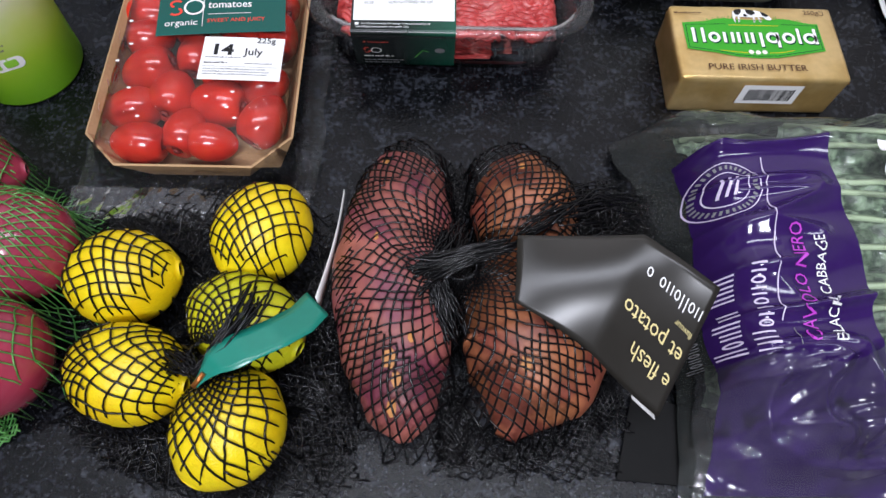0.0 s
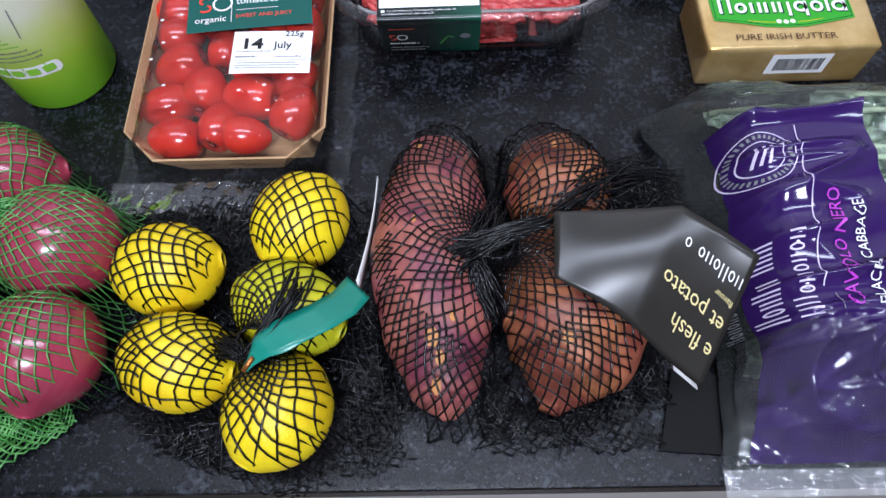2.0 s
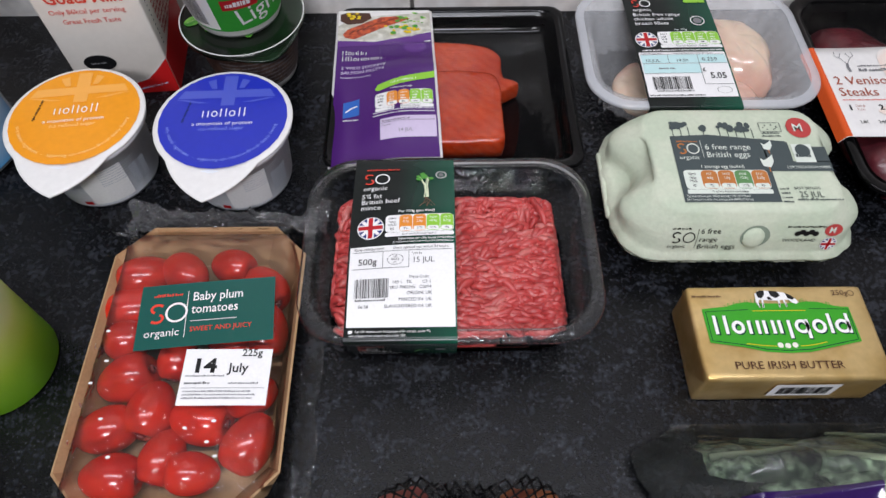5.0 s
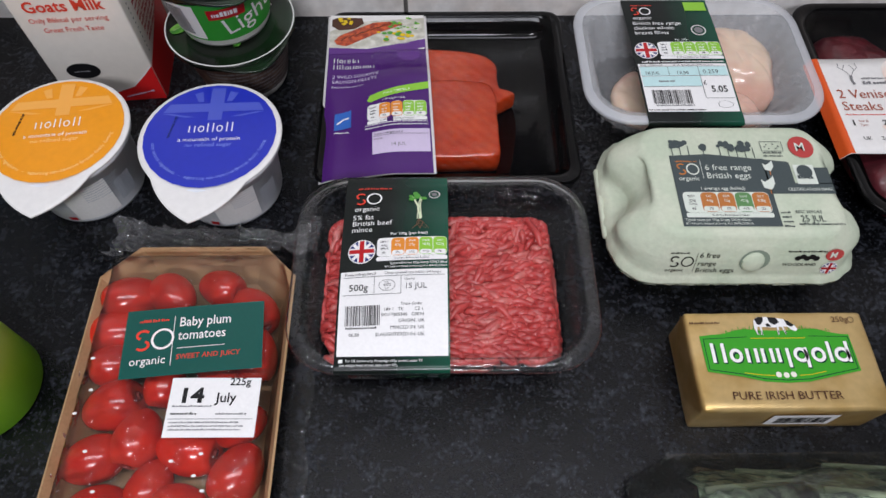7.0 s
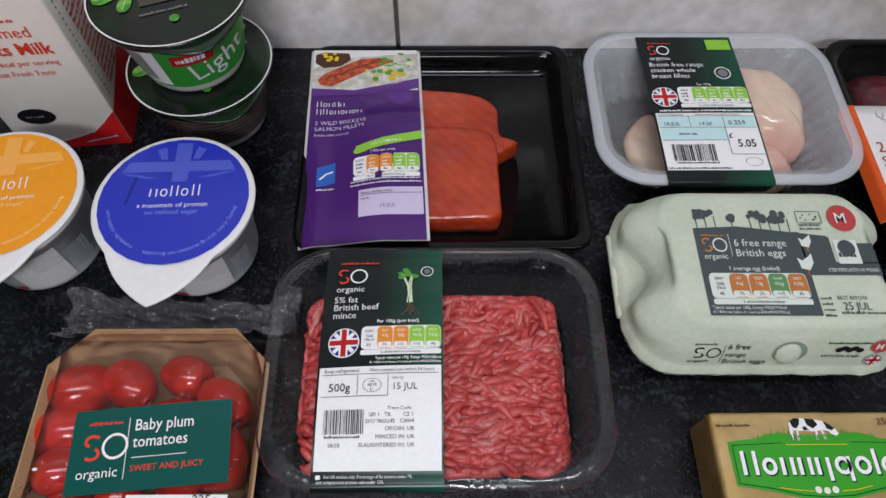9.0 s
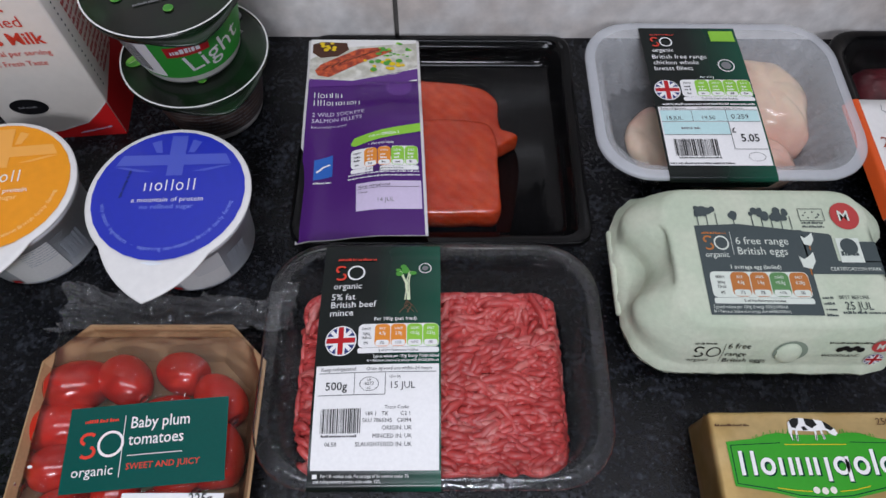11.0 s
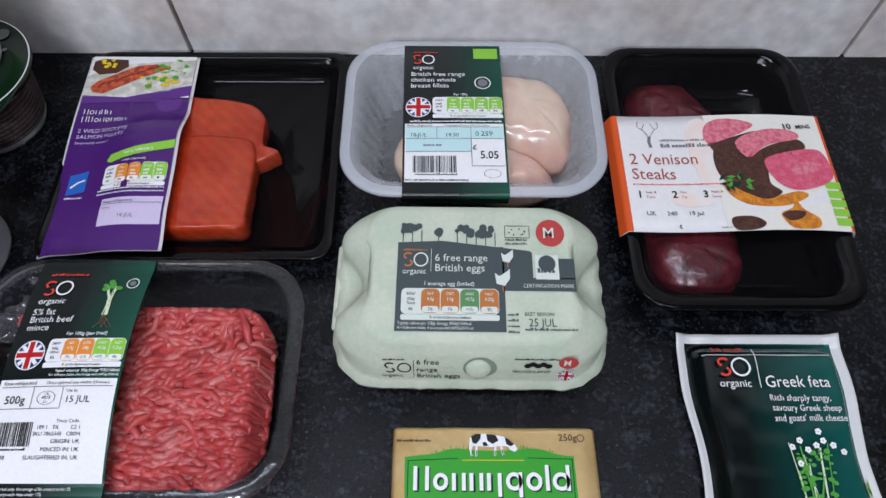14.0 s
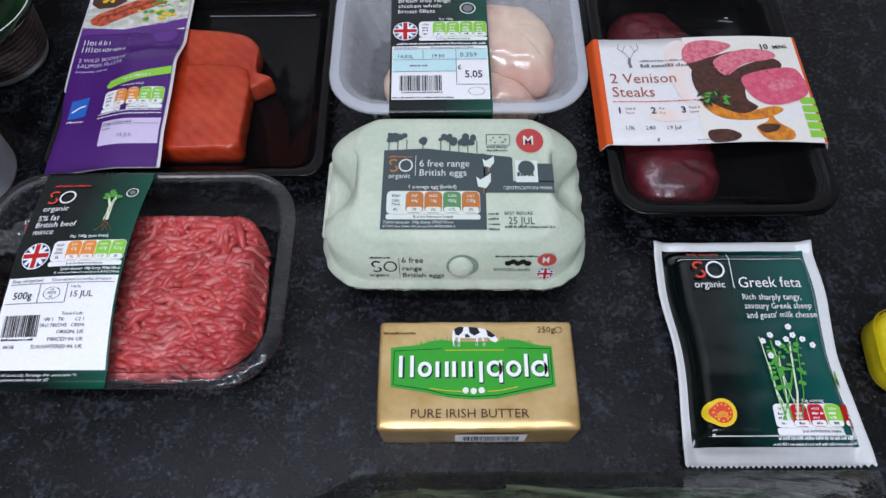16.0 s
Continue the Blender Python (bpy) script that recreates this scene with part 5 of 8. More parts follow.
    for x0, x1, y in ((0.0, 0.16, 0.06), (0.20, 0.26, 0.10), (0.31, 0.58, 0.08)):
        for k in range(int((x1 - x0) * 90)):
            top.disc("tree_crown", *top.f(rnd.uniform(x0 + 0.02, x1 - 0.02), y + rnd.uniform(-0.035, 0.045)), rnd.uniform(0.0012, 0.0024), SLATE, 0.0003 + 0.000005 * k)
        for k in range(max(1, int((x1 - x0) * 20))):
            x = x0 + (x1 - x0) * (k + 0.5) / max(1, int((x1 - x0) * 20))
            top.stroke("tree_trunk", [(x, y + 0.02), (x, y + 0.15)], 0.0006, SLATE, 0.0003)
    top.dashes(0.03, 0.28, 0.14, 0.0013, EGG_ORANGE, seed=2)
    top.emblem(0.03, 0.43, 0.0090, EGG_ORANGE, EGG_WHITE)
    top.words("organic", 0.03, 0.495, 0.0034, EGG_WHITE)
    top.stroke("rule", [(0.19, 0.26), (0.19, 0.47)], 0.0003, EGG_WHITE)
    top.words("6 free range", 0.21, 0.375, 0.0046, EGG_WHITE)
    top.words("British eggs", 0.21, 0.47, 0.0046, EGG_WHITE)
    for x, y, s in ((0.62, 0.33, 0.8), (0.59, 0.53, 1.0)):
        top.poly("hen", [(x - 0.045 * s, y - 0.05 * s), (x - 0.02 * s, y - 0.02 * s), (x + 0.02 * s, y - 0.06 * s), (x + 0.04 * s, y - 0.09 * s), (x + 0.04 * s, y), (x + 0.01 * s, y + 0.07 * s), (x - 0.035 * s, y + 0.05 * s)], EGG_WHITE, 0.0006)
        top.stroke("hen_leg", [(x, y + 0.06 * s), (x, y + 0.12 * s)], 0.0006, EGG_ORANGE, 0.0006)
    top.words("1 average egg (boiled)", 0.15, 0.60, 0.0024, EGG_WHITE, bold=0.01)
    top.nutrition(0.03, 0.625, 0.565, 0.90, (EGG_WHITE, EGG_ORANGE, EGG_ORANGE, EGG_GREEN, EGG_ORANGE), 50, EGG_WHITE, values=("300kJ 72kcal", "4.6g", "1.6g", "<0.5g", "0.20g"), shares=("4%", "7%", "7%", "<1%", "3%"))
    top.words("Typical values per 100g: Energy 595kJ/143kcal", 0.015, 0.945, 0.0019, EGG_WHITE, squeeze=0.85)
    top.words("RI = Reference Intakes of an average adult (8400kJ/2000kcal)", 0.015, 0.982, 0.0016, EGG_WHITE, squeeze=0.78)
    top.block("mark_panel", 0.775, 0.31, 0.905, 0.535, EGG_WHITE, 0.0005)
    top.disc("mark", *top.f(0.84, 0.39), 0.0052, SLATE, 0.0007)
    top.dashes(0.785, 0.475, 0.11, 0.0028, SLATE, 0.0008, seed=3, fill=1.0)
    top.words("CERTIFICATION MARK", 0.70, 0.61, 0.0022, EGG_WHITE, squeeze=0.95)
    for q in (((0.61, 0.03), (0.75, 0.03), (0.75, 0.145), (0.61, 0.145), (0.61, 0.03)),):
        top.stroke("frame_mark", q, 0.0004, SLATE)
    for k in range(8):
        top.disc("star", *top.f(0.68 + 0.045 * math.cos(k), 0.087 + 0.03 * math.sin(k)), 0.0005, SLATE)
    top.dashes(0.61, 0.175, 0.13, 0.0014, SLATE, seed=6, lines=2)
    top.disc("size_mark", *top.f(0.87, 0.095), 0.0088, EGG_RED, 0.0005)
    top.words("M", 0.825, 0.145, 0.0068, EGG_WHITE, 0.0008, bold=0.01)
    top.words("BEST BEFORE", 0.70, 0.86, 0.0021, SLATE)
    top.words("25 JUL", 0.72, 0.95, 0.0046, SLATE, squeeze=0.9)
    top.dashes(0.61, 0.86, 0.075, 0.0015, SLATE, seed=8, lines=4, gap=2.2)
    top.dashes(0.70, 0.985, 0.28, 0.0016, SLATE, seed=9)


make_eggs()


def make_butter():
    root = thing("butter_block", 0.2357, 0.3692, 0, 0, "butter block in gold foil wrapper with a green badge", "butter")
    gold = material("gold_foil", lin("d2b47c"), rough=0.3, metal=0.55, second=lin("bf9d60"), second_scale=30, grain=0.06, grain_scale=200, bump=0.25, bump_scale=70)
    w, d, h = 0.1145, 0.0645, 0.0365
    bm = box(w, d, h, 0.0022)
    bmesh.ops.subdivide_edges(bm, edges=[e for e in bm.edges if e.calc_length() > 0.02], cuts=12, use_grid_fill=True)
    for v in bm.verts:
        q = noise.noise(v.co * 55)
        v.co += Vector((0.0005 * q, 0.0005 * q, 0.0002 * q)) if v.co.z > 0.002 else Vector((0, 0, 0))
        v.co.x *= 1 - 0.015 * (1 - v.co.z / h)
    foil = part("wrapper", bm, gold, root, "creased gold foil wrapper")
    for s in (-1, 1):
        bm = bmesh.new()
        pts = [(s * (w / 2 + 0.0004), -d / 2, h - 0.004), (s * (w / 2 + 0.0004), d / 2, h - 0.004), (s * (w / 2 + 0.0012), d / 4, 0.012), (s * (w / 2 + 0.0012), -d / 4, 0.012)]
        bm.faces.new([bm.verts.new(p) for p in pts])
        bmesh.ops.solidify(bm, geom=bm.faces[:], thickness=0.0006)
        part("end_fold", bm, gold, root, smooth=False)

    def flat(u, v):
        return (u, v, h + 0.0003)

    lab = Label(foil, flat, -w / 2, -d / 2, w / 2, d / 2)
    hill = [(0.06, 0.26), (0.13, 0.245), (0.20, 0.235), (0.26, 0.20), (0.32, 0.185), (0.38, 0.20), (0.5, 0.205), (0.60, 0.20), (0.66, 0.185), (0.72, 0.19), (0.78, 0.225), (0.84, 0.245), (0.885, 0.25)]
    lab.poly("green_badge", hill + [(0.89, 0.62), (0.72, 0.68), (0.60, 0.725), (0.48, 0.735), (0.36, 0.72), (0.24, 0.67), (0.065, 0.62)], GREEN_BRIGHT, 0.0002, "bright green badge")
    rnd = random.Random(4)
    for k in range(46):
        x = 0.2 + 0.6 * k / 46
        if 0.37 < x < 0.56:
            continue
        y = 0.235 - 0.05 * math.sin(min(1, max(0, (x - 0.2) / 0.6)) * math.pi)
        lab.stroke("grass_blade", [(x, y + 0.02), (x + rnd.uniform(-0.015, 0.015), y - rnd.uniform(0.015, 0.05))], 0.0004, GREEN_BRIGHT, 0.0003)
    rim = [(0.078, 0.29), (0.078, 0.60), (0.24, 0.645), (0.36, 0.695), (0.48, 0.71), (0.60, 0.70), (0.72, 0.655), (0.875, 0.60), (0.875, 0.275)]
    lab.stroke("badge_rim", rim, 0.0005, GREEN_DARK, 0.0004)
    lab.stroke("badge_rim", [(0.078, 0.29), (0.32, 0.27)], 0.0004, GREEN_DARK, 0.0004)
    lab.stroke("badge_rim", [(0.66, 0.265), (0.875, 0.275)], 0.0004, GREEN_DARK, 0.0004)
    for pts in ([(0.34, 0.285), (0.64, 0.285)], [(0.26, 0.635), (0.34, 0.655), (0.42, 0.665)], [(0.55, 0.665), (0.62, 0.655), (0.70, 0.625)]):
        lab.stroke("gold_rule", pts, 0.0004, YELLOW_PRINT, 0.0004)
    for k, x in enumerate((0.44, 0.48, 0.52)):
        lab.disc("flower", *lab.f(x, 0.655 + 0.006 * (k == 1)), 0.0018, CREAM, 0.0005)
    # the white wordmark as plain bars and hollow ovals with a dark edge
    for off, mat, lift, pen in ((0.0007, GREEN_DARK, 0.0005, 0.0026), (0.0, WHITE, 0.0008, 0.0021)):
        for kind, x, wide, tall in (("2", 0.105, 0.075, 1.25), ("o", 0.200, 0.072, 0.9), ("2", 0.290, 0.066, 0.9), ("2", 0.374, 0.066, 0.9), ("y", 0.458, 0.070, 0.9), ("g", 0.548, 0.080, 0.95), ("o", 0.645, 0.078, 0.95), ("T", 0.733, 0.03, 0.95), ("D", 0.772, 0.085, 0.95)):
            u, v = lab.f(x, 0.535)
            lab.glyph(u + off, v - off, wide * w, tall * 0.0102, kind, pen, mat, lift)
    cow = [(0.378, 0.10), (0.40, 0.065), (0.44, 0.06), (0.50, 0.07), (0.545, 0.085), (0.572, 0.11), (0.60, 0.15), (0.612, 0.195), (0.598, 0.215), (0.578, 0.20), (0.562, 0.17), (0.535, 0.165), (0.49, 0.175), (0.43, 0.17), (0.395, 0.165), (0.383, 0.20), (0.374, 0.19)]
    lab.poly("cow", cow, WHITE, 0.0006, "black and white cow mark")
    for q in ([(0.39, 0.15), (0.382, 0.20), (0.388, 0.25)], [(0.412, 0.16), (0.408, 0.255)], [(0.505, 0.16), (0.50, 0.25)], [(0.53, 0.155), (0.542, 0.245)]):
        lab.stroke("cow_leg", q, 0.0011, WHITE, 0.0007)
        lab.stroke("cow_leg_shade", [q[-1], tuple(0.5 * (a + b) for a, b in zip(q[0], q[-1]))], 0.0005, BLACK, 0.0008)
    for patch in ([(0.385, 0.085), (0.41, 0.062), (0.435, 0.065), (0.43, 0.11), (0.41, 0.15), (0.392, 0.14)], [(0.46, 0.065), (0.505, 0.072), (0.52, 0.12), (0.49, 0.15), (0.465, 0.12)], [(0.55, 0.09), (0.575, 0.115), (0.597, 0.15), (0.58, 0.17), (0.558, 0.15)], [(0.44, 0.14), (0.455, 0.13), (0.47, 0.165), (0.445, 0.168)]):
        lab.poly("cow_patch", patch, BLACK, 0.0009)
    lab.words("PURE IRISH BUTTER", 0.165, 0.895, 0.0050, BROWN, squeeze=1.07)
    lab.words("250g", 0.815, 0.12, 0.0038, BROWN)
    lab.ring("e_mark", *lab.f(0.925, 0.095), 0.0021, 0.0004, BROWN)
    lab.dashes(0.02, 0.13, 0.17, 0.0014, BROWN, seed=3)

    def face(u, v):
        return (u, -d / 2 - 0.0004, v)

    pf = Print(foil, face)
    pf.rect("code_label", -0.0130, 0.0125, 0.0275, 0.0315, WHITE, 0.0010, 2, 2, "white code label")
    pf.barcode(-0.0085, 0.016, 0.0315, 0.0115, BLACK, 0.0013, 6)


make_butter()


def make_feta():
    root = thing("feta_pack", 0.4135, 0.3965, 0, 0, "flat white and dark green foil pouch of feta", "cheese")
    foil = material("white_pouch", lin("d9d9d6"), rough=0.25, grain=0.03, bump=0.25, bump_scale=80)
    green = material("pouch_print", lin("0a1816"), rough=0.16, bump=0.12, bump_scale=50)
    t = green.node_tree
    co, sep, ramp = t.nodes.new("ShaderNodeTexCoord"), t.nodes.new("ShaderNodeSeparateXYZ"), t.nodes.new("ShaderNodeValToRGB")
    ramp.color_ramp.elements[0].color, ramp.color_ramp.elements[1].color = (*lin("070f0e"), 1), (*lin("12554e"), 1)
    ramp.color_ramp.elements[0].position, ramp.color_ramp.elements[1].position = 0.25, 0.95
    t.links.new(co.outputs["Generated"], sep.inputs[0]), t.links.new(sep.outputs["X"], ramp.inputs["Fac"])
    t.links.new(ramp.outputs["Color"], t.nodes["Principled BSDF"].inputs["Base Color"])

    def side(v):
        return 0.0545 - 0.0035 * math.exp(-((v - 0.0) / 0.03) ** 2) + 0.0012 * math.sin(v * 60)

    def pouch(u, v):
        x = u * side(v) / 0.0545
        k = smooth01((0.049 - abs(u)) / 0.010) * smooth01((0.067 - abs(v + 0.001)) / 0.011)
        curl = 0.004 * smooth01((abs(u) - 0.045) / 0.01) + 0.003 * smooth01((v - 0.062) / 0.012)
        return (x, v, 0.002 + 0.013 * k + curl + 0.0006 * noise.noise(Vector((u * 70, v * 70, 2))))

    bag = part("pouch", sheet(pouch, -0.0545, 0.0545, -0.0735, 0.0735, 50, 60, 0.0008), foil, root, "white sealed foil pouch")
    bm = bmesh.new()
    for k in range(34):
        u = -0.0535 + 0.107 * k / 33
        x, y, z = pouch(u, -0.0735)
        bm.faces.new([bm.verts.new(p) for p in ((x - 0.0017, y + 0.0002, z), (x + 0.0017, y + 0.0002, z), (x, y - 0.0016, z))])
    part("serrated_edge", bm, foil, root)
    lab = Label(bag, pouch, -0.0490, -0.0635, 0.0490, 0.0675)
    lab.block("green_panel", 0, 0, 1, 1, green, 0.0004, "dark green printed panel", n=40)
    L = 0.0026
    lab.dashes(0.14, 0.085, 0.22, 0.0034, RED, L, seed=3)
    lab.emblem(0.145, 0.200, 0.0122, lift=L)
    lab.words("organic", 0.14, 0.252, 0.0050, WHITE, L, squeeze=0.95)
    lab.stroke("rule", [(0.40, 0.075), (0.40, 0.255)], 0.0005, WHITE, L)
    lab.words("Greek feta", 0.43, 0.252, 0.0074, WHITE, L, squeeze=0.88)
    for k, s in enumerate(("Rich sharply tangy,", "savoury Greek sheep", "and goats' milk cheese")):
        lab.words(s, 0.435, 0.318 + 0.047 * k, 0.0041, WHITE, L, squeeze=0.86)
    rnd = random.Random(9)
    for k in range(9):
        x0, x1 = 0.56 + rnd.uniform(-0.05, 0.08), 0.58 + rnd.uniform(-0.16, 0.2)
        y1 = rnd.uniform(0.5, 0.68)
        lab.stroke("stalk", [(x0, 0.90), ((x0 + x1) / 2, 0.78), (x1, y1)], rnd.uniform(0.0005, 0.0012), rnd.choice((LEAF, LEAF, STEM)), L)
    for x, y in ((0.50, 0.53), (0.56, 0.50), (0.69, 0.46), (0.71, 0.50), (0.83, 0.55), (0.53, 0.60), (0.77, 0.52), (0.60, 0.54), (0.66, 0.52)):
        for k in range(5):
            a = k * 1.257 + x * 9
            lab.disc("petal", *lab.f(x + 0.012 * math.cos(a), y + 0.009 * math.sin(a)), 0.0010, WHITE, L + 0.0002 + 0.00001 * k, squash=0.8)
    for k in range(60):
        lab.disc("leaf", *lab.f(0.62 + rnd.uniform(-0.11, 0.13), 0.63 + rnd.uniform(-0.09, 0.13)), rnd.uniform(0.0009, 0.0021), LEAF, L + 0.0001, squash=rnd.uniform(0.4, 0.9))
    lab.ring("green_mark", *lab.f(0.955, 0.70), 0.0052, 0.0006, GREEN_LIME, L)
    lab.disc("green_mark", *lab.f(0.955, 0.70), 0.0040, GREEN_LIME, L)
    lab.disc("origin_seal", *lab.f(0.155, 0.865), 0.0085, RED, L, "red and yellow round seal")
    lab.ring("origin_seal", *lab.f(0.155, 0.865), 0.0085, 0.0022, YELLOW_PRINT, L + 0.0002)
    for k in range(12):
        lab.disc("star", *lab.f(0.155 + 0.052 * math.cos(k * 0.5236), 0.865 + 0.038 * math.sin(k * 0.5236)), 0.0005, YELLOW_PRINT, L + 0.0002)
    for k in range(3):
        lab.stroke("seal_line", [(0.12, 0.875 + 0.01 * k), (0.155, 0.86 + 0.01 * k), (0.19, 0.87 + 0.01 * k)], 0.0006, YELLOW_PRINT, L + 0.0002)
    lab.words("Per 30g serving", 0.60, 0.82, 0.0021, WHITE, L)
    lab.nutrition(0.47, 0.825, 0.985, 0.955, (WHITE, DEEPRED, DEEPRED, GREEN_LIME, DEEPRED), 70, up=0.0014)
    lab.dashes(0.47, 0.968, 0.5, 0.0014, WHITE, L, seed=31)
    lab.dashes(0.45, 0.985, 0.52, 0.0012, WHITE, L, seed=32)


make_feta()

# ---- pots, bottles and carton ----
def lid_sheet(r, z, tab, tab_turn, n=72):
    """A round foil lid with a pointed pull tab."""
    loops = []
    for s, dz in ((1.0, -0.0018), (1.012, -0.0006), (1.0, 0.0), (0.93, 0.0002), (0.5, 0.0002)):
        loop = []
        for k in range(n):
            a = 2 * math.pi * k / n
            d = (a - tab_turn + math.pi) % (2 * math.pi) - math.pi
            q = max(0.0, 1 - abs(d) / 0.72)
            reach = r * s + (tab * q ** 1.1 if s > 0.92 else 0)
            loop.append((reach * math.cos(a), reach * math.sin(a), z + dz - (0.003 * q if s > 0.92 else 0)))
        loops.append(loop)
    return rings(bmesh.new(), loops, False, True)


def make_pot(x, y, turn, colour, pale, label):
    root = thing("pudding_pot", x, y, 0, turn, label, "dessert pot", "protein pudding pots")
    cup = material("cloudy_plastic", lin("eef1f5"), rough=0.25, second=lin("e2e7ee"), second_scale=25, grain=0.03)
    cup_body = part("cup", lathe([(0.030, 0.001), (0.0375, 0.0), (0.0385, 0.003), (0.043, 0.052), (0.0465, 0.0535), (0.0485, 0.0545), (0.0490, 0.0595), (0.047, 0.060)], 64), cup, root, "cloudy white plastic cup")
    cover = part("lid", lid_sheet(0.0497, 0.0612, 0.021, radians(-95)), CARD_EDGE, root, "white foil lid with pull tab")

    def flat(u, v):
        return (u, v, 0.0615)

    p = Print(cover, flat)
    gloss = material("lid_ink", colour, rough=0.28, bump=0.08, bump_scale=60, grain=0.03)
    light = material("lid_ink_pale", pale, rough=0.28)
    mid = material("lid_ink_mid", tuple(0.72 * a + 0.28 * b for a, b in zip(colour, pale)), rough=0.28)
    p.disc("colour_disc", 0, 0.0008, 0.0465, gloss, 0.0003)
    p.shape("flag_band", [(-0.032, 0.0295), (0.032, 0.0295), (0.036, 0.0215), (-0.036, 0.0215)][::-1], mid, 0.0005)
    p.shape("flag_band", [(-0.0035, 0.044), (0.0065, 0.044), (0.0065, 0.0135), (-0.0035, 0.0135)][::-1], mid, 0.0006)
    for s in (-1, 1):
        p.shape("flag_band", [(s * 0.012, 0.0165), (s * 0.020, 0.0165), (s * 0.037, 0.0205), (s * 0.030, 0.0205)][:: s], mid, 0.0006)
        p.shape("flag_band", [(s * 0.010, 0.041), (s * 0.016, 0.039), (s * 0.012, 0.031), (s * 0.008, 0.031)][:: s], mid, 0.0006)
    p.blocks(-0.0155, 0.0025, (0.7, 0.7, 0.95, 0.7, 1.06, 1.06), 0.0084, WHITE, 0.0007, wide=0.55, gap=0.22)
    p.text("a mountain of protein", 0.0, -0.0055, 0.0033, WHITE, 0.0007, "CENTER", squeeze=1.05)
    p.text("no refined sugar", 0.0, -0.0105, 0.0033, light, 0.0007, "CENTER", squeeze=1.05)
    arc = "only natural ingredients  -  supporting non-intensive British family farming"
    for k, ch in enumerate(arc):
        if ch == " ":
            continue
        a = radians(192 + 158 * k / len(arc))
        p.text(ch, 0.0405 * math.cos(a), 0.0012 + 0.0405 * math.sin(a), 0.0027, light, 0.0007, "CENTER", angle=math.degrees(a) + 90)
    p.bars(-0.0265, 0.018, 0.022, 0.002, BLACK if colour[0] > 0.3 else FLAG_BLUE, 0.0007, seed=4, angle=-100)

    def wall(u, v):
        r = 0.0387 + 0.0045 * v / 0.05
        a = u / 0.041 - math.pi / 2
        return (r * math.cos(a), r * math.sin(a), v)

    q = Print(cup_body, wall)
    q.bars(0.012, 0.042, 0.03, 0.0010, PALE_GREY, 0.0003, seed=2, lines=7, gap=2.6)
    q.bars(-0.03, 0.036, 0.028, 0.0012, PALE_GREY, 0.0003, seed=5, lines=5, gap=3.0)
    q.rect("code_panel", -0.002, 0.006, 0.03, 0.044, WHITE, 0.0002, 10, 3)
    q.barcode(0.034, 0.012, 0.014, 0.022, PALE_GREY, 0.0004, 9)
    q.rect("small_mark", -0.010, 0.006, -0.004, 0.010, DEEPRED, 0.0003, 2, 2)


make_pot(-0.139, 0.5295, 2, lin("1e2fb0"), lin("7f92e0"), "white pudding pot with a royal blue foil lid")
make_pot(-0.248, 0.5345, 6, lin("f09a18"), lin("ffd28a"), "white pudding pot with an orange foil lid")


SLATE_BROWN = ink("slate_brown", "4c443c")


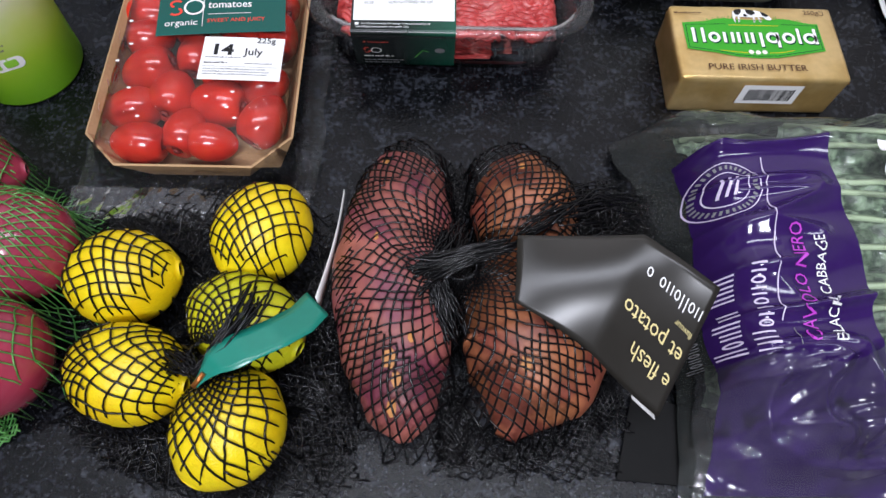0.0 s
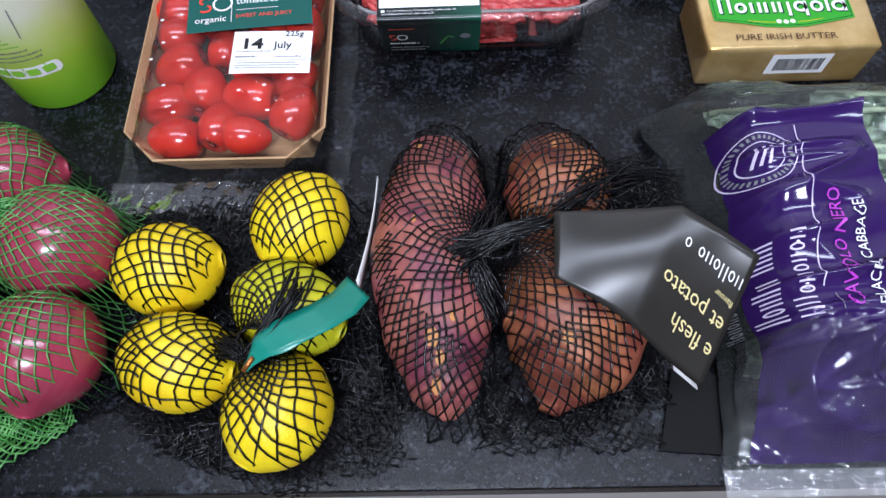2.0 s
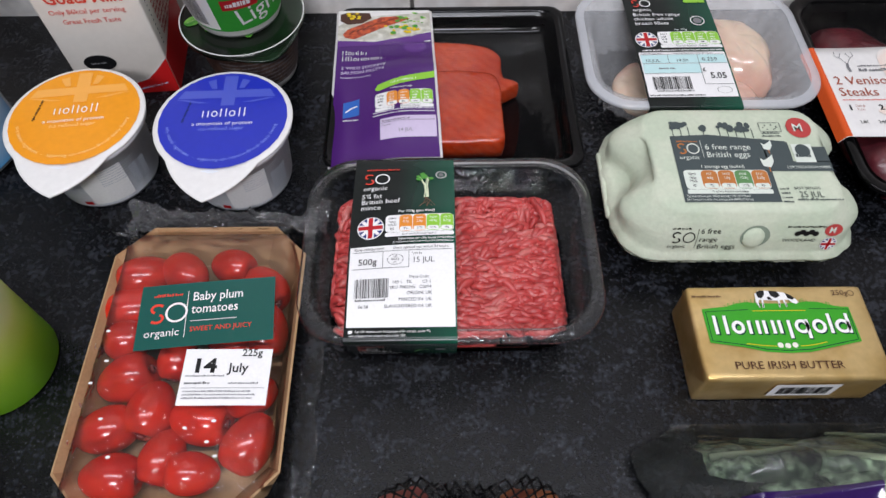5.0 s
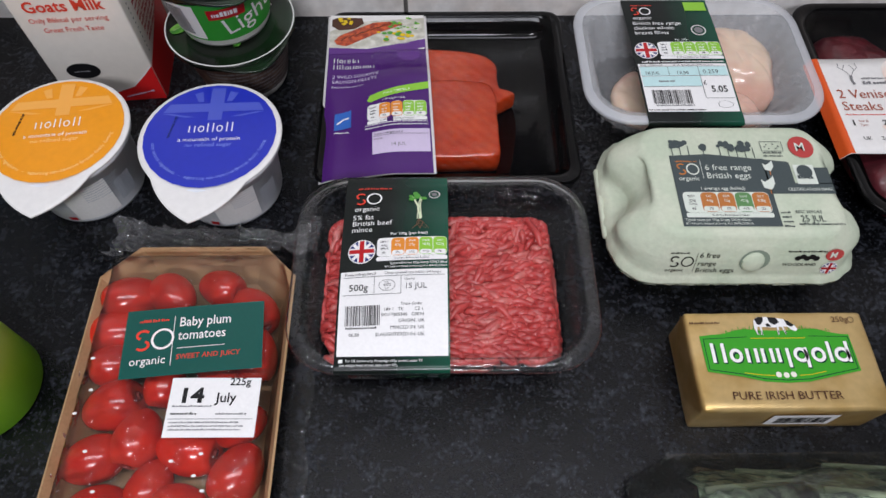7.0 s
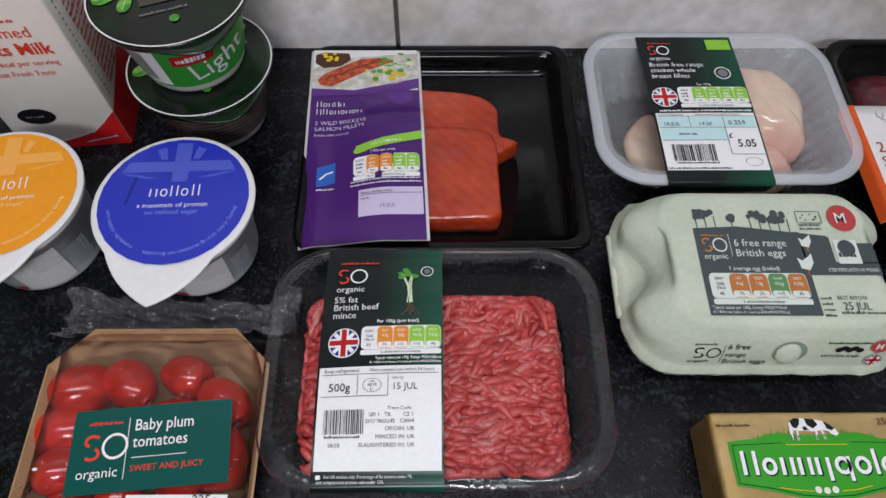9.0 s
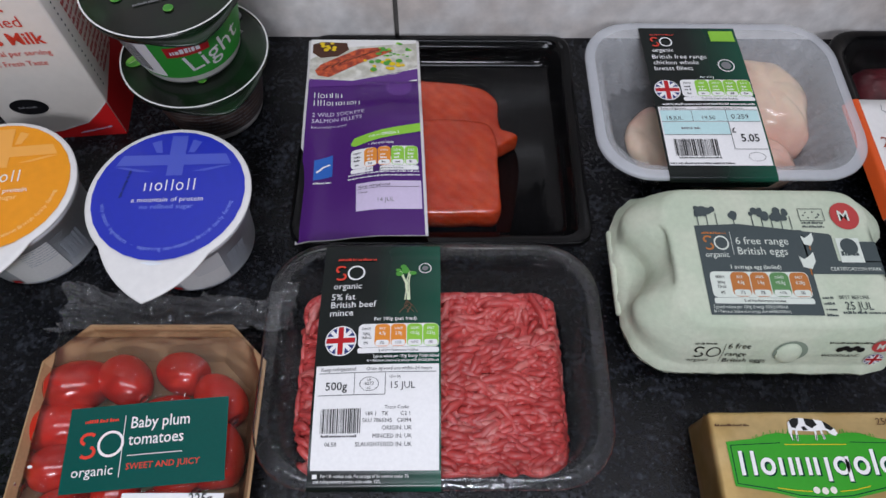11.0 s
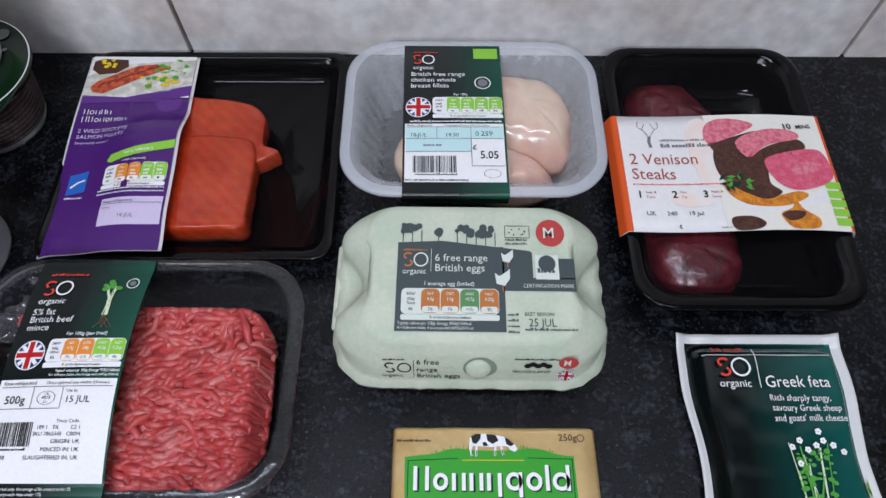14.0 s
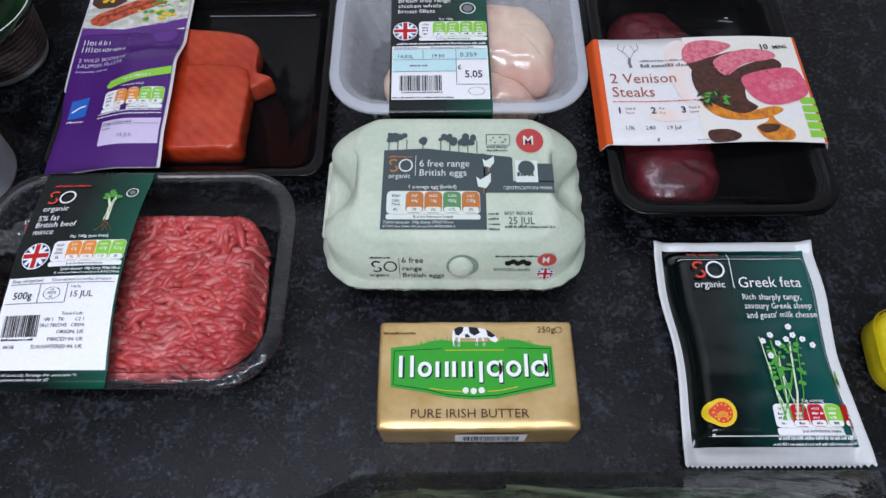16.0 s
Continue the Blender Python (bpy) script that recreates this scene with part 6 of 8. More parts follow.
def make_yoghurt(x, y, z, turn, label, upper):
    root = thing("yoghurt_pot", x, y, z, turn, label, "yoghurt pot", "stacked yoghurt pots")
    cup = material("white_pot", lin("dcdcd8"), rough=0.3, grain=0.02)
    band = ink("pot_green", "2f9a35") if upper else material("pot_brown", lin("3a2620"), rough=0.4, second=lin("5a4338"), second_scale=120, grain=0.2, grain_scale=300)
    dark = material("dark_lid", lin("10150f"), rough=0.2, second=lin("14301a"), second_scale=18, grain=0.05)
    cup_body = part("cup", lathe([(0.026, 0.0012), (0.0335, 0.0), (0.0350, 0.003), (0.0440, 0.050), (0.0485, 0.052), (0.0500, 0.0535), (0.0500, 0.0562), (0.048, 0.0566)], 64), cup, root, "white plastic cup")

    def wall(u, v):
        r = 0.0351 + 0.0089 * (v - 0.003) / 0.047
        a = u / 0.04 - math.pi / 2
        return (r * math.cos(a), r * math.sin(a), v)

    q = Print(cup_body, wall)
    q.rect("printed_band", -0.06, 0.008, 0.11, 0.047, band, 0.0003, 60, 3)
    cover = part("lid", lid_sheet(0.0512, 0.0578, 0.009, radians(-78)), dark, root, "black printed foil lid")
    p = Print(cover, lambda u, v: (u, v, 0.0582))
    p.ring("lid_rim", 0, 0, 0.0514, 0.0011, CARD_EDGE, 0.0004, "white lid rim", n=64)
    part("lid_skirt", lathe([(0.0490, 0.0520), (0.0506, 0.0525), (0.0513, 0.0575), (0.0490, 0.0577)], 64), dark, root)
    rnd = random.Random(3)
    mint = material("mint_print", lin("3c8a2c"), rough=0.3, second=lin("7fbf52"), second_scale=160, grain=0.1)
    for cx, cy, a, s in ((-0.036, 0.006, 20, 1.0), (-0.027, -0.004, 70, 0.8), (-0.020, 0.008, 130, 0.9), (-0.026, 0.013, 10, 0.7)):
        c, n = math.cos(radians(a)), math.sin(radians(a))
        pts = [(0.0095 * s * math.cos(t) * 1.2, 0.0048 * s * math.sin(t) * (1.1 - 0.35 * math.cos(t))) for t in [2 * math.pi * k / 16 for k in range(16)]]
        p.shape("mint_leaf", [(cx + c * u - n * v, cy + n * u + c * v) for u, v in pts], mint, 0.0005 + rnd.uniform(0, 0.0002))
        p.line("leaf_vein", [(cx - 0.009 * s * c, cy - 0.009 * s * n), (cx + 0.010 * s * c, cy + 0.010 * s * n)], 0.0004, STEM, 0.0009)
    p.rect("code_field", -0.019, -0.011, 0.021, -0.003, SLATE_BROWN, 0.0005, 2, 2)
    p.disc("chocolate", -0.012, 0.001, 0.0035, BROWN, 0.0006, squash=0.6)
    p.disc("chocolate", -0.006, 0.0005, 0.003, BROWN, 0.0006, squash=0.6)
    p.text("After", -0.008, 0.0165, 0.0066, WHITE, 0.0007, bold=0.02)
    p.text("Dinner Mint", -0.014, 0.0098, 0.0062, WHITE, 0.0007, bold=0.02)
    p.text("FLAVOUR YOGURT SPRINKLED", -0.016, 0.0058, 0.0026, WHITE, 0.0007, bold=0.01)
    p.text("WITH DARK CHOCOLATE", -0.013, 0.0020, 0.0026, WHITE, 0.0007, bold=0.01)
    p.disc("green_spot", 0.0, -0.028, 0.0032, mint, 0.0005)
    p.line("gold_swirl", [(-0.02 + 0.004 * k, 0.022 + 0.005 * math.sin(k * 1.1)) for k in range(14)], 0.0012, YELLOW_PRINT, 0.0006)
    p.bars(-0.02, -0.020, 0.03, 0.002, GREY, 0.0006, seed=6)
    if upper:
        q.rect("code_panel", -0.052, 0.010, -0.020, 0.045, WHITE, 0.0005, 12, 2)
        q.barcode(-0.047, 0.014, 0.018, 0.028, GREY, 0.0007, 5)
        q.rect("red_badge", -0.012, 0.031, 0.015, 0.041, DEEPRED, 0.0006, 10, 2, "plain red badge")
        q.bars(-0.009, 0.034, 0.021, 0.0048, WHITE, 0.0008, seed=2, fill=1.0)
        q.text("Light", -0.002, 0.0135, 0.0165, WHITE, 0.0007, angle=13, squeeze=0.95)
        q.bars(0.018, 0.046, 0.04, 0.0036, WHITE, 0.0008, seed=4)
    else:
        q.bars(-0.03, 0.04, 0.12, 0.0022, GREY, 0.0005, seed=4, lines=8, gap=2.0)
        q.bars(-0.05, 0.046, 0.12, 0.0024, CREAM, 0.0005, seed=9)
        p.disc("heart_mark", 0.033, 0.024, 0.0055, GREY, 0.0006)


make_yoghurt(-0.1445, 0.6505, 0.0, 20, "mint chocolate yoghurt pot, lower of a stack", False)
make_yoghurt(-0.1475, 0.6545, 0.0587, 20, "green mint yoghurt pot stacked on another pot", True)


def make_carton():
    root = thing("milk_carton", -0.2525, 0.657, 0, 5, "cream and red gable-top carton of goats milk", "milk carton")
    board = material("carton_board", lin("e9e3da"), rough=0.35, grain=0.02, second=lin("e3dcd2"), second_scale=10)
    w, d, h = 0.079, 0.074, 0.195
    body = part("body", box(w, d, h, 0.0015), board, root, "cream printed carton board")
    bm = bmesh.new()
    loops = [[(-w / 2, -d / 2, h), (w / 2, -d / 2, h), (w / 2, d / 2, h), (-w / 2, d / 2, h)], [(-w / 2, -0.003, h + 0.032), (w / 2, -0.003, h + 0.032), (w / 2, 0.003, h + 0.032), (-w / 2, 0.003, h + 0.032)], [(-w / 2, -0.002, h + 0.05), (w / 2, -0.002, h + 0.05), (w / 2, 0.002, h + 0.05), (-w / 2, 0.002, h + 0.05)]]
    part("gable", rings(bm, loops), board, root, smooth=False)
    red = ink("carton_red", "c21d1f")
    front = Print(body, lambda u, v: (u, -d / 2 - 0.0002, v))
    side = Print(body, lambda u, v: (w / 2 + 0.0002, u, v))
    front.shape("red_sweep", [(-w / 2, 0.0), (w / 2, 0.0), (w / 2, 0.036), (0.03, 0.026), (0.018, 0.015), (-0.005, 0.0075), (-w / 2, 0.004)], red, 0.0003)
    front.line("white_line", [(-w / 2, 0.0052), (-0.005, 0.0087), (0.018, 0.0162), (0.03, 0.0272), (w / 2, 0.0372)], 0.0006, WHITE, 0.0004)
    side.shape("red_sweep", [(-d / 2, 0.0), (d / 2, 0.0), (d / 2, 0.055), (0, 0.044), (-d / 2, 0.036)], red, 0.0003)
    front.bars(0.008, 0.004, 0.026, 0.002, LILAC, 0.0006, seed=2, angle=12)
    front.text("Skimmed", 0.0, 0.108, 0.0085, RED, 0.0004, "CENTER", squeeze=0.95)
    front.text("Goats Milk", -0.001, 0.094, 0.0095, RED, 0.0004, "CENTER", bold=0.03, squeeze=0.95)
    front.text("Only 86kcal per serving", -0.002, 0.0845, 0.0044, RED, 0.0004, "CENTER", squeeze=0.95)
    front.text("Great Fresh Taste", -0.002, 0.0755, 0.0044, RED, 0.0004, "CENTER", squeeze=0.95)
    front.bars(-0.018, 0.120, 0.034, 0.0028, RED, 0.0004, seed=4)
    front.disc("round_badge", -0.010, 0.155, 0.029, GREEN_LIME, 0.0003)
    front.disc("round_badge", -0.010, 0.155, 0.0275, WHITE, 0.0004)
    front.disc("round_badge", -0.010, 0.155, 0.0255, FLAG_BLUE, 0.0005, "plain blue round badge")
    front.disc("round_badge", -0.010, 0.157, 0.0155, SKY, 0.0006)
    front.shape("badge_hill", [(-0.025, 0.153), (-0.010, 0.147), (0.005, 0.153), (-0.002, 0.163), (-0.015, 0.160)], CREAM, 0.0007)
    for k in range(11):
        a = radians(215 + 11 * k)
        front.rect("badge_bar", -0.010 + 0.0205 * math.cos(a) - 0.001, 0.155 + 0.0205 * math.sin(a) - 0.0015, -0.010 + 0.0205 * math.cos(a) + 0.001, 0.155 + 0.0205 * math.sin(a) + 0.0015, WHITE, 0.0007, 1, 1)
    front.disc("dark_oval", -0.014, 0.036, 0.013, BLACK, 0.0004, squash=0.62)
    front.bars(-0.021, 0.035, 0.014, 0.002, GREY, 0.0006, seed=7)
    for k in range(26):
        side.disc("dot", -d / 2 + 0.009, 0.045 + 0.0045 * k, 0.0008, BLACK, 0.0003)
    side.bars(-d / 2 + 0.018, 0.125, 0.05, 0.0035, EGG_RED, 0.0003, seed=8, lines=17, gap=1.4)
    side.bars(-d / 2 + 0.018, 0.150, 0.045, 0.0065, RED, 0.0003, seed=9, lines=2, gap=1.5)
    side.disc("red_spot", -d / 2 + 0.009, 0.172, 0.005, RED, 0.0003)


make_carton()


def make_bottle():
    root = thing("milk_bottle", -0.375, 0.556, 0, 0, "cloudy plastic milk bottle with a blue and white label", "bottle")
    body = material("cloudy_bottle", lin("c6ccd2"), rough=0.3, grain=0.04, second=lin("b5bcc4"), second_scale=14)
    part("body", lathe([(0.036, 0.002), (0.044, 0.0), (0.0485, 0.004), (0.05, 0.012), (0.05, 0.15), (0.045, 0.172), (0.028, 0.195), (0.018, 0.205), (0.018, 0.222)], 64), body, root, "cloudy plastic body")
    part("cap", lathe([(0.0205, 0.208), (0.0205, 0.226), (0.019, 0.2275)], 40), MSC_BLUE, root, "blue screw cap")
    wrap = material("label_wrap", lin("d4d9de"), rough=0.35, grain=0.03)
    t = wrap.node_tree
    co, sep, ramp = t.nodes.new("ShaderNodeTexCoord"), t.nodes.new("ShaderNodeSeparateXYZ"), t.nodes.new("ShaderNodeValToRGB")
    n, add = t.nodes.new("ShaderNodeTexNoise"), t.nodes.new("ShaderNodeMath")
    n.inputs["Scale"].default_value = 22
    add.operation, add.inputs[1].default_value = "MULTIPLY_ADD", 0.06
    e = ramp.color_ramp.elements
    e[0].position, e[0].color, e[1].position, e[1].color = 0.045, (*lin("4f9bd0"), 1), 0.085, (*lin("d9dee2"), 1)
    for pos, c in ((0.105, "d9dee2"), (0.125, "3f6f9c"), (0.145, "9db9d2"), (0.165, "dfe3e6")):
        k = ramp.color_ramp.elements.new(pos)
        k.color = (*lin(c), 1)
    t.links.new(co.outputs["Object"], sep.inputs[0]), t.links.new(co.outputs["Object"], n.inputs["Vector"])
    t.links.new(n.outputs["Fac"], add.inputs[0]), t.links.new(sep.outputs["Z"], add.inputs[2])
    t.links.new(add.outputs[0], ramp.inputs["Fac"]), t.links.new(ramp.outputs["Color"], t.nodes["Principled BSDF"].inputs["Base Color"])

    def wall(u, v):
        a = u / 0.05 - math.pi / 2
        return (0.0502 * math.cos(a), 0.0502 * math.sin(a), v)

    p = Print(root, wall)
    p.rect("label", -0.09, 0.008, 0.10, 0.14, wrap, 0.0004, 60, 8, "blue and white wrapped label")
    # White stripe slanting up across the label.
    p.shape("slanted_stripe", [(0.012, 0.012), (0.016, 0.012), (0.085, 0.135), (0.080, 0.135)], WHITE, 0.0009)
    p.rect("code_panel", 0.018, 0.014, 0.052, 0.052, WHITE, 0.0007, 12, 3)
    p.barcode(0.022, 0.02, 0.026, 0.028, SLATE, 0.0009, 4)
    p.bars(0.045, 0.11, 0.04, 0.0028, SLATE, 0.0008, seed=4, lines=9, gap=2.0)


make_bottle()


def make_tub():
    root = thing("snack_tub", -0.2775, 0.3665, 0, 0, "tall white and lime green tub with a green lid", "tub")
    wrap = material("tub_print", lin("e6e8dc"), rough=0.28, grain=0.03)
    t = wrap.node_tree
    co, sep, ramp = t.nodes.new("ShaderNodeTexCoord"), t.nodes.new("ShaderNodeSeparateXYZ"), t.nodes.new("ShaderNodeValToRGB")
    n, add = t.nodes.new("ShaderNodeTexNoise"), t.nodes.new("ShaderNodeMath")
    n.inputs["Scale"].default_value, n.inputs["Detail"].default_value = 40, 5
    add.operation, add.inputs[1].default_value = "MULTIPLY_ADD", 0.022
    e = ramp.color_ramp.elements
    e[0].position, e[0].color, e[1].position, e[1].color = 0.018, (*lin("84cc1c"), 1), 0.098, (*lin("e6ebd0"), 1)
    for pos, c in ((0.034, "9ad82a"), (0.050, "b4dc40"), (0.072, "cfe47a")):
        k = ramp.color_ramp.elements.new(pos)
        k.color = (*lin(c), 1)
    t.links.new(co.outputs["Object"], sep.inputs[0]), t.links.new(co.outputs["Object"], n.inputs["Vector"])
    t.links.new(n.outputs["Fac"], add.inputs[0]), t.links.new(sep.outputs["Z"], add.inputs[2])
    t.links.new(add.outputs[0], ramp.inputs["Fac"]), t.links.new(ramp.outputs["Color"], t.nodes["Principled BSDF"].inputs["Base Color"])
    body = part("body", lathe([(0.030, 0.002), (0.0355, 0.0), (0.0372, 0.0025), (0.0405, 0.118), (0.0405, 0.121)], 64), wrap, root, "printed white and green wall")
    lid = material("lime_lid", lin("93c81e"), rough=0.35, bump=0.1, bump_scale=80)
    part("lid", lathe([(0.0405, 0.113), (0.0425, 0.114), (0.043, 0.124), (0.0415, 0.1262), (0.038, 0.1255), (0.0365, 0.1225), (0.01, 0.1222)], 64), lid, root, "lime green plastic lid")

    def wall(u, v):
        r = 0.0373 + 0.0032 * (v - 0.0025) / 0.1155
        a = u / 0.039 - math.pi / 2
        return (r * math.cos(a), r * math.sin(a), v)

    p = Print(body, wall)
    p.bars(-0.03, 0.105, 0.045, 0.0016, GREEN_LIME, 0.0004, seed=2, lines=13, gap=2.1)
    p.bars(-0.025, 0.060, 0.05, 0.0016, GREY, 0.0004, seed=3, lines=3, gap=2.4)
    p.pill("white_strip", -0.03, 0.036, 0.028, 0.046, 0.004, WHITE, 0.0004)
    for k in range(5):
        p.pill("nutrition_field", -0.026 + 0.0105 * k, 0.0385, -0.018 + 0.0105 * k, 0.0445, 0.0015, GREEN_LIME, 0.0006)
    p.rect("dark_mark", 0.024, 0.100, 0.029, 0.109, GREEN_DARK, 0.0004, 3, 2)
    p.line("rule", [(0.018, 0.07), (0.022, 0.092)], 0.0006, GREY, 0.0004)


make_tub()


def make_yellow_pack():
    root = thing("yellow_pack", 0.5245, 0.387, 0, -4, "plain yellow rounded plastic pack", "pack")
    skin = material("yellow_plastic", lin("d8c312"), rough=0.35, second=lin("c9b20e"), second_scale=20, bump=0.1, bump_scale=60, grain=0.05)
    loops = [dense(w, d, r, z) for z, w, d, r in ((0.0, 0.078, 0.044, 0.014), (0.004, 0.084, 0.050, 0.016), (0.020, 0.084, 0.050, 0.016), (0.026, 0.078, 0.044, 0.014), (0.028, 0.06, 0.03, 0.01))]
    part("shell", rings(bmesh.new(), loops), skin, root, "yellow plastic shell")
    part("lid_rim", rings(bmesh.new(), [dense(0.085, 0.051, 0.016, 0.018), dense(0.0865, 0.0525, 0.016, 0.019), dense(0.085, 0.051, 0.016, 0.0205)], False, False), skin, root)


make_yellow_pack()

# ---- fruit and roots in nets ----
class Heap:
    """The upper surface of a few rounded bodies, over which a net lies."""

    def __init__(self, bodies, slack=0.0):
        self.bodies, self.slack = bodies, slack

    def z(self, x, y):
        best = 0.0
        for cx, cy, cz, a, b, c, turn in self.bodies:
            co, si = math.cos(radians(turn)), math.sin(radians(turn))
            u, v = ((x - cx) * co + (y - cy) * si) / a, (-(x - cx) * si + (y - cy) * co) / b
            q = 1 - u * u - v * v
            if q > 0:
                best = max(best, cz + c * math.sqrt(q))
        return best

    def drape(self, x, y):
        h = self.z(x, y)
        near = sum(self.z(x + 0.006 * math.cos(k * 0.785), y + 0.006 * math.sin(k * 0.785)) for k in range(8)) / 8
        return max(h, 0.9 * near * self.slack + h * (1 - self.slack), 0.0015)


def reach(poly, tx, ty, a):
    """How far a ray from (tx, ty) goes to the edge of a polygon."""
    dx, dy = math.cos(a), math.sin(a)
    far = 0.0
    for (x0, y0), (x1, y1) in zip(poly, poly[1:] + poly[:1]):
        ex, ey = x1 - x0, y1 - y0
        det = dx * -ey + dy * ex
        if abs(det) < 1e-12:
            continue
        s = ((x0 - tx) * -ey + (y0 - ty) * ex) / det
        q = (dx * (y0 - ty) - dy * (x0 - tx)) / det
        if s > 0 and -1e-6 <= q <= 1 + 1e-6:
            far = max(far, s)
    return far


def net_mesh(heap, tie, poly, lines, spin, thread, origin, seed=1, r0=0.007, steps=58, tie_z=0.0, loose=0.006, wobble=0.0022, split=0.056):
    """Threads that run both ways round from the tie out to the edge, and cross into diamonds."""
    rnd = random.Random(seed)
    bm = bmesh.new()
    tx, ty = tie
    for way in (-1, 1):
        for k in range(lines):
            a0 = 2 * math.pi * (k + 0.3 * rnd.uniform(-1, 1) * 0.4) / lines
            pts = []
            shift = Vector((rnd.uniform(0, 50), rnd.uniform(0, 50), 0))
            far_seen = 0
            for i in range(steps):
                s = i / (steps - 1)
                r = r0 * (0.13 / r0) ** s
                if k % 2 and r < split:
                    continue
                a = a0 + way * spin * math.log(r / r0)
                edge = reach(poly, tx, ty, a)
                if r > edge:
                    break
                x, y = tx + r * math.cos(a), ty + r * math.sin(a)
                w = wobble * min(1.0, r / 0.03)
                x += w * noise.noise(Vector((x * 45, y * 45, seed)))
                y += w * noise.noise(Vector((x * 45, y * 45, seed + 9)))
                h = heap.drape(x, y)
                if h < 0.004:
                    h = 0.001 + loose * abs(noise.noise(Vector((x * 60, y * 60, way + seed))))
                lift = tie_z * math.exp(-((r - r0) / 0.010) ** 2)
                pts.append((x - origin[0] + rnd.uniform(-0.0004, 0.0004), y - origin[1] + rnd.uniform(-0.0004, 0.0004), max(h, lift) + rnd.uniform(0, 0.0008) + thread * (1.1 + 0.6 * (way > 0))))
            if len(pts) > 4:
                tube(bm, pts, thread, 4)
    return bm


def net_patch(centre, size, turn, cells, thread, origin, seed, high=0.008, fold=0.010):
    """A loose folded piece of diamond netting that lies in ripples round centre."""
    nu, nv = cells
    bm = bmesh.new()
    c, s = math.cos(radians(turn)), math.sin(radians(turn))

    def at(u, v):
        a, b = (u - 0.5) * size[0], (v - 0.5) * size[1]
        ruck = 0.35 + 0.65 * abs(noise.noise(Vector((a * 30, b * 30, seed))))
        a += fold * noise.noise(Vector((a * 24, b * 24, seed + 3))) + 0.35 * fold * noise.noise(Vector((a * 75, b * 75, seed + 5)))
        b += fold * noise.noise(Vector((a * 24, b * 24, seed + 11))) + 0.35 * fold * noise.noise(Vector((a * 75, b * 75, seed + 13)))
        ripple = (1 - abs(noise.noise(Vector((a * 48, b * 48, seed + 20))))) ** 3
        return (centre[0] + c * a - s * b - origin[0], centre[1] + s * a + c * b - origin[1], centre[2] + thread + high * ripple * ruck)

    for way in (0, 1):
        for k in range(-nv, nu + 1):
            run = []
            for j in range(2 * nv + 1):
                q = j / 2 if not way else nv - j / 2
                u = (k + q + 0.12 * math.sin(math.pi * j)) / nu
                if 0 <= u <= 1:
                    run.append(at(u, j / (2 * nv)))
            if len(run) > 2:
                tube(bm, run, thread, 4)
    return bm


def strands(path, spread, count, thread, origin, seed):
    """Drawn-together net threads that follow path and fan out by spread at each of its points."""
    rnd = random.Random(seed)
    bm = bmesh.new()
    pts = [Vector(p) for p in path]
    for _ in range(count):
        a, r, twist = rnd.uniform(0, 6.28), rnd.uniform(0.15, 1.0), rnd.uniform(-1.5, 1.5)
        t0, t1 = rnd.uniform(0, 0.3), rnd.uniform(0.7, 1.0)
        run = []
        for i in range(13):
            t = (t0 + (t1 - t0) * i / 12) * (len(pts) - 1)
            k = min(len(pts) - 2, int(t))
            q = t - k
            p = pts[k].lerp(pts[k + 1], q)
            way = (pts[k + 1] - pts[k]).normalized()
            side = way.cross(Vector((0, 0, 1))).normalized()
            wide = (spread[k] + (spread[k + 1] - spread[k]) * q) * r
            b = a + twist * i / 12
            p = p + side * math.cos(b) * wide + side.cross(way) * math.sin(b) * wide * 0.6 + Vector([rnd.uniform(-0.0006, 0.0006) for _ in range(3)])
            run.append((p.x - origin[0], p.y - origin[1], max(0.0012, p.z)))
        tube(bm, run, thread, 4)
    return bm


NET_BLACK = material("black_net", (0.004, 0.004, 0.0045), rough=0.22, grain=0.1, spec=0.3)
NET_GREEN = material("green_net", lin("3a7433"), rough=0.3, second=lin("5f9a50"), second_scale=120, grain=0.1)


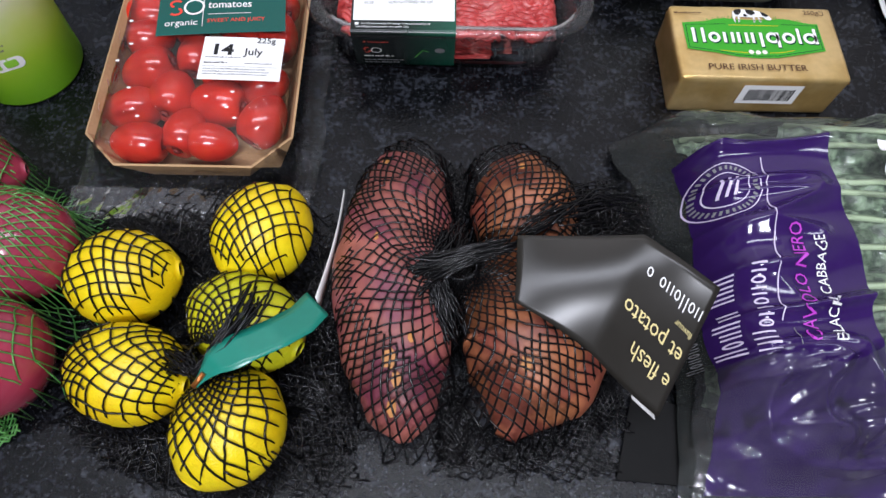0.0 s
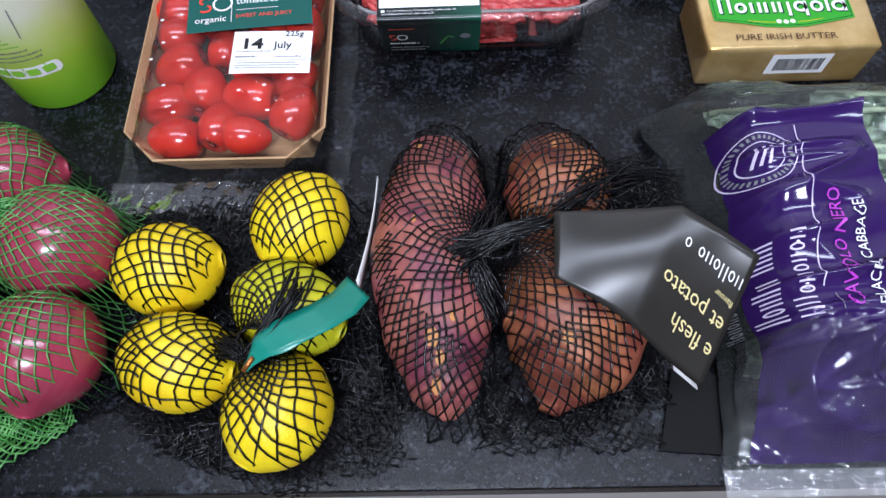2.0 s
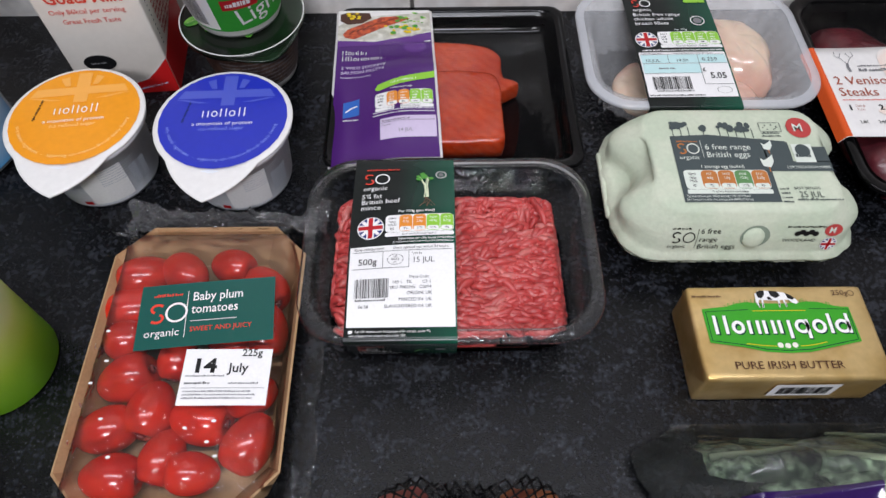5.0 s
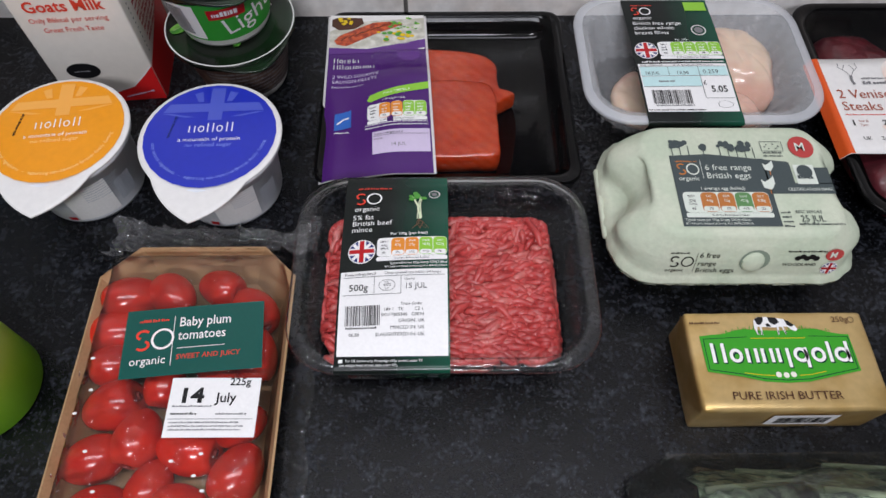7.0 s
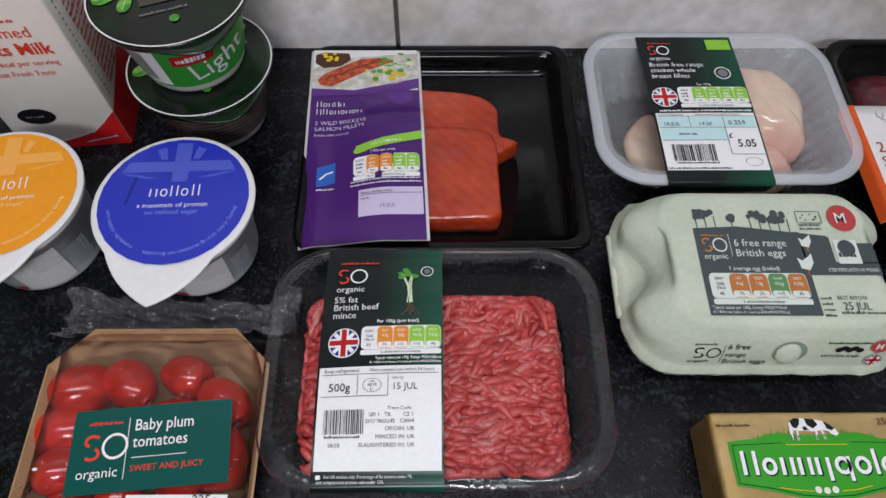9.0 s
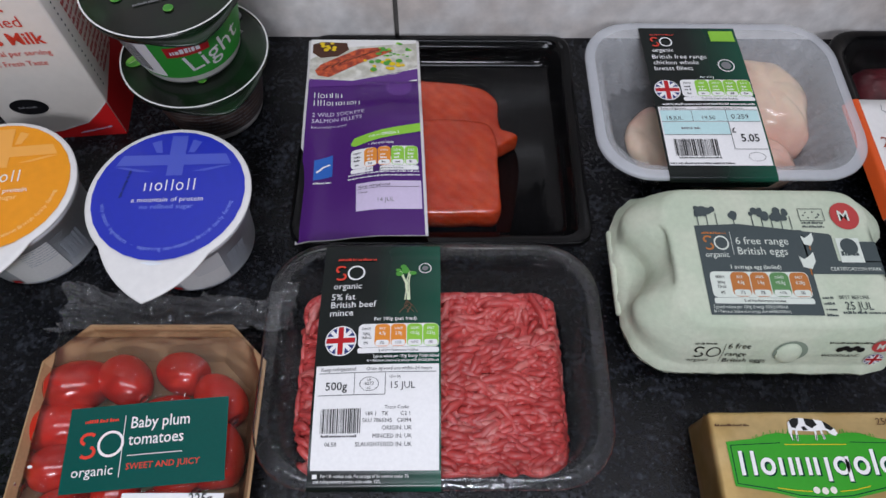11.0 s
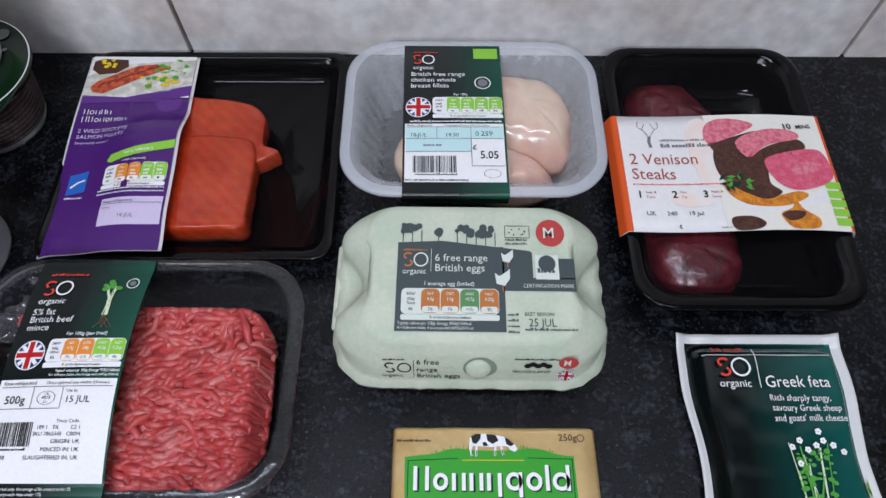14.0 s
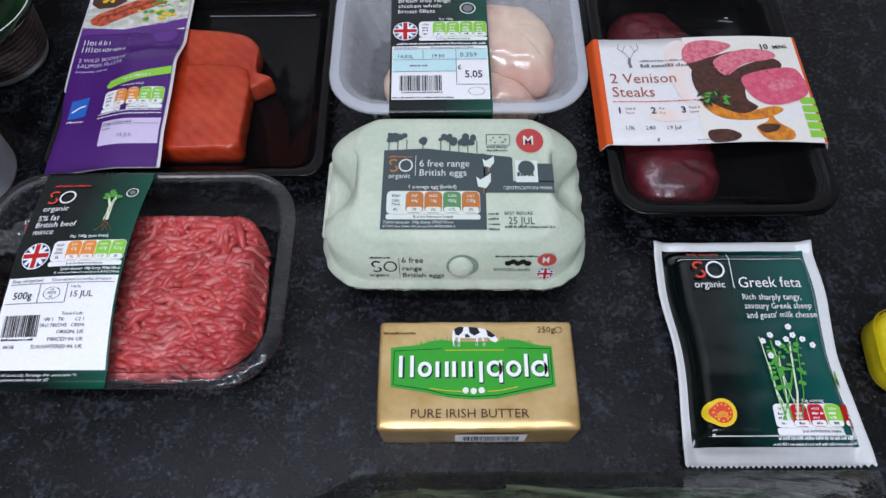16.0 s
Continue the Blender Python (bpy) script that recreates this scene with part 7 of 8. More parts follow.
def make_lemons():
    ox, oy = -0.115, 0.155
    root = thing("lemon_net", ox, oy, 0, 0, "black net bag of five bright yellow lemons with a green tag", "lemons")
    skin = material("lemon_peel", lin("e6cc16"), rough=0.4, second=lin("dbb80e"), second_scale=35, grain=0.05, grain_scale=300, bump=0.45, bump_scale=700, spread=0.06, sss=0.05)
    lime = material("greener_peel", lin("cbc41c"), rough=0.4, second=lin("b4b41c"), second_scale=30, grain=0.05, grain_scale=300, bump=0.45, bump_scale=700, sss=0.05)
    fruit = ((-0.1605, 0.190, 0.030, 0.0308, 0.0278, 0.0285, 10), (-0.0855, 0.2195, 0.030, 0.0315, 0.0285, 0.0285, 60), (-0.088, 0.1645, 0.029, 0.0335, 0.0275, 0.0275, -25), (-0.1465, 0.1345, 0.030, 0.0318, 0.0276, 0.0285, 170), (-0.0885, 0.1065, 0.030, 0.0308, 0.0285, 0.0290, 60))

    def tipped(p):
        k = abs(p.x) / 0.034
        if k > 0.86:
            p.x += math.copysign(0.0018 * smooth01((k - 0.86) / 0.14), p.x)
        return p

    for n, (x, y, z, a, b, c, turn) in enumerate(fruit):
        ob = part("lemon", oval(0.034, 0.0305, 0.0305, 28, 20, tipped), lime if n == 2 else skin, root, "paler greenish lemon" if n == 2 else "")
        ob.matrix_local = pose(x - ox, y - oy, z, 0, 0, turn) @ Matrix.Diagonal((a / 0.034, b / 0.0305, c / 0.0305, 1))
    heap = Heap(fruit, 0.6)
    edge = [(-0.196, 0.112), (-0.15, 0.086), (-0.084, 0.070), (-0.045, 0.080), (-0.026, 0.10), (-0.030, 0.155), (-0.042, 0.20), (-0.045, 0.25), (-0.09, 0.262), (-0.150, 0.246), (-0.19, 0.225), (-0.203, 0.18)]
    part("net", net_mesh(heap, (-0.100, 0.138), edge, 62, 0.8, 0.0006, (ox, oy), 3, tie_z=0.052, wobble=0.0044), NET_BLACK, root, "black plastic netting")
    part("net_gather", strands([(-0.101, 0.127, 0.056), (-0.090, 0.142, 0.058), (-0.080, 0.160, 0.059), (-0.076, 0.176, 0.055)], (0.003, 0.006, 0.008, 0.009), 34, 0.0006, (ox, oy), 4), NET_BLACK, root, "drawn-together netting", kind="stuff")
    part("net_gather", strands([(-0.101, 0.129, 0.056), (-0.108, 0.134, 0.053), (-0.120, 0.140, 0.046)], (0.003, 0.006, 0.010), 40, 0.0006, (ox, oy), 14), NET_BLACK, root, "drawn-together netting", kind="stuff")
    for n, (c, size, turn, cells, high) in enumerate((((-0.058, 0.112, 0.001), (0.066, 0.076), 15, (9, 10), 0.014), ((-0.054, 0.125, 0.003), (0.058, 0.066), 50, (9, 10), 0.018), ((-0.050, 0.190, 0.001), (0.040, 0.080), 0, (7, 12), 0.018), ((-0.145, 0.238, 0.001), (0.110, 0.040), 12, (15, 7), 0.010), ((-0.135, 0.236, 0.002), (0.100, 0.036), 22, (13, 6), 0.012), ((-0.112, 0.205, 0.002), (0.060, 0.075), 0, (9, 11), 0.016), ((-0.160, 0.110, 0.001), (0.080, 0.032), -26, (11, 6), 0.006), ((-0.122, 0.090, 0.001), (0.080, 0.026), -14, (11, 5), 0.006))):
        part("loose_net", net_patch(c, size, turn, cells, 0.0005, (ox, oy), 30 + n, high, 0.012), NET_BLACK, root, "loose folded black netting", kind="stuff")
    tag = material("green_tag", lin("1b7a68"), rough=0.25, grain=0.04)

    def strip(u, v):
        way = [(-0.1000, 0.1225, 0.058), (-0.0915, 0.1325, 0.062), (-0.078, 0.1405, 0.063), (-0.063, 0.1500, 0.058), (-0.053, 0.160, 0.050), (-0.047, 0.172, 0.042)]
        k = min(len(way) - 2, int(u * (len(way) - 1)))
        p = Vector(way[k]).lerp(Vector(way[k + 1]), u * (len(way) - 1) - k)
        half = 0.0018 + 0.0072 * smooth01(u * 3.0)
        return (p.x - 0.55 * v * half * 1.4 - ox, p.y + 0.8 * v * half - oy, p.z - 0.25 * v * half)

    part("tag", sheet(strip, 0, 1, -1, 1, 30, 4, 0.0005), tag, root, "dark green card tag")

    def back(u, v):
        p = Vector((-0.047, 0.173, 0.040)).lerp(Vector((-0.0415, 0.258, 0.014)), u)
        return (p.x + 0.002 * math.sin(u * 3.1) - ox, p.y - oy, p.z + 0.008 * v * (1 - 0.6 * u))

    part("tag_back", sheet(back, 0, 1, -1, 1, 16, 2, 0.0005), CARD_EDGE, root, "white reverse of the tag")
    copper = material("copper_clip", lin("b5703a"), rough=0.3, metal=0.8)
    bm = bmesh.new()
    tube(bm, [(-0.1005 - ox, 0.1215 - oy, 0.0585), (-0.0955 - ox, 0.1275 - oy, 0.0615)], 0.0014, 8)
    part("clip", bm, copper, root, "small copper clip")


make_lemons()


def spine_body(spine, radii, nu=28, lumps=0.0015, seed=1, flat=0.92):
    """A long root along a bent spine."""
    pts = [Vector(p) for p in spine]
    n = len(pts)
    loops = []
    m = 36
    for i in range(m + 1):
        s = i / m * (n - 1)
        k = min(n - 2, int(s))
        q = s - k
        p0, p1, p2, p3 = pts[max(0, k - 1)], pts[k], pts[k + 1], pts[min(n - 1, k + 2)]
        p = 0.5 * ((2 * p1) + (p2 - p0) * q + (2 * p0 - 5 * p1 + 4 * p2 - p3) * q * q + (3 * p1 - p0 - 3 * p2 + p3) * q ** 3)
        d = (p2 - p1).normalized()
        r = radii[k] + (radii[k + 1] - radii[k]) * (q * q * (3 - 2 * q))
        side = d.cross(Vector((0, 0, 1))).normalized()
        loop = []
        for j in range(nu):
            a = 2 * math.pi * j / nu
            w = side * math.cos(a) + Vector((0, 0, flat)) * math.sin(a)
            loop.append(p + w * (r + lumps * noise.noise((p + w * r) * 45 + Vector((seed, 0, 0)))))
        loops.append(loop)
    return rings(bmesh.new(), loops)


def make_potatoes():
    ox, oy = 0.05, 0.185
    root = thing("sweet_potato_net", ox, oy, 0, 0, "black net bag of reddish sweet potatoes with a black card tag", "sweet potatoes")
    skin = material("sweet_potato_skin", lin("9d5a4e"), rough=0.5, second=lin("6c2e3e"), second_scale=34, grain=0.34, grain_scale=70, bump=0.5, bump_scale=260)
    tan = material("tan_potato_skin", lin("a0623e"), rough=0.5, second=lin("7a3c2e"), second_scale=34, grain=0.34, grain_scale=60, bump=0.5, bump_scale=240)
    worn = material("scuffed_flesh", lin("b87a3c"), rough=0.6, grain=0.2, grain_scale=120)
    roots = (
        ("sweet_potato", skin, [(0.004, 0.279, 0.024), (0.000, 0.262, 0.029), (-0.005, 0.225, 0.032), (-0.007, 0.188, 0.032), (-0.004, 0.150, 0.031), (0.000, 0.118, 0.027), (0.002, 0.102, 0.022)], [0.004, 0.022, 0.032, 0.0345, 0.031, 0.020, 0.004]),
        ("sweet_potato", tan, [(0.055, 0.277, 0.022), (0.063, 0.262, 0.026), (0.070, 0.240, 0.029), (0.072, 0.215, 0.028), (0.070, 0.196, 0.022)], [0.005, 0.023, 0.0325, 0.030, 0.008]),
        ("sweet_potato", tan, [(0.052, 0.207, 0.022), (0.058, 0.185, 0.028), (0.066, 0.155, 0.031), (0.066, 0.131, 0.028), (0.056, 0.105, 0.021)], [0.008, 0.026, 0.0345, 0.031, 0.006]),
        ("sweet_potato", tan, [(0.062, 0.118, 0.020), (0.078, 0.135, 0.026), (0.092, 0.156, 0.027), (0.103, 0.178, 0.022)], [0.008, 0.026, 0.024, 0.006]),
    )
    bodies = []
    for name, mat, spine, radii in roots:
        ob = part(name, spine_body([(x - ox, y - oy, z) for x, y, z in spine], radii, seed=len(bodies)), mat, root, "reddish sweet potato" if mat == skin else "tan brown sweet potato")
        for i in range(len(spine) - 1):
            p = Vector(spine[i]).lerp(Vector(spine[i + 1]), 0.5)
            r = max(radii[i], radii[i + 1])
            bodies.append((p.x, p.y, p.z, max(0.6 * r, (radii[i] + radii[i + 1]) / 2), r * 0.95, (radii[i] + radii[i + 1]) / 2 * 0.95, 90))
            bodies.append((spine[i][0], spine[i][1], spine[i][2], radii[i], radii[i], radii[i] * 0.93, 0))
    heap = Heap(bodies, 0.5)
    p = Print(root, lambda u, v: (u - ox, v - oy, heap.z(u, v) + 0.0006))
    rnd = random.Random(5)
    for cx, cy, r in ((-0.006, 0.137, 0.006), (-0.002, 0.128, 0.0045), (-0.004, 0.115, 0.005), (-0.015, 0.203, 0.0025), (0.063, 0.135, 0.005), (0.066, 0.252, 0.003), (-0.013, 0.258, 0.004), (0.005, 0.148, 0.003)):
        pts = [(cx + 0.7 * r * rnd.uniform(0.6, 1) * math.cos(k * 0.571), cy + r * rnd.uniform(0.5, 1) * math.sin(k * 0.571)) for k in range(11)]
        p.shape("scuff", pts, worn, 0.0002)
    edge = [(-0.042, 0.16), (-0.036, 0.125), (-0.01, 0.092), (0.02, 0.094), (0.058, 0.090), (0.10, 0.105), (0.122, 0.138), (0.122, 0.175), (0.16, 0.235), (0.15, 0.262), (0.12, 0.272), (0.08, 0.284), (0.03, 0.288), (-0.015, 0.286), (-0.038, 0.25), (-0.045, 0.2)]
    part("net", net_mesh(heap, (0.030, 0.193), edge, 84, 0.72, 0.0006, (ox, oy), 8, r0=0.009, tie_z=0.050, wobble=0.0032), NET_BLACK, root, "black plastic netting")
    part("net_gather", strands([(0.002, 0.181, 0.061), (0.018, 0.187, 0.060), (0.036, 0.193, 0.064), (0.062, 0.196, 0.072)], (0.014, 0.008, 0.005, 0.007), 80, 0.0006, (ox, oy), 2), NET_BLACK, root, "drawn-together netting", kind="stuff")
    part("net_gather", strands([(0.016, 0.190, 0.058), (0.024, 0.204, 0.052), (0.028, 0.222, 0.044)], (0.005, 0.008, 0.012), 50, 0.0006, (ox, oy), 5), NET_BLACK, root, "drawn-together netting", kind="stuff")
    part("net_gather", strands([(0.016, 0.186, 0.058), (0.020, 0.170, 0.052), (0.026, 0.150, 0.042)], (0.005, 0.008, 0.013), 50, 0.0006, (ox, oy), 6), NET_BLACK, root, "drawn-together netting", kind="stuff")
    part("net_gather", strands([(0.060, 0.205, 0.060), (0.085, 0.222, 0.058), (0.110, 0.236, 0.046), (0.150, 0.244, 0.022)], (0.008, 0.012, 0.014, 0.016), 26, 0.0006, (ox, oy), 7), NET_BLACK, root, "drawn-together netting", kind="stuff")
    for n, (c, size, turn, cells, high) in enumerate((((0.066, 0.103, 0.001), (0.100, 0.032), 4, (14, 6), 0.008), ((0.088, 0.114, 0.002), (0.080, 0.036), 24, (12, 7), 0.012), ((0.116, 0.150, 0.002), (0.032, 0.070), -10, (6, 11), 0.014), ((0.120, 0.232, 0.003), (0.085, 0.052), -10, (13, 9), 0.024), ((0.128, 0.226, 0.008), (0.060, 0.046), 20, (10, 8), 0.024), ((0.098, 0.228, 0.036), (0.064, 0.034), 20, (11, 7), 0.016), ((0.096, 0.224, 0.038), (0.060, 0.034), -25, (11, 7), 0.016), ((0.090, 0.226, 0.040), (0.056, 0.032), 60, (10, 7), 0.012), ((0.030, 0.112, 0.001), (0.028, 0.044), 0, (5, 8), 0.014), ((0.034, 0.262, 0.001), (0.028, 0.044), 0, (5, 8), 0.018))):
        part("loose_net", net_patch(c, size, turn, cells, 0.0005, (ox, oy), 60 + n, high, 0.010), NET_BLACK, root, "loose folded black netting", kind="stuff")
    card = material("black_card", (0.018, 0.016, 0.013), rough=0.3, grain=0.05)

    def tag(u, v):
        # u along the fold from the clip to the far end, v across
        a = Vector((0.059, 0.1985, 0.076)).lerp(Vector((0.057, 0.164, 0.070)), v)
        m = Vector((0.122, 0.1955, 0.085)).lerp(Vector((0.0965, 0.140, 0.060)), v)
        b = Vector((0.1575, 0.1685, 0.081)).lerp(Vector((0.1335, 0.1140, 0.036)), v)
        p = a.lerp(m, u * 2) if u < 0.5 else m.lerp(b, u * 2 - 1)
        bow = 0.006 * math.sin(math.pi * min(1, u * 1.0)) * math.sin(math.pi * v) + 0.004 * math.sin(2 * math.pi * u) * (v - 0.3)
        return (p.x - ox, p.y - oy, p.z + bow)

    board = part("tag", sheet(tag, 0, 1, 0, 1, 30, 16, -0.0006), card, root, "glossy black folded card tag")
    bm = sheet(lambda u, v: (0.1335 - ox - 0.012 * u, 0.1140 - oy + 0.010 * u + 0.004 * v, 0.030 + 0.004 * u), 0, 1, 0, 1, 2, 2, 0.0006)
    part("tag_reverse", bm, CARD_EDGE, root, "white reverse of the tag")
    # Flat matt black sheet added just above the worktop, below the tag.
    leaf = rings(bmesh.new(), [[(x - ox, y - oy, z) for x, y in ((0.1175, 0.0865), (0.170, 0.0825), (0.172, 0.124), (0.131, 0.133))] for z in (0.0035, 0.0042)])
    part("black_sheet", leaf, material("matt_black_sheet", (0.003, 0.003, 0.003), rough=0.6, grain=0.1, spec=0.15), root, "flat black sheet added under the tag", smooth=False)
    gold = ink("pale_gold", "d9c98e")
    face = Print(board, lambda x, y: tag(1 - x / 0.09, y / 0.06))
    face.text("e flesh", 0.003, 0.0425, 0.0072, gold, 0.0008)
    face.text("et potato", 0.003, 0.0305, 0.0072, gold, 0.0008)
    face.text("flavour", 0.003, 0.0225, 0.0028, gold, 0.0008)
    face.blocks(0.003, 0.0120, (0.7, 0.7, 1, 0.7, 0.7, 0.7, 0, 0.7), 0.0066, WHITE, 0.0008, 0, 0.5)


make_potatoes()


def make_onions():
    ox, oy = -0.235, 0.175
    root = thing("onion_net", ox, oy, 0, 0, "green net bag of shiny red onions", "onions")
    skin = material("red_onion_skin", lin("7c1230"), rough=0.22, second=lin("8e2038"), second_scale=20, grain=0.12, grain_scale=60, bump=0.1, bump_scale=90, spread=0.1, coat=0.2)
    t = skin.node_tree
    b = t.nodes["Principled BSDF"]
    was = b.inputs["Base Color"].links[0].from_socket
    co, wave, mix, gain, sep, ang, comb = (t.nodes.new("ShaderNode" + k) for k in ("TexCoord", "TexNoise", "Mix", "Math", "SeparateXYZ", "Math", "CombineXYZ"))
    mix.data_type, gain.operation, gain.inputs[1].default_value, ang.operation = "RGBA", "MULTIPLY", 0.22, "ARCTAN2"
    wave.inputs["Scale"].default_value, wave.inputs["Detail"].default_value = 7.0, 3
    t.links.new(co.outputs["Object"], sep.inputs[0])
    t.links.new(sep.outputs["Y"], ang.inputs[0]), t.links.new(sep.outputs["Z"], ang.inputs[1])
    t.links.new(ang.outputs[0], comb.inputs["X"]), t.links.new(comb.outputs[0], wave.inputs["Vector"])
    t.links.new(wave.outputs["Fac"], gain.inputs[0]), t.links.new(gain.outputs[0], mix.inputs["Factor"]), t.links.new(was, mix.inputs["A"])
    mix.inputs["B"].default_value = (*lin("c07a86"), 1)
    t.links.new(mix.outputs["Result"], b.inputs["Base Color"])

    def bulb(p):
        k = p.x / 0.037
        if k > 0.75:
            q = (k - 0.75) / 0.25
            p.x += 0.003 * q * q
            p.y *= 1 - 0.35 * q
            p.z *= 1 - 0.35 * q
        return p

    fruit = ((-0.2255, 0.2060, 0.035, 0.034, 0.0350, 0.0340, 95), (-0.2225, 0.1405, 0.034, 0.0335, 0.0340, 0.0335, 268), (-0.272, 0.2500, 0.035, 0.037, 0.0350, 0.0350, 15), (-0.300, 0.175, 0.036, 0.037, 0.0370, 0.0360, 160), (-0.295, 0.115, 0.034, 0.035, 0.0350, 0.0340, 240))
    for x, y, z, a, bb, c, turn in fruit:
        ob = part("onion", oval(0.037, 0.037, 0.037, 32, 22, bulb), skin, root, "red onion with papery skin")
        ob.matrix_local = pose(x - ox, y - oy, z, 0, 6, turn) @ Matrix.Diagonal((a / 0.037, bb / 0.037, c / 0.037, 1))
    heap = Heap(fruit, 0.7)
    edge = [(-0.36, 0.10), (-0.30, 0.075), (-0.262, 0.086), (-0.225, 0.100), (-0.190, 0.118), (-0.178, 0.15), (-0.182, 0.21), (-0.190, 0.240), (-0.225, 0.262), (-0.26, 0.288), (-0.32, 0.285), (-0.36, 0.22)]
    part("net", net_mesh(heap, (-0.268, 0.205), edge, 84, 0.75, 0.00046, (ox, oy), 21, r0=0.010, tie_z=0.055, loose=0.008), NET_GREEN, root, "green plastic netting")
    part("net_gather", strands([(-0.232, 0.216, 0.062), (-0.255, 0.212, 0.066), (-0.285, 0.208, 0.064)], (0.008, 0.006, 0.010), 90, 0.0006, (ox, oy), 3), NET_GREEN, root, "gathered green netting", kind="stuff")
    for n, (c, size, turn, cells, high) in enumerate((((-0.255, 0.098, 0.001), (0.090, 0.036), 30, (18, 8), 0.014), ((-0.262, 0.104, 0.003), (0.080, 0.030), 20, (16, 7), 0.018))):
        part("loose_net", net_patch(c, size, turn, cells, 0.0006, (ox, oy), 80 + n, high), NET_GREEN, root, "loose green netting", kind="stuff")


make_onions()

# ---- bag of black cabbage ----
def make_kale():
    ox, oy = 0.305, 0.195
    root = thing("kale_bag", ox, oy, 0, 0, "clear and purple plastic bag of dark green black cabbage", "cabbage bag")

    def left(y):
        return 0.150 + 0.006 * math.sin((y - 0.08) * 18) - 0.012 * smooth01((y - 0.262) / 0.03) + 0.030 * smooth01((y - 0.300) / 0.02)

    def hump(x, y):
        a = smooth01((x - left(y) + 0.002) / 0.034) * smooth01((0.475 - x) / 0.05)
        b = smooth01((0.322 - y) / 0.040) * smooth01((y - 0.066) / 0.085)
        return 0.003 + 0.060 * a ** 0.6 * b ** 0.85

    def bag(u, v):
        y = 0.070 + 0.250 * v
        x = left(y) + (0.470 - left(y)) * u
        w = noise.noise(Vector((x * 22, y * 22, 1)))
        r1 = 1 - abs(noise.noise(Vector((x * 7 + 3 * y, y * 38 - 6 * x, 4))))
        r2 = 1 - abs(noise.noise(Vector((x * 16 - 26 * y, y * 30, 8))))
        slack = smooth01((0.150 - y) / 0.02)
        crease = (1 - abs(noise.noise(Vector((x * 26, y * 20, 14))))) ** 4 * slack
        e = min(1.0, 8 * u, 8 * v, 8 * (1 - v))
        return (x - ox, y - oy, hump(x, y) + (0.003 * w + 0.0065 * r1 ** 8 + 0.0045 * r2 ** 9 + 0.010 * crease) * (0.3 + 0.7 * e))

    part("bag", sheet(bag, 0, 1, 0, 1, 220, 190), BAG, root, "crinkled clear plastic bag")
    part("bag_seam", sheet(lambda u, v: (left(0.075) + 0.3 * u - ox, 0.062 + 0.014 * v - oy, 0.003 + 0.003 * abs(noise.noise(Vector((u * 22, v * 4, 3))))), 0, 1, 0, 1, 60, 5), SEAM, root, "flat sealed end of the bag")
    leaf = material("black_cabbage_leaf", lin("2a3b2a"), rough=0.42, second=lin("7d9276"), second_scale=130, grain=0.4, grain_scale=210, bump=1.0, bump_scale=260)
    rib = material("cabbage_rib", lin("a3b592"), rough=0.5, grain=0.1, grain_scale=90)
    rnd = random.Random(17)
    spots = []
    for k in range(26):
        lane = (k % 13) / 12
        y = 0.100 + 0.205 * lane + rnd.uniform(-0.006, 0.006)
        spots.append((rnd.uniform(0.165, 0.20) + 0.05 * (k > 12), y, rnd.uniform(-9, 9), 0.6 + 0.4 * (k > 12)))
    for n, (x0, y0, turn, high) in enumerate(spots):
        length, wide = rnd.uniform(0.20, 0.25), rnd.uniform(0.020, 0.028)
        c, s = math.cos(radians(turn)), math.sin(radians(turn))

        def blade(u, v, x0=x0, y0=y0, c=c, s=s, length=length, wide=wide, high=high, n=n):
            half = wide * (math.sin(math.pi * (0.06 + 0.92 * u)) ** 0.5)
            a, b = length * u, half * v
            x, y = x0 + c * a - s * b, y0 + s * a + c * b
            y = min(0.309, max(0.085, y))
            x = min(0.455, max(left(y) + 0.012, x))
            crinkle = noise.noise(Vector((a * 110, b * 110, n))) + 0.5 * noise.noise(Vector((a * 240, b * 240, n)))
            z = (hump(x, y) - 0.006) * high * (0.94 - 0.2 * v * v) + 0.0046 * crinkle
            return (x - ox, y - oy, max(0.002, min(z, hump(x, y) - 0.0035)))

        ob = part("leaf", sheet(blade, 0, 1, -1, 1, 64, 16), leaf, root, "crinkled dark green leaf" if n == 0 else "")
        bm = bmesh.new()
        tube(bm, [Vector(blade(0.02 + 0.9 * i / 14, 0.0)) + Vector((0, 0, 0.0012)) for i in range(15)], 0.0019, 5, lambda q: 1.1 - 0.8 * q)
        part("rib", bm, rib, ob)
    purple = material("purple_print_film", lin("2e194f"), rough=0.13, second=lin("231140"), second_scale=10, grain=0.05, bump=0.15, bump_scale=22)

    def under(x, y, depth):
        q = bag((x - left(y)) / (0.470 - left(y)), (y - 0.070) / 0.250)
        return (q[0], q[1], q[2] - depth)

    def panel(u, v):
        y = 0.078 + 0.186 * v + 0.007 * u * smooth01((v - 0.8) / 0.2)
        x0 = left(y) + 0.011 + 0.002 * math.sin(v * 9)
        x1 = 0.243 + 0.003 * math.sin(v * 12) + 0.030 * smooth01((0.40 - v) / 0.4)
        return under(x0 + (x1 - x0) * u, y, -0.0006)

    film_print = part("purple_panel", sheet(panel, 0, 1, 0, 1, 110, 150), purple, root, "deep purple printed panel")

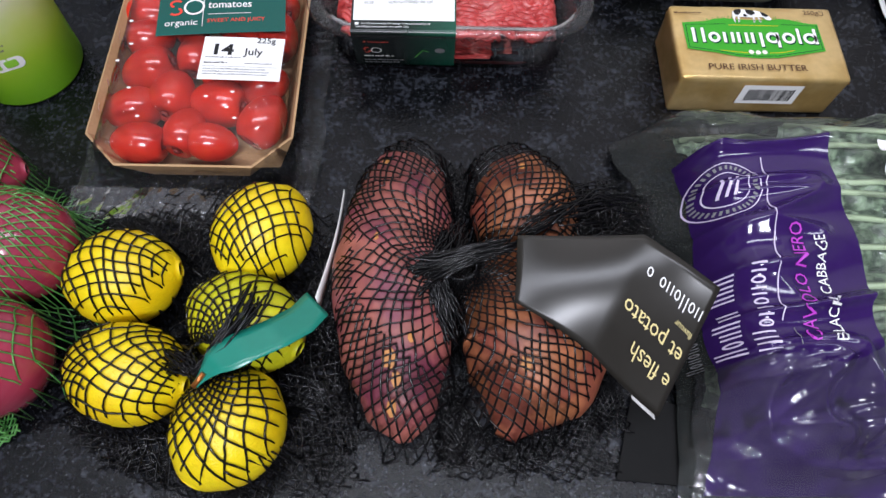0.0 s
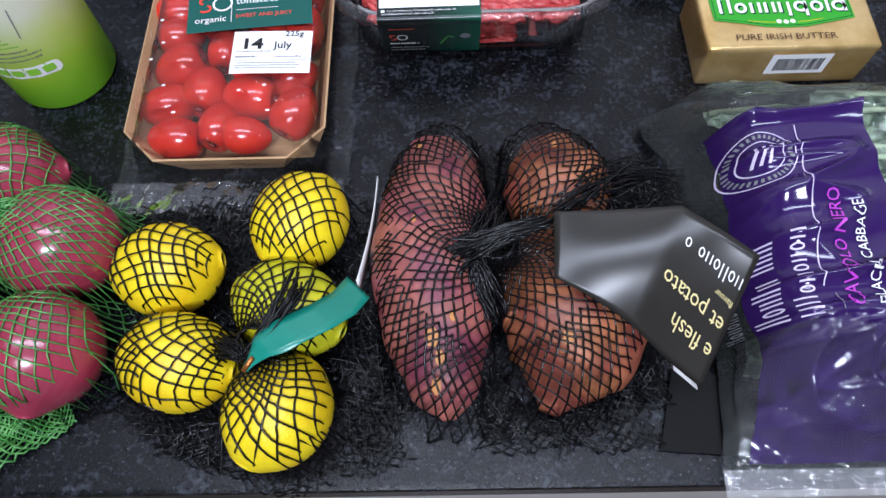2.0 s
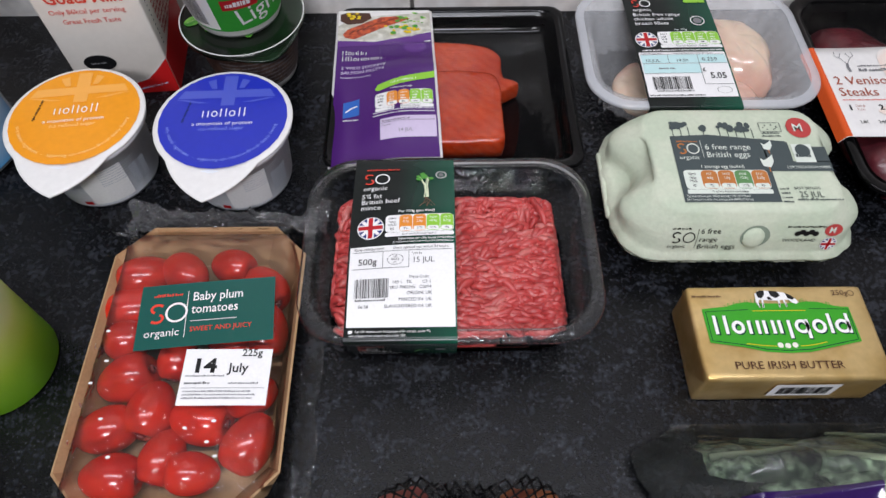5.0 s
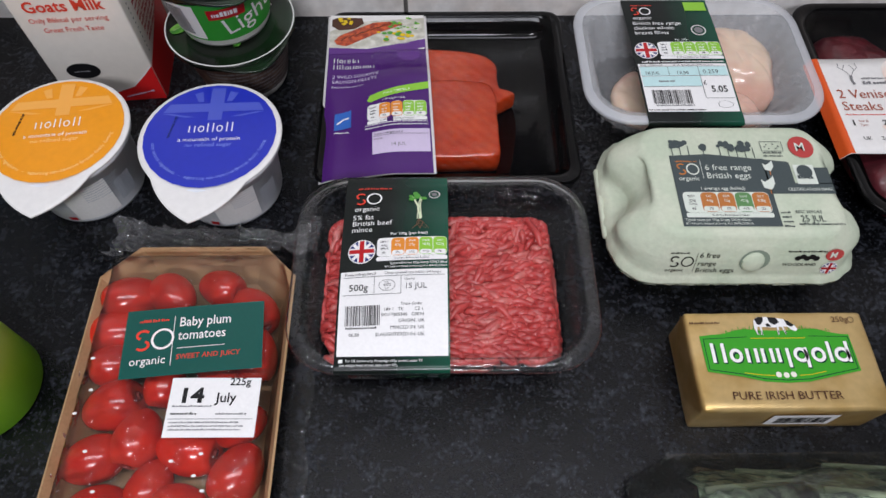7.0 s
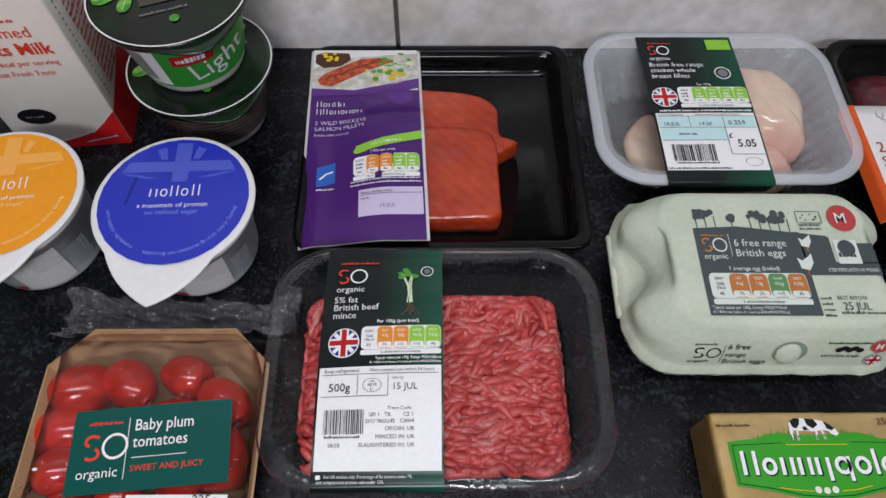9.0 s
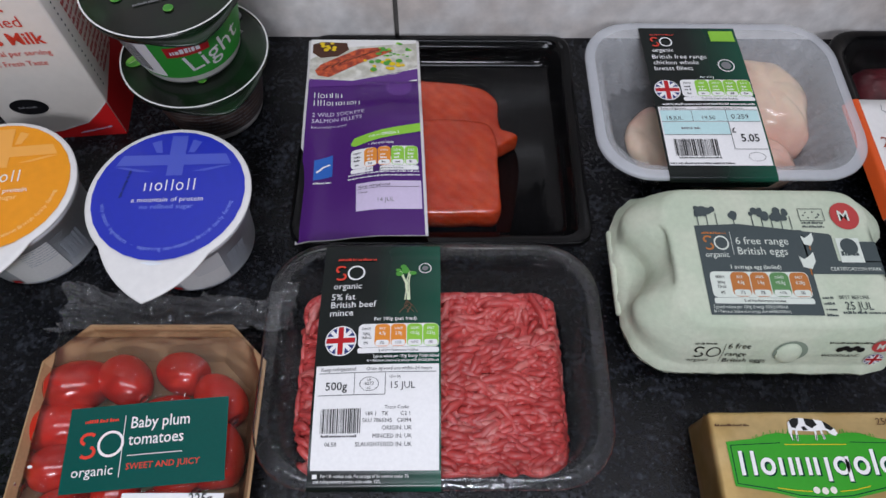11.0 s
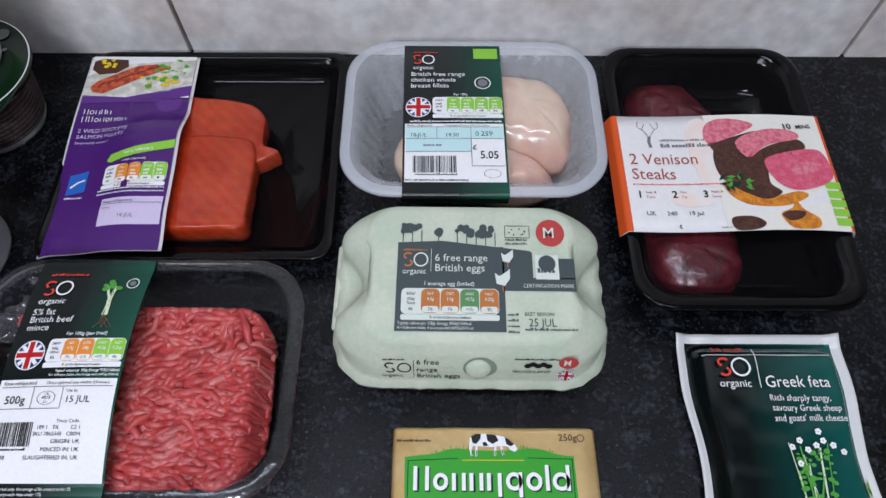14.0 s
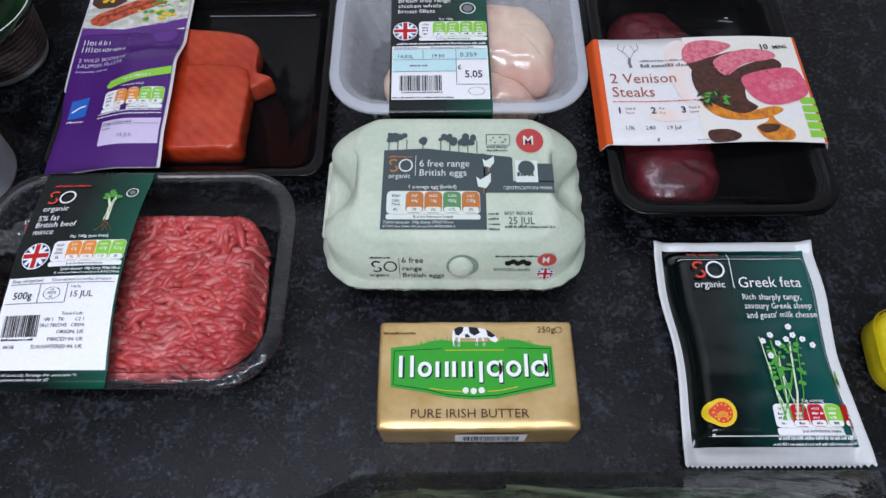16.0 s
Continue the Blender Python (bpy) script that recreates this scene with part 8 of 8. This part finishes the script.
    def fold(u, v):
        y = 0.072 + (0.066 + 0.010 * noise.noise(Vector((u * 9, 2, 5)))) * v
        x = left(y) + 0.004 + (0.462 - left(y)) * u
        q = under(x, y, 0.0)
        ridge = (1 - abs(noise.noise(Vector((x * 34 + 12 * y, y * 30, 21))))) ** 5
        slope = (1 - abs(noise.noise(Vector((x * 14 - 30 * y, y * 22, 33))))) ** 6
        return (q[0], q[1], q[2] + 0.0022 + 0.006 * ridge + 0.006 * slope)

    part("bag_fold", sheet(fold, 0, 1, 0, 1, 160, 50), clear_film("folded_bag_film", 0.022, (0.8, 0.8, 0.86), 1.36, 0.07, 0.9, 40), root, "loose folded clear film at the bag's end")

    # print runs up the bag: along +y, its top towards -x
    p = Print(film_print, lambda u, v: under(u, v, -0.0008))
    gx, gy = 0.1800, 0.2360
    for r in (0.0170, 0.0105):
        p.ring("roundel", gx, gy, r, 0.0006, LILAC, 0.0004)
    for k in range(34):
        a = k * 2 * math.pi / 34
        p.line("roundel_dash", [(gx + q * math.cos(a), gy + q * math.sin(a)) for q in (0.0125, 0.0150)], 0.0012, GREY, 0.0004)
    for dx in (-0.0035, 0.0, 0.0035):
        p.line("roundel_mark", [(gx + dx - 0.001, gy - 0.005), (gx + dx + 0.001, gy + 0.005)], 0.0014, LILAC, 0.0005)
    p.blocks(0.1640, 0.140, (1, 0.7, 0.7, 0.7, 0.7, 0.7), 0.0050, GREY, 0.0004, 90, 0.4)
    p.blocks(0.1765, 0.142, (1, 0.7, 0.7, 0.9, 0.7, 0, 0.9, 0.95, 0.7), 0.0092, LILAC, 0.0004, 90, 0.36, 0.2)
    p.blocks(0.1890, 0.142, (1, 1.1, 1.1, 0.7, 0.7, 0.7, 0.7, 0.7, 0.7), 0.0092, LILAC, 0.0004, 90, 0.44, 0.2)
    p.line("rule", [(0.1935, 0.158), (0.1955, 0.19), (0.1985, 0.225), (0.2015, 0.256)], 0.0006, LILAC, 0.0004)
    p.line("rule", [(0.1995, 0.142), (0.1985, 0.154)], 0.0005, GREY, 0.0004)
    p.text("CAVOLO NERO", 0.2100, 0.146, 0.0070, MAGENTA, 0.0007, angle=88, squeeze=0.93)
    p.text("BLACK CABBAGE", 0.2215, 0.146, 0.0056, WHITE, 0.0007, angle=88, squeeze=0.95)
    p.rect("white_sticker", 0.270, 0.244, 0.304, 0.268, WHITE, 0.0006, 8, 8, "white sticker")


make_kale()

# ---- wall tiles ----
def make_tiles():
    wall = bpy.data.objects["wall_north"]
    w, h, gap, x_joint, z_low = 0.554, 0.36, 0.0035, -0.007, -0.02
    for i in range(-2, 4):
        for j in range(4):
            x0, z0 = x_joint + i * w, z_low + j * h
            a, b = max(x0 + gap / 2, -1.6), min(x0 + w - gap / 2, 2.0)
            if b - a < 0.02:
                continue
            bm = box(b - a, 0.008, h - gap, 0.0012, (a + b) / 2, WALL_Y + 0.004, z0 + gap / 2)
            part("tile", bm, TILE, wall, smooth=False)


make_tiles()
tagged(bpy.data.objects["wall_north"], "kitchen wall of large mottled off-white ceramic tiles", "wall")
